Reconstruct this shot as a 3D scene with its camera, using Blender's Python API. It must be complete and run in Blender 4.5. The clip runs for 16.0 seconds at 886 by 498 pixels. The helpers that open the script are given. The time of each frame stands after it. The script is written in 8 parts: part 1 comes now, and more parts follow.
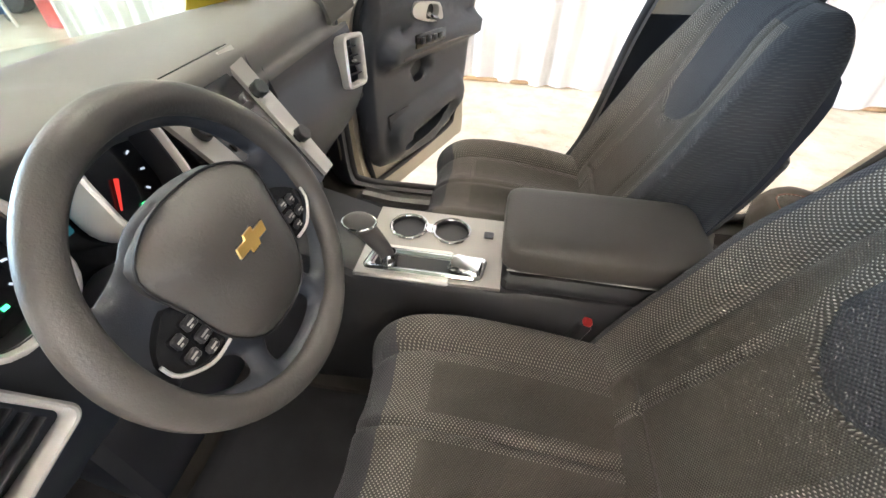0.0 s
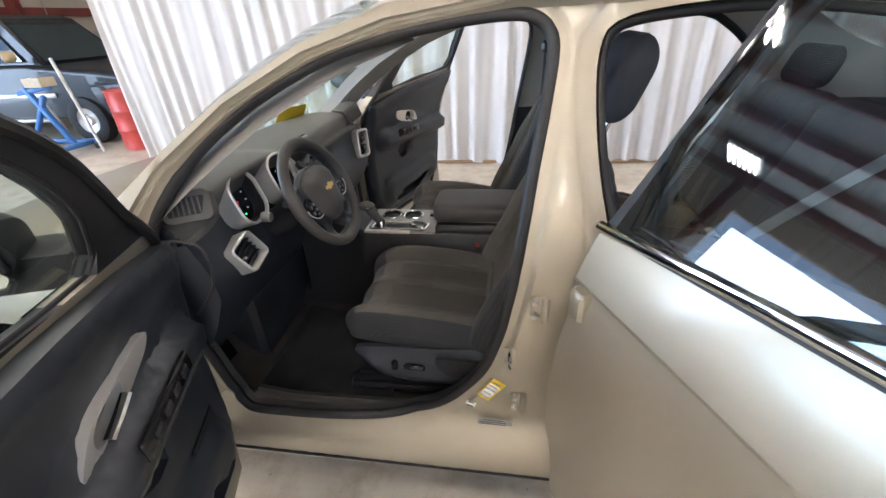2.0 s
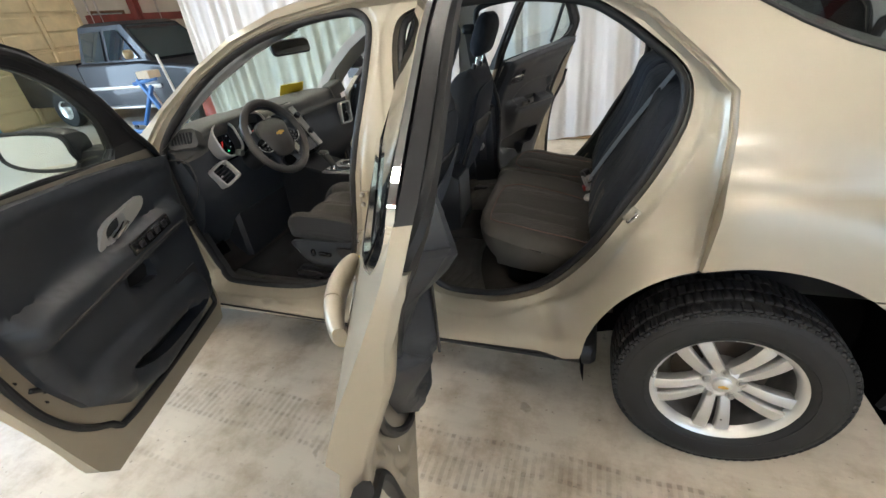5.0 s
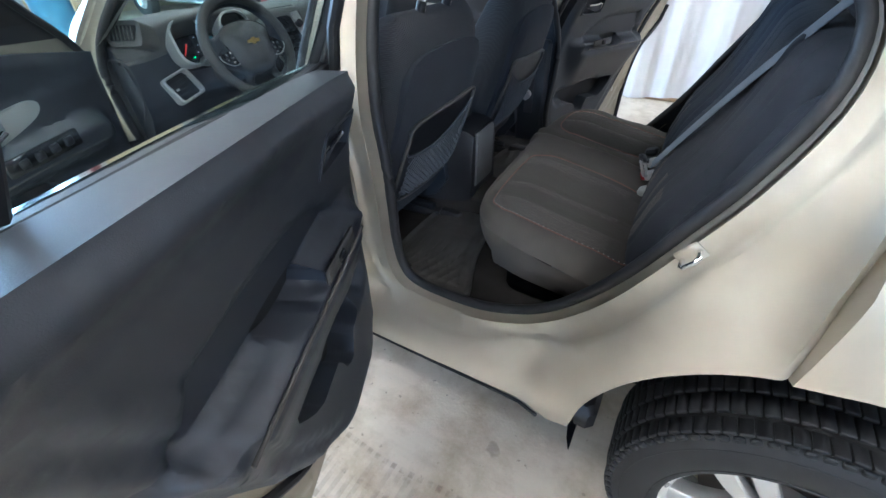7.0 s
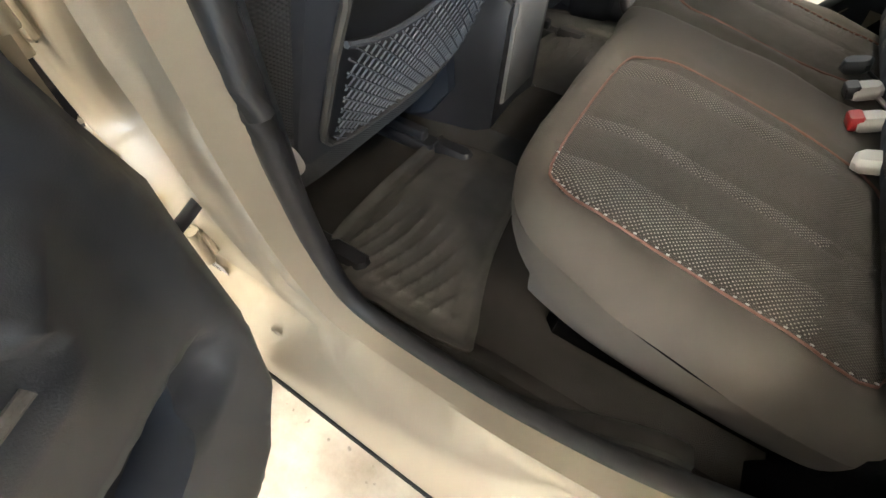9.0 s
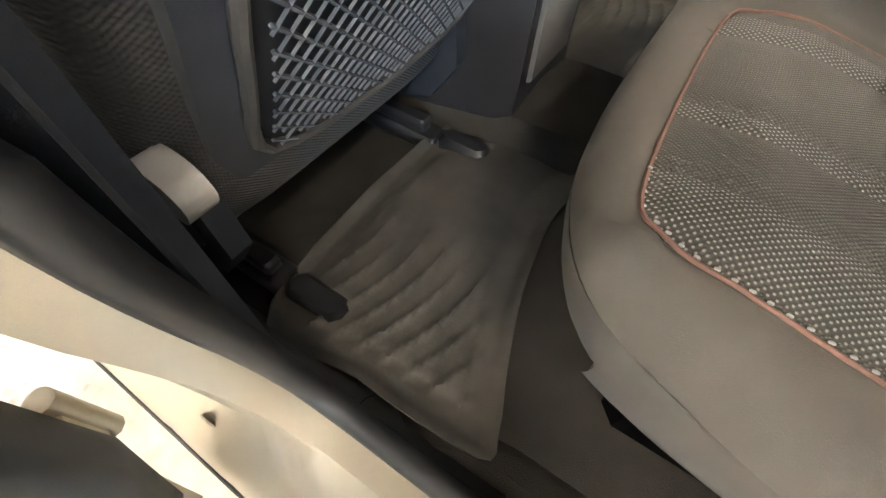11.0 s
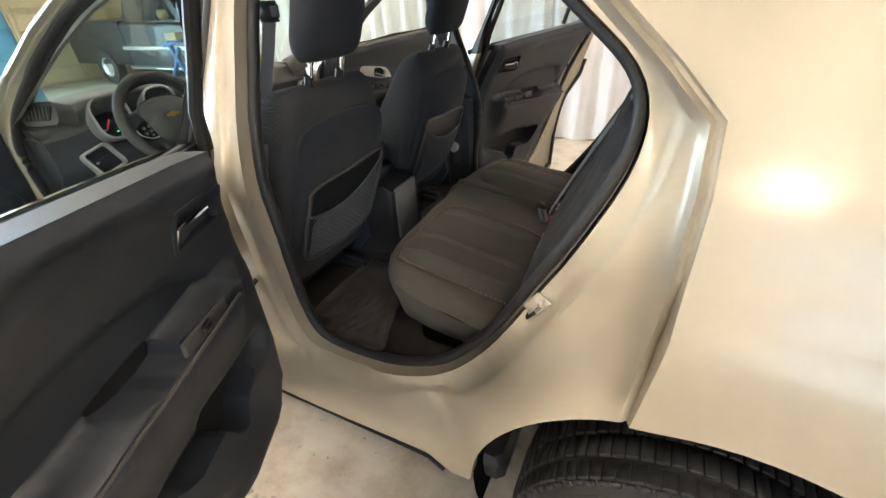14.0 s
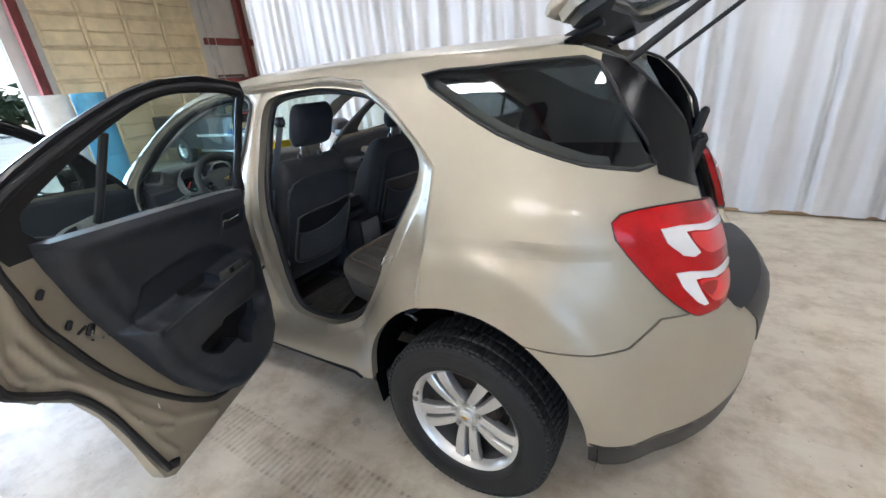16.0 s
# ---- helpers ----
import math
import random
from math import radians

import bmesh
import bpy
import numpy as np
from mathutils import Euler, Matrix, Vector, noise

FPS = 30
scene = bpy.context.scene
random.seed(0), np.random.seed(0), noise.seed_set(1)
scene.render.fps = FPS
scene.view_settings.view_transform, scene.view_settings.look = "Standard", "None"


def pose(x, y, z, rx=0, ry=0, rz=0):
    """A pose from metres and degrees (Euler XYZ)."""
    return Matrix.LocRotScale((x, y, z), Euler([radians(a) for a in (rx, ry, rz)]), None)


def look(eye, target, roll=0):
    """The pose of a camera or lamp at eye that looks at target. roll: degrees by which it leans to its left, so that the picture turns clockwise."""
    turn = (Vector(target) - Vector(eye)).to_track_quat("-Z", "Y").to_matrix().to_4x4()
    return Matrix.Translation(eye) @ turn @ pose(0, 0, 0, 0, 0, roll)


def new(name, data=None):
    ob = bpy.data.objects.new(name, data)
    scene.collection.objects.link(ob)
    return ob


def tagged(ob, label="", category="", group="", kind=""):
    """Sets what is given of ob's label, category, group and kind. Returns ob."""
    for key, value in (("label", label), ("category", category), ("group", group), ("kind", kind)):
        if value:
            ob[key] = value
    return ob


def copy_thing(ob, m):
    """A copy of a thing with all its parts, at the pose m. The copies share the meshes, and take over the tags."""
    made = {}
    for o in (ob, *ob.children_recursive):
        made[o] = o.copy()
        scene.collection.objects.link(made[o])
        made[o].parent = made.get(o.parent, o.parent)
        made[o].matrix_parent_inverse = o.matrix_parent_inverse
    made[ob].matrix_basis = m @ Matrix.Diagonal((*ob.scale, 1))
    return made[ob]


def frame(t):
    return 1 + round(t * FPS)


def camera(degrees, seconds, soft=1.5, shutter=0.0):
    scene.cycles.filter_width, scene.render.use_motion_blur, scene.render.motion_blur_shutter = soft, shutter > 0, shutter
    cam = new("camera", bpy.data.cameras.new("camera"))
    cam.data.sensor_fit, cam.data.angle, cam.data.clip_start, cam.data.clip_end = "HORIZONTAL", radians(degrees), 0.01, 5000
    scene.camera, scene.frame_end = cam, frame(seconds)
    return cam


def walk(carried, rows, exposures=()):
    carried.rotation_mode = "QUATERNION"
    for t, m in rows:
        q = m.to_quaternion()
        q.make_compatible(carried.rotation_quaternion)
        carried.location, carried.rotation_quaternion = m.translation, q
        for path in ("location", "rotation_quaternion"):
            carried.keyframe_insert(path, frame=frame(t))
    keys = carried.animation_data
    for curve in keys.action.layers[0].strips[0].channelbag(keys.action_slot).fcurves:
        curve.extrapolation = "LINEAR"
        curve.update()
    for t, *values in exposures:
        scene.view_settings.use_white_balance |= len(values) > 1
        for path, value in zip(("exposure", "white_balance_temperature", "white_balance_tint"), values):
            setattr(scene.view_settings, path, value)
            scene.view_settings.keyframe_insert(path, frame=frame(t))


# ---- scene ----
cam = camera(93.8, 16.0)
PATH = [
    (0, (1.157, -0.694, 1.415), (0.942, 0.788, 0.09), 1.5),
    (0.5, (1.242, -0.911, 1.463), (0.989, 0.632, 0.216), -1.4),
    (1, (1.339, -1.129, 1.517), (0.992, 0.472, 0.37), -3.9),
    (1.5, (1.403, -1.405, 1.555), (1.06, 0.263, 0.506), -4.6),
    (2, (1.486, -1.626, 1.585), (1.186, 0.094, 0.61), -3.2),
    (2.5, (1.617, -1.848, 1.6), (1.246, -0.113, 0.676), -3.4),
    (3, (1.785, -2.105, 1.602), (1.361, -0.379, 0.686), -3.9),
    (3.5, (1.895, -2.221, 1.627), (1.441, -0.476, 0.763), -4.9),
    (4, (2.041, -2.205, 1.595), (1.543, -0.466, 0.742), -4.7),
    (4.5, (2.188, -2.157, 1.595), (1.618, -0.484, 0.658), -5.8),
    (5, (2.359, -2.086, 1.561), (1.729, -0.47, 0.564), -6.2),
    (7.5, (2.417, -1.342, 1.361), (1.585, -0.056, 0.075), -1.2),
    (8, (2.288, -1.155, 1.275), (1.499, 0.066, -0.099), -0.2),
    (8.5, (2.183, -1.017, 1.206), (1.436, 0.119, -0.261), 0.3),
    (9, (2.072, -0.911, 1.122), (1.446, 0.137, -0.463), 3.0),
    (9.5, (2.01, -0.796, 1.015), (1.348, 0.141, -0.629), 1.2),
    (10, (1.946, -0.714, 0.961), (1.308, 0.197, -0.701), 2.5),
    (12.5, (2.07, -0.917, 1.162), (1.484, 0.315, -0.3), 2.1),
    (13, (2.225, -1.056, 1.274), (1.502, 0.267, -0.04), -0.5),
    (13.5, (2.448, -1.229, 1.385), (1.685, 0.189, 0.194), -1.9),
    (14, (2.64, -1.421, 1.47), (1.843, 0.082, 0.42), -3.3),
    (14.5, (2.809, -1.671, 1.532), (1.974, -0.152, 0.533), -4.7),
    (15, (3.038, -1.843, 1.574), (2.114, -0.308, 0.686), -5.9),
    (15.5, (3.338, -1.96, 1.563), (2.366, -0.429, 0.721), -4.6),
    (16, (3.513, -1.943, 1.573), (2.509, -0.383, 0.826), -5.2),
]
EXPOSURES = [(0,2.65,6300,14),(1,2.35,6500,14),(2,1.48,6000,16),(2.5,1.28,5900,17),(3.5,1.04,6100,15),(4,1.12,5900,10),(5.2,1.33,6200,10),(7.3,2.1,5100,10),(8.5,2.8,5500,10),(9.2,3.1,6700,10),(10.0,3.35,6700,10),(12.5,3.4,6450,10),(13.0,3.3,6500,10),(13.5,2.75,6600,11),(14,1.85,6700,12),(14.5,1.65,5800,10),(15.2,1.42,5750,11),(16,1.24,5600,12)]
walk(cam, [(t, look(eye, target, roll)) for t, eye, target, roll in PATH], EXPOSURES)

# ---- light ----
world = bpy.data.worlds.new("world")
scene.world = world
world.use_nodes = True
_n = world.node_tree.nodes
_sky = _n.new("ShaderNodeTexSky")
_sky.sky_type, _sky.sun_disc = "NISHITA", False
_sky.sun_elevation, _sky.sun_rotation = radians(55), radians(301)
world.node_tree.links.new(_sky.outputs[0], _n["Background"].inputs[0])
_n["Background"].inputs[1].default_value = 0.12


def lamp(name, kind, energy, m, color=(1, 1, 1), size=None, angle=None):
    d = bpy.data.lights.new(name, kind)
    d.energy, d.color = energy, color
    if kind == "AREA":
        d.shape, d.size, d.size_y = "RECTANGLE", size[0], size[1]
    if kind == "SUN":
        d.angle = radians(angle)
    ob = new(name, d)
    ob.matrix_world = m
    return ob


lamp("sun", "SUN", 2.5, look((0, 0, 10), (6.0, -3.6, 0)), (1, 0.96, 0.9), angle=0.6)
lamp("doorway_sky", "AREA", 600, look((-10.75, -1.6, 2.4), (0, -1.4, 1.0)), (0.64, 0.82, 1.0), size=(6.6, 4.8))
lamp("south_doorway_sky", "AREA", 35, look((7.1, -7.65, 2.3), (4.5, 0, 1.0)), (0.62, 0.80, 1.0), size=(4.8, 4.2))
LAMP_STRENGTH = 32.0

# ---- materials ----


class Mat:
    """Small wrapper for node materials."""

    def __init__(self, name, color=(0.5, 0.5, 0.5), rough=0.5, metal=0.0, **kw):
        self.m = bpy.data.materials.new(name)
        self.m.use_nodes = True
        self.t = self.m.node_tree
        self.p = self.t.nodes["Principled BSDF"]
        self.p.inputs["Base Color"].default_value = (*color, 1)
        self.p.inputs["Roughness"].default_value = rough
        self.p.inputs["Metallic"].default_value = metal
        for k, v in kw.items():
            self.p.inputs[k.replace("_", " ")].default_value = v

    def node(self, kind, **kw):
        n = self.t.nodes.new("ShaderNode" + kind)
        for k, v in kw.items():
            if k.startswith("i_"):
                n.inputs[k[2:].replace("_", " ")].default_value = v
            else:
                setattr(n, k, v)
        return n

    def link(self, a, b):
        self.t.links.new(a, b)

    def coords(self, kind="Object", scale=(1, 1, 1)):
        c, mp = self.node("TexCoord"), self.node("Mapping")
        mp.inputs["Scale"].default_value = scale
        self.link(c.outputs[kind], mp.inputs[0])
        return mp.outputs[0]

    def ramp(self, fac, stops):
        r = self.node("ValToRGB")
        e = r.color_ramp.elements
        while len(e) < len(stops):
            e.new(0.5)
        for el, (p, c) in zip(e, stops):
            el.position, el.color = p, (*c, 1) if len(c) == 3 else c
        self.link(fac, r.inputs[0])
        return r.outputs[0]

    def noise(self, scale, detail=4, coords=None, rough=0.55):
        n = self.node("TexNoise", i_Scale=scale, i_Detail=detail, i_Roughness=rough)
        self.link(coords if coords else self.coords(), n.inputs["Vector"])
        return n.outputs[0]

    def math(self, op, a, b=None):
        n = self.node("Math", operation=op)
        for i, v in enumerate((a, b)):
            if v is None:
                continue
            if isinstance(v, (int, float)):
                n.inputs[i].default_value = v
            else:
                self.link(v, n.inputs[i])
        return n.outputs[0]

    def mix(self, fac, a, b, mode="MIX"):
        n = self.node("Mix", data_type="RGBA", blend_type=mode)
        for sock, v in ((n.inputs[0], fac), (n.inputs[6], a), (n.inputs[7], b)):
            if isinstance(v, (int, float)):
                sock.default_value = v
            elif isinstance(v, tuple):
                sock.default_value = (*v, 1)
            else:
                self.link(v, sock)
        return n.outputs[2]

    def color(self, sock):
        self.link(sock, self.p.inputs["Base Color"])
        return self

    def rough(self, sock):
        self.link(sock, self.p.inputs["Roughness"])
        return self

    def bump(self, height, strength=0.3, dist=0.002):
        b = self.node("Bump", i_Strength=strength, i_Distance=dist)
        self.link(height, b.inputs["Height"])
        self.link(b.outputs[0], self.p.inputs["Normal"])
        return self


def varied(name, c, rough=0.5, metal=0.0, spread=0.12, scale=6.0, grain=400, bump=0.15, dist=0.0006, **kw):
    """A surface with soft patches and a fine grain."""
    m = Mat(name, c, rough, metal, **kw)
    big, fine = m.noise(scale, 3), m.noise(grain, 2)
    lo, hi = tuple(v * (1 - spread) for v in c), tuple(min(1, v * (1 + spread)) for v in c)
    m.color(m.ramp(big, [(0.3, lo), (0.7, hi)]))
    m.rough(m.math("ADD", m.math("MULTIPLY", big, 0.16), rough - 0.08))
    return m.bump(fine, bump, dist)


def fabric(name, base, dot, pitch, amount=1.0):
    """Woven seat cloth: rows of light nubs on a dark ground, laid out in metres by the UV map."""
    m = Mat(name, base, 0.85, Specular_IOR_Level=0.15)
    uv = m.node("TexCoord").outputs["UV"]
    sep = m.node("SeparateXYZ")
    m.link(uv, sep.inputs[0])
    k = 2 * math.pi / pitch
    a = m.math("SINE", m.math("MULTIPLY", sep.outputs[0], k))
    b = m.math("SINE", m.math("MULTIPLY", sep.outputs[1], k * 1.2))
    h = m.math("MULTIPLY", a, b)
    wear = m.noise(5, 3, uv)
    mask = m.math("MULTIPLY", m.ramp(h, [(0.28, (0, 0, 0)), (0.85, (1, 1, 1))]), m.math("MULTIPLY", m.ramp(wear, [(0.2, (0.55,) * 3), (0.75, (1, 1, 1))]), amount))
    m.color(m.mix(mask, base, dot))
    m.p.inputs["Sheen Weight"].default_value = 0.06
    m.p.inputs["Sheen Roughness"].default_value = 0.5
    return m.bump(h, 0.6, 0.0012)


def paint(name, c):
    m = Mat(name, c, 0.40, 0.42, Coat_Weight=0.6, Coat_Roughness=0.15)
    fl = m.noise(2600, 1)
    m.color(m.mix(m.ramp(fl, [(0.4, (0, 0, 0)), (0.75, (1, 1, 1))]), tuple(v * 0.94 for v in c), tuple(min(1, v * 1.08) for v in c)))
    dust = m.noise(7, 4)
    m.rough(m.math("ADD", m.math("MULTIPLY", dust, 0.10), 0.36))
    return m


def glass(name, tint, base=0.045, rough=0.0):
    """A pane: what is behind it, tinted, under a reflection that grows towards grazing views."""
    m = Mat(name)
    t = m.t
    tr = m.node("BsdfTransparent")
    tr.inputs[0].default_value = (*tint, 1)
    gl = m.node("BsdfGlossy")
    gl.inputs["Roughness"].default_value = rough
    lw = m.node("LayerWeight")
    lw.inputs[0].default_value = 0.5
    fac = m.math("ADD", m.math("MULTIPLY", m.math("POWER", lw.outputs["Facing"], 5.0), 0.9), base)
    mx = m.node("MixShader")
    t.links.new(fac, mx.inputs[0])
    t.links.new(tr.outputs[0], mx.inputs[1])
    t.links.new(gl.outputs[0], mx.inputs[2])
    t.links.new(mx.outputs[0], t.nodes["Material Output"].inputs[0])
    return m


PAINT = paint("champagne_paint", (0.395, 0.352, 0.275))
PAINT_IN = paint("champagne_jamb", (0.395, 0.352, 0.275))
RUBBER = varied("rubber_seal", (0.012, 0.012, 0.013), 0.55, spread=0.3, bump=0.1)
PLASTIC = varied("black_plastic", (0.019, 0.019, 0.021), 0.42, spread=0.2, grain=900, bump=0.3, dist=0.0004, Specular_IOR_Level=0.35)
GLOSS = Mat("gloss_black", (0.012, 0.012, 0.013), 0.12)
TRIM = varied("charcoal_trim", (0.025, 0.029, 0.037), 0.46, spread=0.15, grain=700, bump=0.4, dist=0.0005, Specular_IOR_Level=0.5)
DASH = varied("dash_grain", (0.115, 0.110, 0.100), 0.50, spread=0.12, grain=500, bump=0.5, dist=0.0007, Specular_IOR_Level=0.35)
GREYTRIM = varied("grey_trim", (0.36, 0.345, 0.32), 0.6, spread=0.06, grain=500, bump=0.3, dist=0.0005)
SILVER = varied("silver_trim", (0.62, 0.60, 0.57), 0.36, 0.45, spread=0.06, grain=900, bump=0.05)
CHROME = Mat("chrome", (0.82, 0.82, 0.82), 0.07, 1.0)
STEEL = varied("bare_metal", (0.5, 0.49, 0.47), 0.35, 1.0, spread=0.2)
LEATHER = varied("armrest_vinyl", (0.058, 0.054, 0.050), 0.5, spread=0.12, grain=260, bump=0.6, dist=0.0008)
CLOTH = fabric("woven_cloth", (0.048, 0.044, 0.038), (0.30, 0.28, 0.245), 0.0070)
INSERT = fabric("ribbed_cloth", (0.050, 0.045, 0.038), (0.115, 0.104, 0.088), 0.0050)
BOLSTER = fabric("bolster_cloth", (0.034, 0.035, 0.038), (0.10, 0.098, 0.096), 0.0070, 0.35)
PLAIN = varied("plain_cloth", (0.028, 0.031, 0.038), 0.9, spread=0.18, grain=900, bump=0.5, dist=0.0006, Sheen_Weight=0.05, Specular_IOR_Level=0.15)
BENCHCLOTH = varied("bench_cloth", (0.074, 0.067, 0.057), 0.9, spread=0.15, grain=900, bump=0.6, dist=0.0006, Sheen_Weight=0.05, Specular_IOR_Level=0.2)
CARPET = varied("carpet", (0.034, 0.031, 0.028), 0.95, spread=0.3, grain=600, bump=1.0, dist=0.002, Specular_IOR_Level=0.1)
# mat rubber with the footwell's shade put into its colour
SHADEDMAT = varied("shaded_front_mat", (0.014, 0.014, 0.015), 0.8, spread=0.3, scale=8, grain=500, bump=0.6, Specular_IOR_Level=0.12)
MATRUB = varied("mat_rubber", (0.066, 0.061, 0.053), 0.6, spread=0.35, scale=9, grain=300, bump=0.4)
TYRE = varied("tyre_rubber", (0.009, 0.009, 0.0095), 0.66, spread=0.35, scale=14, grain=500, bump=0.3)
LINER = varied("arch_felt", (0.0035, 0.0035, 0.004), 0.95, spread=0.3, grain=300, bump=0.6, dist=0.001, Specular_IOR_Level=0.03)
BARREL = varied("dark_barrel", (0.20, 0.195, 0.19), 0.5, 0.6, spread=0.3)
DISC = varied("brake_iron", (0.075, 0.060, 0.050), 0.5, 0.8, spread=0.3)
ALLOY = varied("alloy_silver", (0.66, 0.65, 0.63), 0.30, 0.7, spread=0.06, grain=1200, bump=0.05)
CLEAR = glass("window_glass", (0.90, 0.95, 0.93))
REARCLEAR = glass("rear_side_glass", (0.86, 0.93, 0.94), 0.075)
TINT = glass("privacy_glass", (0.52, 0.55, 0.55), 0.07)
WSHIELD = glass("windshield_glass", (0.86, 0.93, 0.88))
MIRROR = Mat("mirror", (0.9, 0.9, 0.9), 0.01, 1.0)
STITCH = varied("light_stitch", (0.32, 0.31, 0.29), 0.8, spread=0.15)
REDPL = Mat("red_plastic", (0.30, 0.012, 0.012), 0.4)
REDLENS = Mat("red_lens", (0.40, 0.002, 0.004), 0.22, 0.0, Specular_IOR_Level=0.15, Coat_Weight=0.55, Coat_Roughness=0.02)
_pr = REDLENS.node("TexVoronoi", i_Scale=170.0)
REDLENS.link(REDLENS.coords(), _pr.inputs["Vector"])
REDLENS.color(REDLENS.mix(REDLENS.ramp(REDLENS.noise(16, 3), [(0.42, (0, 0, 0)), (0.62, (1, 1, 1))]), (0.44, 0.003, 0.005), (0.36, 0.002, 0.003)))
REDLENS.bump(_pr.outputs[0], 0.35, 0.002)
REDBLOCK = Mat("red_reflector", (0.72, 0.012, 0.016), 0.3, 0.0, Coat_Weight=1.0, Coat_Roughness=0.03)
WHITELENS = Mat("white_lens", (0.82, 0.80, 0.80), 0.12, 0.0, Coat_Weight=1.0)
GOLD = Mat("gold_badge", (0.80, 0.52, 0.16), 0.3, 0.8)
YELLOW = Mat("yellow_paper", (0.85, 0.62, 0.03), 0.6)
PAPER = Mat("white_paper", (0.8, 0.8, 0.78), 0.6)
GREYPAPER = Mat("grey_label", (0.33, 0.33, 0.33), 0.6)
INK = Mat("ink", (0.03, 0.03, 0.03), 0.6)
DIALRED = Mat("needle_red", (0.5, 0.02, 0.02), 0.4, Emission_Color=(1, 0.06, 0.04, 1), Emission_Strength=0.15)
DIALGREEN = Mat("lamp_green", (0.02, 0.4, 0.1), 0.4, Emission_Color=(0.05, 1, 0.3, 1), Emission_Strength=0.8)
DIALWHITE = Mat("dial_marks", (0.5, 0.52, 0.55), 0.5, Emission_Color=(0.6, 0.7, 0.8, 1), Emission_Strength=0.15)
SCREEN = Mat("screen_cyan", (0.02, 0.08, 0.09), 0.2, Emission_Color=(0.04, 0.32, 0.38, 1), Emission_Strength=0.04)

# ---- mesh helpers ----
from mathutils.geometry import delaunay_2d_cdt


class B:
    """Collects vertices and faces of one mesh."""

    def __init__(self):
        self.v, self.f, self.mi, self.uv = [], [], [], {}

    def add(self, verts, faces, mi=0):
        o = len(self.v)
        self.v += [tuple(map(float, p)) for p in verts]
        self.f += [tuple(i + o for i in f) for f in faces]
        self.mi += [mi] * len(faces)
        return self

    def rings(self, rings, closed=True, cap=True, mi=0):
        n = len(rings[0])
        faces = []
        for k in range(len(rings) - 1):
            for i in range(n if closed else n - 1):
                j = (i + 1) % n
                faces.append((k * n + i, k * n + j, (k + 1) * n + j, (k + 1) * n + i))
        if cap and closed:
            faces.append(tuple(range(n))[::-1])
            faces.append(tuple(range((len(rings) - 1) * n, len(rings) * n)))
        return self.add([p for r in rings for p in r], faces, mi)

    def grid(self, pts, mi=None):
        """pts[a][b]; mi(a, b) may give the material slot."""
        na, nb = len(pts), len(pts[0])
        o = len(self.v)
        self.v += [tuple(map(float, p)) for row in pts for p in row]
        for a in range(na - 1):
            for b in range(nb - 1):
                self.f.append((o + a * nb + b, o + a * nb + b + 1, o + (a + 1) * nb + b + 1, o + (a + 1) * nb + b))
                self.mi.append(mi(a, b) if callable(mi) else (mi or 0))
        return o

    def tube(self, path, r, n=8, closed=False, mi=0, flat=1.0, up=(0, 0, 1)):
        P = [Vector(p) for p in path]
        rings = []
        for i, p in enumerate(P):
            a, b = (P[i - 1] if i or closed else P[0]), (P[(i + 1) % len(P)] if i < len(P) - 1 or closed else P[-1])
            t = (b - a).normalized()
            s = t.cross(Vector(up))
            s = s.normalized() if s.length > 1e-4 else t.orthogonal().normalized()
            w = s.cross(t)
            rr = r(i / max(1, len(P) - 1)) if callable(r) else r
            rings.append([p + s * (math.cos(q) * rr) + w * (math.sin(q) * rr * flat) for q in (2 * math.pi * k / n for k in range(n))])
        if closed:
            rings.append(rings[0])
        return self.rings(rings, True, not closed, mi)

    def box(self, c, s, m=None, bevel=0.004, mi=0):
        """A box with chamfered edges at c, of size s, turned by the matrix m."""
        hx, hy, hz = (q / 2 for q in s)
        b = min(bevel, hx * 0.9, hy * 0.9, hz * 0.9)

        def ring(z, k):
            x, y = hx - k, hy - k
            return [(x - b, -y, z), (x, -y + b, z), (x, y - b, z), (x - b, y, z), (-x + b, y, z), (-x, y - b, z), (-x, -y + b, z), (-x + b, -y, z)]

        rs = [ring(-hz, b * 0.7), ring(-hz + b, 0), ring(hz - b, 0), ring(hz, b * 0.7)]
        m = m or Matrix()
        c = Vector(c)
        return self.rings([[c + m @ Vector(p) for p in r] for r in rs], mi=mi)

    def lathe(self, prof, c, axis="y", n=32, mi=0, arc=(0, 360)):
        """prof: rows of (radius, height along the axis)."""
        full = arc[1] - arc[0] >= 360
        k = n if full else n + 1
        rings = []
        for r, h in prof:
            ring = []
            for i in range(k):
                q = radians(arc[0] + (arc[1] - arc[0]) * i / n)
                a, b = r * math.cos(q), r * math.sin(q)
                p = {"y": (a, h, b), "z": (a, b, h), "x": (h, a, b)}[axis]
                ring.append(Vector(c) + Vector(p))
            rings.append(ring)
        return self.rings(rings, full, False, mi)

    def sheet(self, outline, fn, holes=(), step=0.04, back=None, lines=(), mi=0, wall_mi=None, keep=None):
        """A triangulated sheet over a 2D outline with holes, laid into space by fn(u, v); back(u, v) gives it a second face and walls."""
        loops = [dense(outline, step)] + [dense(h, step) for h in holes] + [dense(l, step) for l in lines]
        pts, edges = [], []
        for lp in loops:
            o = len(pts)
            pts += lp
            edges += [(o + i, o + (i + 1) % len(lp)) for i in range(len(lp))]
        us, vs = [p[0] for p in outline], [p[1] for p in outline]
        u = min(us) + step * 0.5
        row = 0
        bnd = np.array(pts)
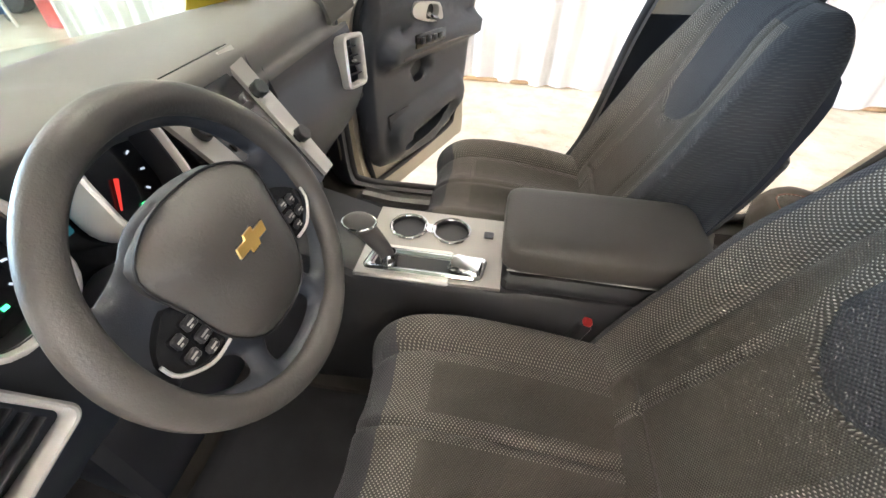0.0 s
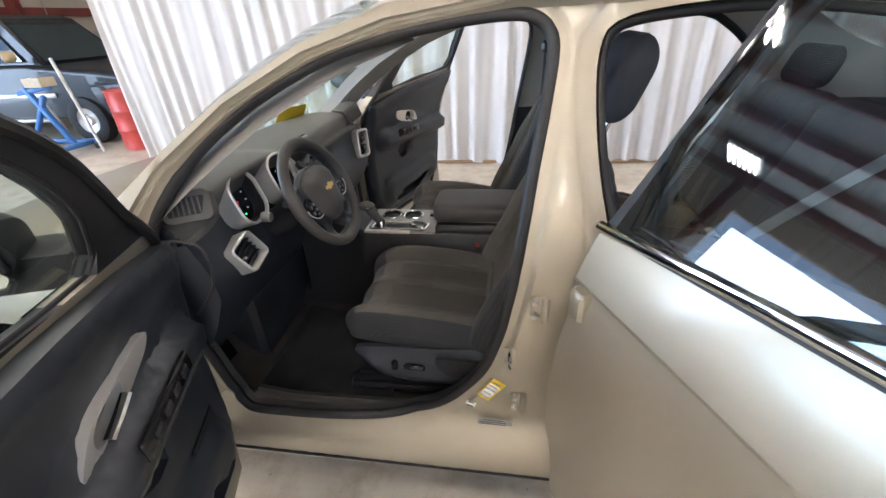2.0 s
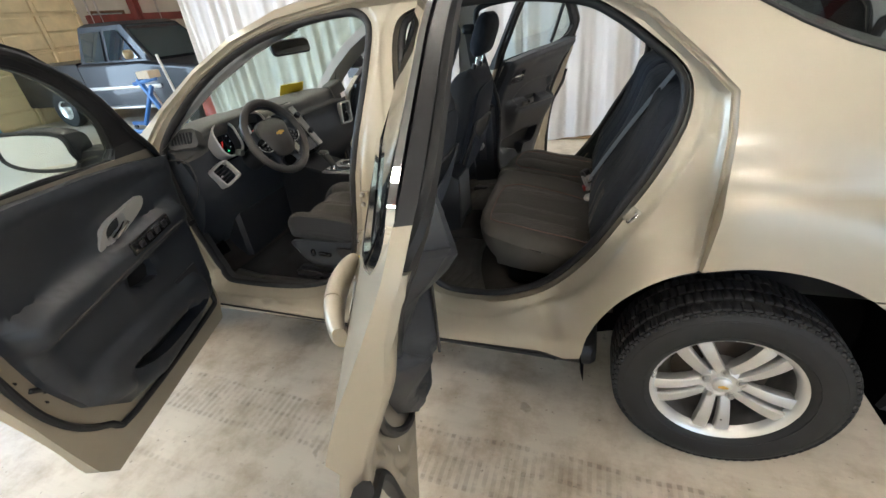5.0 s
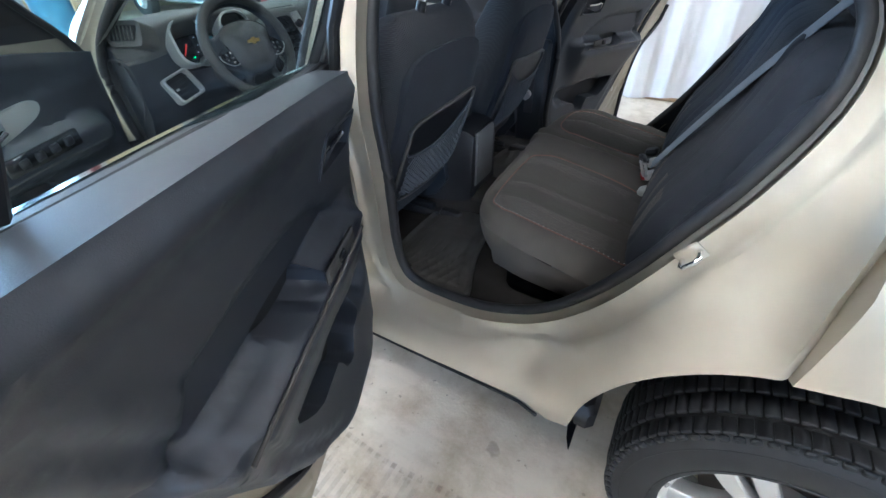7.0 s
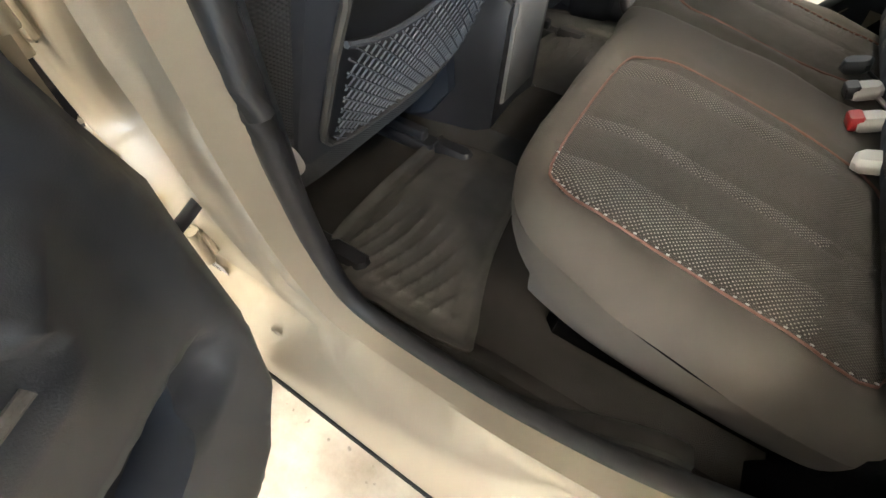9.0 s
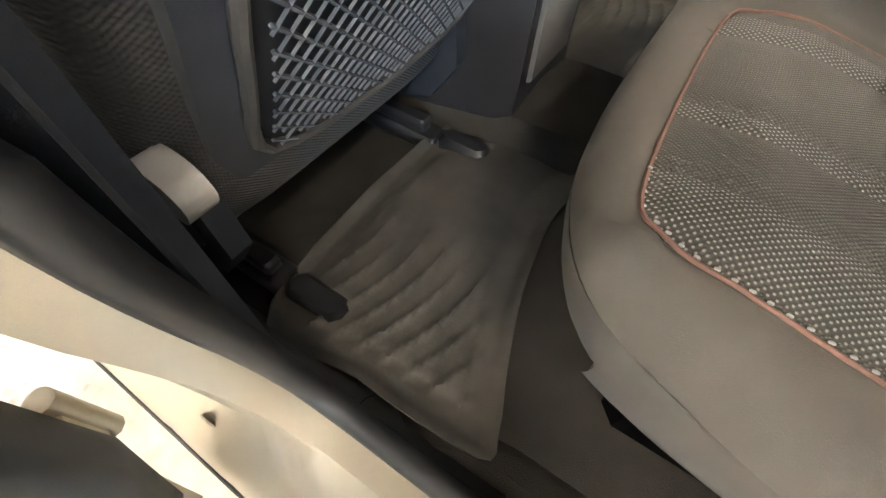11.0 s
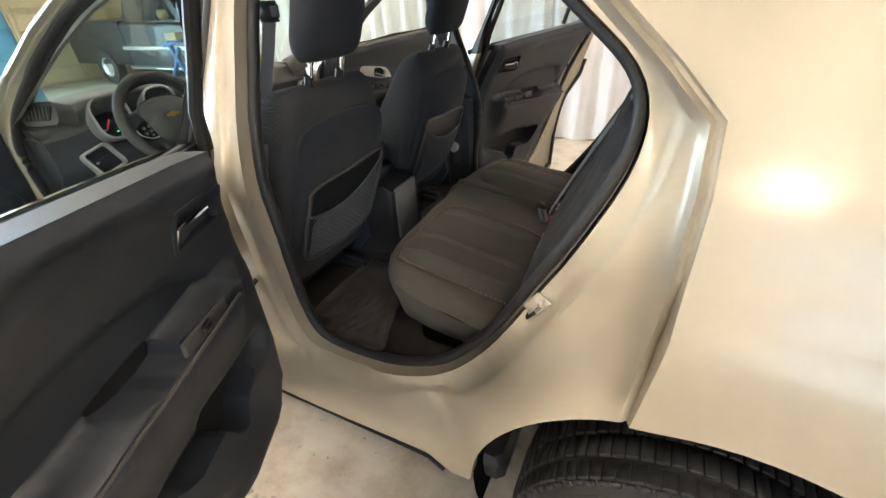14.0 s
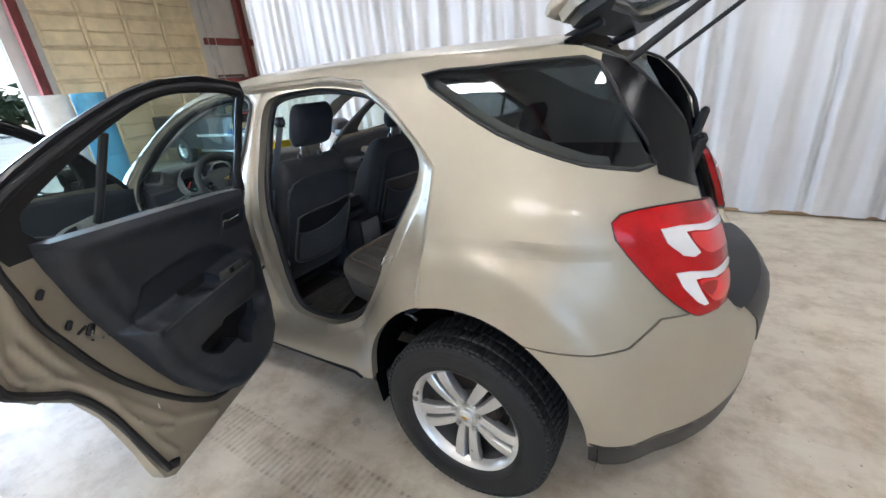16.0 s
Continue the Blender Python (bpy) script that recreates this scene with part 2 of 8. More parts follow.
        while u < max(us):
            v = min(vs) + step * (0.5 if row % 2 else 0.25)
            while v < max(vs):
                if inside((u, v), outline) and not any(inside((u, v), h) for h in holes) and np.min(np.hypot(bnd[:, 0] - u, bnd[:, 1] - v)) > step * 0.45:
                    pts.append((u, v))
                v += step
            u += step * 0.87
            row += 1
        co, _, tris, *_ = delaunay_2d_cdt([Vector(p) for p in pts], edges, [], 0, 1e-6)
        good = []
        for t in tris:
            cu, cv = sum(co[i][0] for i in t) / 3, sum(co[i][1] for i in t) / 3
            if inside((cu, cv), outline) and not any(inside((cu, cv), h) for h in holes) and (keep is None or keep(cu, cv)):
                good.append(tuple(t))
        o = len(self.v)
        self.v += [tuple(fn(c[0], c[1])) for c in co]
        for i, c in enumerate(co):
            self.uv[o + i] = (c[0], c[1])
        self.f += [tuple(o + i for i in t) for t in good]
        self.mi += [mi] * len(good)
        if back:
            o2 = len(self.v)
            self.v += [tuple(back(c[0], c[1])) for c in co]
            for i, c in enumerate(co):
                self.uv[o2 + i] = (c[0], c[1])
            self.f += [tuple(o2 + i for i in reversed(t)) for t in good]
            self.mi += [mi] * len(good)
            count = {}
            for t in good:
                for a, b in ((t[0], t[1]), (t[1], t[2]), (t[2], t[0])):
                    count[(min(a, b), max(a, b))] = count.get((min(a, b), max(a, b)), []) + [(a, b)]
            for e in count.values():
                if len(e) == 1:
                    a, b = e[0]
                    self.f.append((o + b, o + a, o2 + a, o2 + b))
                    self.mi.append(mi if wall_mi is None else wall_mi)
        return self

    def mesh(self, name, mats, smooth=True, angle=38):
        me = bpy.data.meshes.new(name)
        used = sorted({i for f in self.f for i in f})
        remap = {o: i for i, o in enumerate(used)}
        me.from_pydata([self.v[i] for i in used], [], [[remap[i] for i in f] for f in self.f])
        for m in mats:
            me.materials.append(m.m)
        me.polygons.foreach_set("material_index", self.mi)
        if self.uv:
            lay = me.uv_layers.new(name="UVMap")
            back = {i: o for o, i in remap.items()}
            flat = []
            for lp in me.loops:
                flat += self.uv.get(back[lp.vertex_index], (0, 0))
            lay.data.foreach_set("uv", flat)
        bm = bmesh.new()
        bm.from_mesh(me)
        bmesh.ops.recalc_face_normals(bm, faces=bm.faces)
        bm.to_mesh(me)
        bm.free()
        if smooth:
            me.polygons.foreach_set("use_smooth", [True] * len(me.polygons))
            me.set_sharp_from_angle(angle=radians(angle))
        me.update()
        return me


def dense(poly, step):
    out = []
    for (a, b), (c, d) in zip(poly, poly[1:] + poly[:1]):
        k = max(1, int(math.hypot(c - a, d - b) / step + 0.5))
        out += [(a + (c - a) * i / k, b + (d - b) * i / k) for i in range(k)]
    return out


def inside(p, poly):
    x, y = p
    hit = False
    j = len(poly) - 1
    for i in range(len(poly)):
        (xi, yi), (xj, yj) = poly[i], poly[j]
        if (yi > y) != (yj > y) and x < (xj - xi) * (y - yi) / (yj - yi) + xi:
            hit = not hit
        j = i
    return hit


def edge_dist(p, poly):
    """Signed distance to a polygon's edge, positive inside."""
    q = np.array(poly)
    r = np.roll(q, -1, 0)
    d = r - q
    t = np.clip(((p[0] - q[:, 0]) * d[:, 0] + (p[1] - q[:, 1]) * d[:, 1]) / (d ** 2).sum(1).clip(1e-9), 0, 1)
    m = np.hypot(p[0] - q[:, 0] - t * d[:, 0], p[1] - q[:, 1] - t * d[:, 1]).min()
    return m if inside(p, poly) else -m


def line_dist(p, line):
    """Distance from a point to an open polyline."""
    best = 9.0
    for (ax, ay), (bx, by) in zip(line, line[1:]):
        dx, dy = bx - ax, by - ay
        t = min(1, max(0, ((p[0] - ax) * dx + (p[1] - ay) * dy) / (dx * dx + dy * dy)))
        best = min(best, math.hypot(p[0] - ax - t * dx, p[1] - ay - t * dy))
    return best


def curve(poly, k=4, closed=True):
    """A rounded version of a polygon: Catmull-Rom through its corners."""
    n = len(poly)
    out = []
    for i in range(n if closed else n - 1):
        p0, p1, p2, p3 = (np.array(poly[j % n] if closed else poly[min(max(j, 0), n - 1)], float) for j in (i - 1, i, i + 1, i + 2))
        for a in range(k):
            t = a / k
            out.append(tuple(0.5 * (2 * p1 + (p2 - p0) * t + (2 * p0 - 5 * p1 + 4 * p2 - p3) * t ** 2 + (3 * p1 - p0 - 3 * p2 + p3) * t ** 3)))
    if not closed:
        out.append(tuple(map(float, poly[-1])))
    return out


def offset(poly, d):
    """The polygon pushed outwards by d (inwards: minus)."""
    q = np.array(poly, float)
    area = sum(a[0] * b[1] - b[0] * a[1] for a, b in zip(poly, poly[1:] + poly[:1]))
    s = 1 if area > 0 else -1
    t = np.roll(q, -1, 0) - np.roll(q, 1, 0)
    t /= np.linalg.norm(t, axis=1, keepdims=True).clip(1e-9)
    return [tuple(p) for p in q + s * d * np.stack([t[:, 1], -t[:, 0]], 1)]


def smooth01(a, b, x):
    t = min(1, max(0, (x - a) / (b - a)))
    return t * t * (3 - 2 * t)


def thing(name, label, category, group="", at=(0, 0, 0), kind=""):
    ob = new(name)
    ob.location = at
    ob.empty_display_size = 0.1
    return tagged(ob, label, category, group, kind)


def part(name, b, mats, parent=None, label="", smooth=True, angle=38, m=None):
    me = b.mesh(name, mats if isinstance(mats, (list, tuple)) else [mats], smooth, angle)
    ob = new(name, me)
    if parent is not None:
        ob.parent = parent
    if m is not None:
        ob.matrix_basis = m
    if label:
        ob["label"] = label
    return ob


def solid(name, b, mats, label, category, group="", kind="", **kw):
    return tagged(part(name, b, mats, None, **kw), label, category, group, kind)

# ---- the hall ----
X0, X1, Y0, Y1, HALL = -10.6, 11.0, -7.5, 12.0, 5.9
CURTAIN_Y = 3.3


def concrete():
    m = Mat("concrete", (0.42, 0.38, 0.32), 0.5)
    co = m.coords()
    big, mid, fine = m.noise(0.7, 4, co), m.noise(5, 6, co, 0.65), m.noise(90, 4, co)
    base = m.ramp(big, [(0.3, (0.47, 0.415, 0.33)), (0.7, (0.66, 0.60, 0.505))])
    stain = m.ramp(mid, [(0.32, (0.66, 0.61, 0.54)), (0.56, (1, 1, 1))])
    c = m.mix(1.0, base, stain, "MULTIPLY")
    streak = m.noise(3.0, 5, m.coords("Object", (0.5, 9, 1)), 0.7)
    c = m.mix(m.math("MULTIPLY", m.ramp(streak, [(0.45, (0, 0, 0)), (0.72, (1, 1, 1))]), 0.16), c, (0.30, 0.26, 0.21))
    spots = m.noise(38, 2, co, 0.4)
    c = m.mix(m.math("MULTIPLY", m.ramp(spots, [(0.70, (0, 0, 0)), (0.76, (1, 1, 1))]), 0.55), c, (0.10, 0.085, 0.07))
    blots = m.noise(9, 3, co, 0.5)
    c = m.mix(m.math("MULTIPLY", m.ramp(blots, [(0.69, (0, 0, 0)), (0.735, (1, 1, 1))]), 0.45), c, (0.16, 0.125, 0.09))
    # dirt printed by tyre treads, in rows along the car
    sep = m.node("SeparateXYZ")
    m.link(co, sep.inputs[0])
    wob = m.math("MULTIPLY", m.noise(1.4, 2, co), 0.10)
    yy = m.math("ADD", sep.outputs[1], wob)
    tread = m.math("SINE", m.math("MULTIPLY", sep.outputs[0], 2 * math.pi / 0.034))
    tread = m.ramp(m.math("ADD", m.math("MULTIPLY", tread, 0.5), 0.5), [(0.35, (0.25,) * 3), (0.6, (1, 1, 1))])
    broken = m.ramp(m.noise(7, 4, co, 0.7), [(0.42, (0, 0, 0)), (0.58, (1, 1, 1))])
    total = None
    for y0, wd, am in ((-0.99, 0.013, 1.0), (-1.09, 0.014, 1.0), (-1.19, 0.014, 0.9), (-1.10, 0.13, 0.55), (-1.42, 0.012, 0.5), (-2.45, 0.013, 0.7), (-2.60, 0.013, 0.7)):
        d = m.math("ABSOLUTE", m.math("SUBTRACT", yy, y0))
        band = m.math("MULTIPLY", m.ramp(m.math("DIVIDE", d, wd), [(0.55, (1, 1, 1)), (1.0, (0, 0, 0))]), am)
        total = band if total is None else m.math("MAXIMUM", total, band)
    c = m.mix(m.math("MULTIPLY", m.math("MULTIPLY", total, tread), m.math("MULTIPLY", broken, 0.55)), c, (0.13, 0.10, 0.075))
    m.color(c)
    m.rough(m.math("ADD", m.math("MULTIPLY", mid, 0.35), 0.22))
    return m.bump(m.math("ADD", fine, m.math("MULTIPLY", mid, 0.6)), 0.35, 0.002)


CONCRETE = concrete()
WALL = varied("cream_wall", (0.62, 0.58, 0.50), 0.8, spread=0.08, scale=2, grain=60, bump=0.2)
CEIL = varied("ceiling_insulation", (0.26, 0.245, 0.22), 0.9, spread=0.1, scale=1.5, grain=30, bump=0.4, dist=0.01)
REDSTEEL = varied("red_oxide_steel", (0.20, 0.045, 0.035), 0.6, spread=0.2, scale=4)
DOORPANEL = varied("tan_door_panel", (0.76, 0.61, 0.36), 0.65, spread=0.12, scale=3, grain=80)


def curtain_material():
    m = Mat("white_curtain", (0.62, 0.61, 0.60), 0.85)
    n = m.noise(1.3, 3, m.coords("Object", (3, 3, 0.4)))
    m.color(m.ramp(n, [(0.3, (0.46, 0.45, 0.45)), (0.7, (0.56, 0.558, 0.565))]))
    m.p.inputs["Sheen Weight"].default_value = 0.1
    return m.bump(m.noise(160, 2), 0.2, 0.001)


CURTAIN = curtain_material()

b = B().box((1, 2.25, -0.1), (X1 - X0 + 60, Y1 - Y0 + 60, 0.2), bevel=0.01)
solid("floor", b, CONCRETE, "bare concrete workshop floor with stains and tyre marks", "floor", kind="structure")
OPEN = (-5.2, 2.05, 5.2)
for nm, c, s in (
    ("wall_north", ((X0 + X1) / 2, Y1 + 0.1, HALL / 2), (X1 - X0, 0.2, HALL)),
    ("wall_east", (X1 + 0.1, (Y0 + Y1) / 2, HALL / 2), (0.2, Y1 - Y0 + 0.4, HALL)),
):
    solid(nm, B().box(c, s, bevel=0.01), WALL, "plain cream painted hall wall", "wall", kind="structure")
DOORX = (2.75, 6.8, 4.75)
b = B()
lay = lambda u, v: (X0, u, v)
b.sheet([(Y0 - 0.2, 0), (Y1 + 0.2, 0), (Y1 + 0.2, HALL), (Y0 - 0.2, HALL)], lay,
        holes=[[(OPEN[0], 0.005), (OPEN[1], 0.005), (OPEN[1], OPEN[2]), (OPEN[0], OPEN[2])], [(DOORX[0], 0.005), (DOORX[1], 0.005), (DOORX[1], DOORX[2]), (DOORX[0], DOORX[2])]],
        step=0.9, back=lambda u, v: (X0 - 0.2, u, v))
solid("wall_west", b, WALL, "cream hall wall with two vehicle openings", "wall", kind="structure", smooth=False)
SOUTH = (4.6, 9.6, 4.4)
b = B().sheet([(X0, 0), (X1, 0), (X1, HALL), (X0, HALL)], lambda u, v: (u, Y0, v), holes=[[(SOUTH[0], 0.005), (SOUTH[1], 0.005), (SOUTH[1], SOUTH[2]), (SOUTH[0], SOUTH[2])]], step=0.9, back=lambda u, v: (u, Y0 - 0.2, v))
solid("wall_south", b, WALL, "cream hall wall with one vehicle opening", "wall", kind="structure", smooth=False)
solid("ceiling", B().box(((X0 + X1) / 2, (Y0 + Y1) / 2, HALL + 0.1), (X1 - X0 + 0.6, Y1 - Y0 + 0.6, 0.2), bevel=0.01), CEIL, "grey insulated hall ceiling", "ceiling", kind="structure")

# purlins under the ceiling
for x in np.arange(X0 + 0.9, X1, 1.5):
    b = B().box((x, (Y0 + Y1) / 2, HALL - 0.11), (0.07, Y1 - Y0, 0.22), bevel=0.006)
    solid("purlin", b, REDSTEEL, "dark red steel purlin under the hall ceiling", "beam", "ceiling purlins", smooth=False)

# sectional door in the west wall
gd = thing("sectional_door", "closed tan sectional garage door with ribbed panels", "garage door", at=(X0 - 0.05, 0, 0))
rows, cols = 6, 4
ph, pw = DOORX[2] / rows, (DOORX[1] - DOORX[0]) / cols
for r in range(rows):
    sec = part("door_section", B().box((0, (DOORX[0] + DOORX[1]) / 2, ph * (r + 0.5)), (0.05, DOORX[1] - DOORX[0] - 0.004, ph - 0.001), bevel=0.006), DOORPANEL, gd, smooth=False)
    for c in range(cols):
        y = DOORX[0] + pw * (c + 0.5)
        for k in (0.27, 0.73):
            part("panel", B().box((0.035, y, ph * (r + k)), (0.07, pw - 0.10, ph * 0.445), bevel=0.030), DOORPANEL, sec, smooth=False)
    for c in range(cols + 1):
        y = min(max(DOORX[0] + pw * c, DOORX[0] + 0.05), DOORX[1] - 0.05)
        part("stile", B().box((0.06, y, ph * (r + 0.5)), (0.075, 0.085, ph - 0.05), bevel=0.012), DOORPANEL, sec, smooth=False)
for i, y in enumerate((2.4, 8.3, -5.5)):
    b = B()
    for o in (-0.09, 0.09):
        b.box((X0 + 0.22, y + o, HALL / 2), (0.24, 0.016, HALL), bevel=0.003)
    b.box((X0 + 0.22, y, HALL / 2), (0.02, 0.18, HALL), bevel=0.003)
    solid("steel_column", b, REDSTEEL, "red oxide painted steel wall column", "column", "wall columns", smooth=False)
for z in (2.2, 3.4):
    b = B().box((X0 + 0.12, 9.4, z), (0.1, 5.0, 0.2), bevel=0.006)
    solid("wall_girt", b, REDSTEEL, "red painted steel rail across the wall", "beam", "wall rails", smooth=False)
b = B()
for y0 in (7.0, 7.25, 9.1):
    b.tube([(X0 + 0.15, y0, 0.4), (X0 + 0.15, y0, HALL)], 0.025, 8)
solid("conduit_pipes", b, STEEL, "thin metal conduit pipes running up the wall", "pipe", kind="structure")

# ceiling lamps
FIX = Mat("lamp_tube", (0.9, 0.9, 0.9), 0.4, Emission_Color=(1.0, 0.90, 0.76, 1), Emission_Strength=LAMP_STRENGTH)
HOUSING = Mat("lamp_housing", (0.75, 0.75, 0.73), 0.4)
LAMP_Z = 4.4
first = None
for x in (-5.5, -2.2, 1.1, 4.4, 7.7):
    for y in (-5.9, -2.6, 1.3, 6.0):
        # the short row at y -5.9 is unseen, added to brighten the door jambs
        if y < -5 and not -3 < x < 5:
            continue
        if first is None:
            first = thing("ceiling_lamp", "square white high-bay lamp with six glowing tubes", "lamp", "ceiling lamps", (x, y, LAMP_Z))
            part("housing", B().box((0, 0, 0.06), (0.62, 0.62, 0.06), bevel=0.012), HOUSING, first)
            for o in (-0.2, 0.2):
                part("hanger", B().tube([(o, 0, 0.08), (o, 0, HALL - LAMP_Z)], 0.006), STEEL, first)
            for k in range(6):
                o = -0.25 + 0.10 * k
                part("tube", B().tube([(-0.28, o, 0.0), (0.28, o, 0.0)], 0.019, 10), FIX, first)
        else:
            copy_thing(first, pose(x, y, LAMP_Z))

# the curtain: deep hanging folds
b = B()
rng = np.random.RandomState(3)
n = 1500
xs = np.linspace(-3.35, 9.6, n)
knots, hgt, sgn = [xs[0] - 0.3], [0.0], 1
while knots[-1] < xs[-1] + 0.5:
    knots.append(knots[-1] + rng.choice([rng.uniform(0.05, 0.09), rng.uniform(0.08, 0.15), rng.uniform(0.12, 0.24)]))
    hgt.append(sgn * rng.uniform(0.008, 0.036))
    sgn = -sgn
knots, hgt = np.array(knots), np.array(hgt)


def folds(x, shift, soft):
    """Uneven folds: rounded crests and hollows of changing width and depth."""
    i = np.clip(np.searchsorted(knots, x + shift) - 1, 0, len(knots) - 2)
    f = (x + shift - knots[i]) / (knots[i + 1] - knots[i])
    return hgt[i] + (hgt[i + 1] - hgt[i]) * (0.5 - 0.5 * np.cos(math.pi * f)) * soft + (1 - soft) * (hgt[i + 1] - hgt[i]) * f


rowsz = [0.03, 0.12, 0.4, 0.8, 1.3, 1.9, 2.6, 3.4, 4.2]
pts = []
for k, z in enumerate(rowsz):
    low = 1.0 + 0.35 * max(0, 1 - z / 1.4) - 0.25 * z / 4.2
    yy = CURTAIN_Y + low * folds(xs, 0.03 * np.sin(xs * 2.1 + z * 0.9) + 0.012 * z, 1.0) + 0.004 * np.sin(xs * 61 + 3 * np.sin(xs * 2 + z)) + 0.03 * np.sin(xs * 2.3 + z * 0.4)
    zz = z + (0.020 * np.sin(xs * 3.1) + 0.012 * np.sin(xs * 9) if k == 0 else 0 * xs)
    pts.append(list(zip(xs, yy, zz)))
b.grid(pts)
b.grid([[(x, y + 0.006, z) for x, y, z in row] for row in pts])
solid("curtain", b, CURTAIN, "white fabric curtain hanging in deep folds to the floor", "curtain", angle=80)
b = B().tube([(-3.5, CURTAIN_Y, 4.25), (9.8, CURTAIN_Y, 4.25)], 0.03, 10)
solid("curtain_rail", b, STEEL, "metal rail that carries the curtain", "curtain rail")
b = B()
rb = np.random.RandomState(9)
for i in range(26):
    x = -3.2 + i * 0.5
    b.tube([(x, CURTAIN_Y + 0.03, 0.022), (x + 0.25, CURTAIN_Y + 0.05 + rb.uniform(-.02, .02), 0.022), (x + 0.5, CURTAIN_Y + 0.03, 0.022)], 0.02, 8)
solid("baseboard", b, varied("wood_batten", (0.30, 0.19, 0.10), 0.7), "brown wooden batten along the foot of the curtain", "trim", kind="structure")

# ---- the car ----
CAR = thing("car", "champagne metallic compact SUV, all doors and the liftgate open", "car")
ZS = [0.2, 0.3, 0.55, 0.83, 1.0, 1.16, 1.3, 1.45, 1.6, 1.68, 1.75]
SS = [0.80, 0.838, 0.865, 0.868, 0.85, 0.80, 0.725, 0.665, 0.60, 0.52, 0.44]
WRAP = 3.15


def half(z):
    """Half the body's width at a height."""
    return float(np.interp(z, ZS, SS))


_zz = np.linspace(0.2, 1.75, 156)
_ss = np.convolve(np.pad(np.interp(_zz, ZS, SS), 8, mode="edge"), np.ones(17) / 17, "valid")


def halfs(z):
    return float(np.interp(z, _zz, _ss))


def tail(z):
    return float(np.interp(z, [0.3, 0.75, 1.0, 1.25, 1.7], [0.64, 0.66, 0.58, 0.46, 0.40]))


FAP = [(0.54, 1.12), (0.60, 1.22), (0.69, 1.315), (0.83, 1.415), (1.0, 1.5), (1.16, 1.55), (1.34, 1.58), (1.48, 1.59), (1.54, 1.58), (1.575, 1.55), (1.585, 1.5), (1.57, 1.38), (1.55, 1.26),
       (1.53, 1.13), (1.505, 0.97), (1.475, 0.82), (1.425, 0.675), (1.315, 0.53), (1.19, 0.47), (0.98, 0.445), (0.70, 0.440), (0.615, 0.452), (0.565, 0.50), (0.547, 0.65), (0.535, 0.82), (0.525, 1.0)]
RAP = [(1.675, 1.50), (1.71, 1.56), (1.84, 1.585), (2.07, 1.59), (2.3, 1.56), (2.41, 1.51), (2.52, 1.43), (2.60, 1.36), (2.63, 1.29), (2.62, 1.20), (2.56, 1.07), (2.50, 0.96), (2.42, 0.81),
       (2.33, 0.68), (2.26, 0.60), (2.17, 0.54), (2.04, 0.492), (1.88, 0.484), (1.79, 0.505), (1.75, 0.565), (1.742, 0.68), (1.754, 0.82), (1.752, 0.96), (1.715, 1.14), (1.69, 1.26), (1.675, 1.39)]
CUT = [(0.44, 0.2), (0.44, 0.95), (0.48, 1.13), (0.60, 1.285), (0.80, 1.43), (1.0, 1.53), (1.2, 1.59), (1.5, 1.63), (2.1, 1.635), (2.33, 1.605), (2.5, 1.51), (2.66, 1.37), (2.73, 1.30), (2.735, 1.2),
       (2.725, 1.0), (2.70, 0.80), (2.70, 0.2)]
AC, AR = (2.865, 0.372), 0.475
FAC = (0.0, 0.372)
TOPLINE = [(0.33, 1.06), (0.47, 1.20), (0.63, 1.33), (0.80, 1.445), (1.0, 1.55), (1.2, 1.62), (1.5, 1.66), (2.1, 1.672), (2.7, 1.665), (3.08, 1.65)]


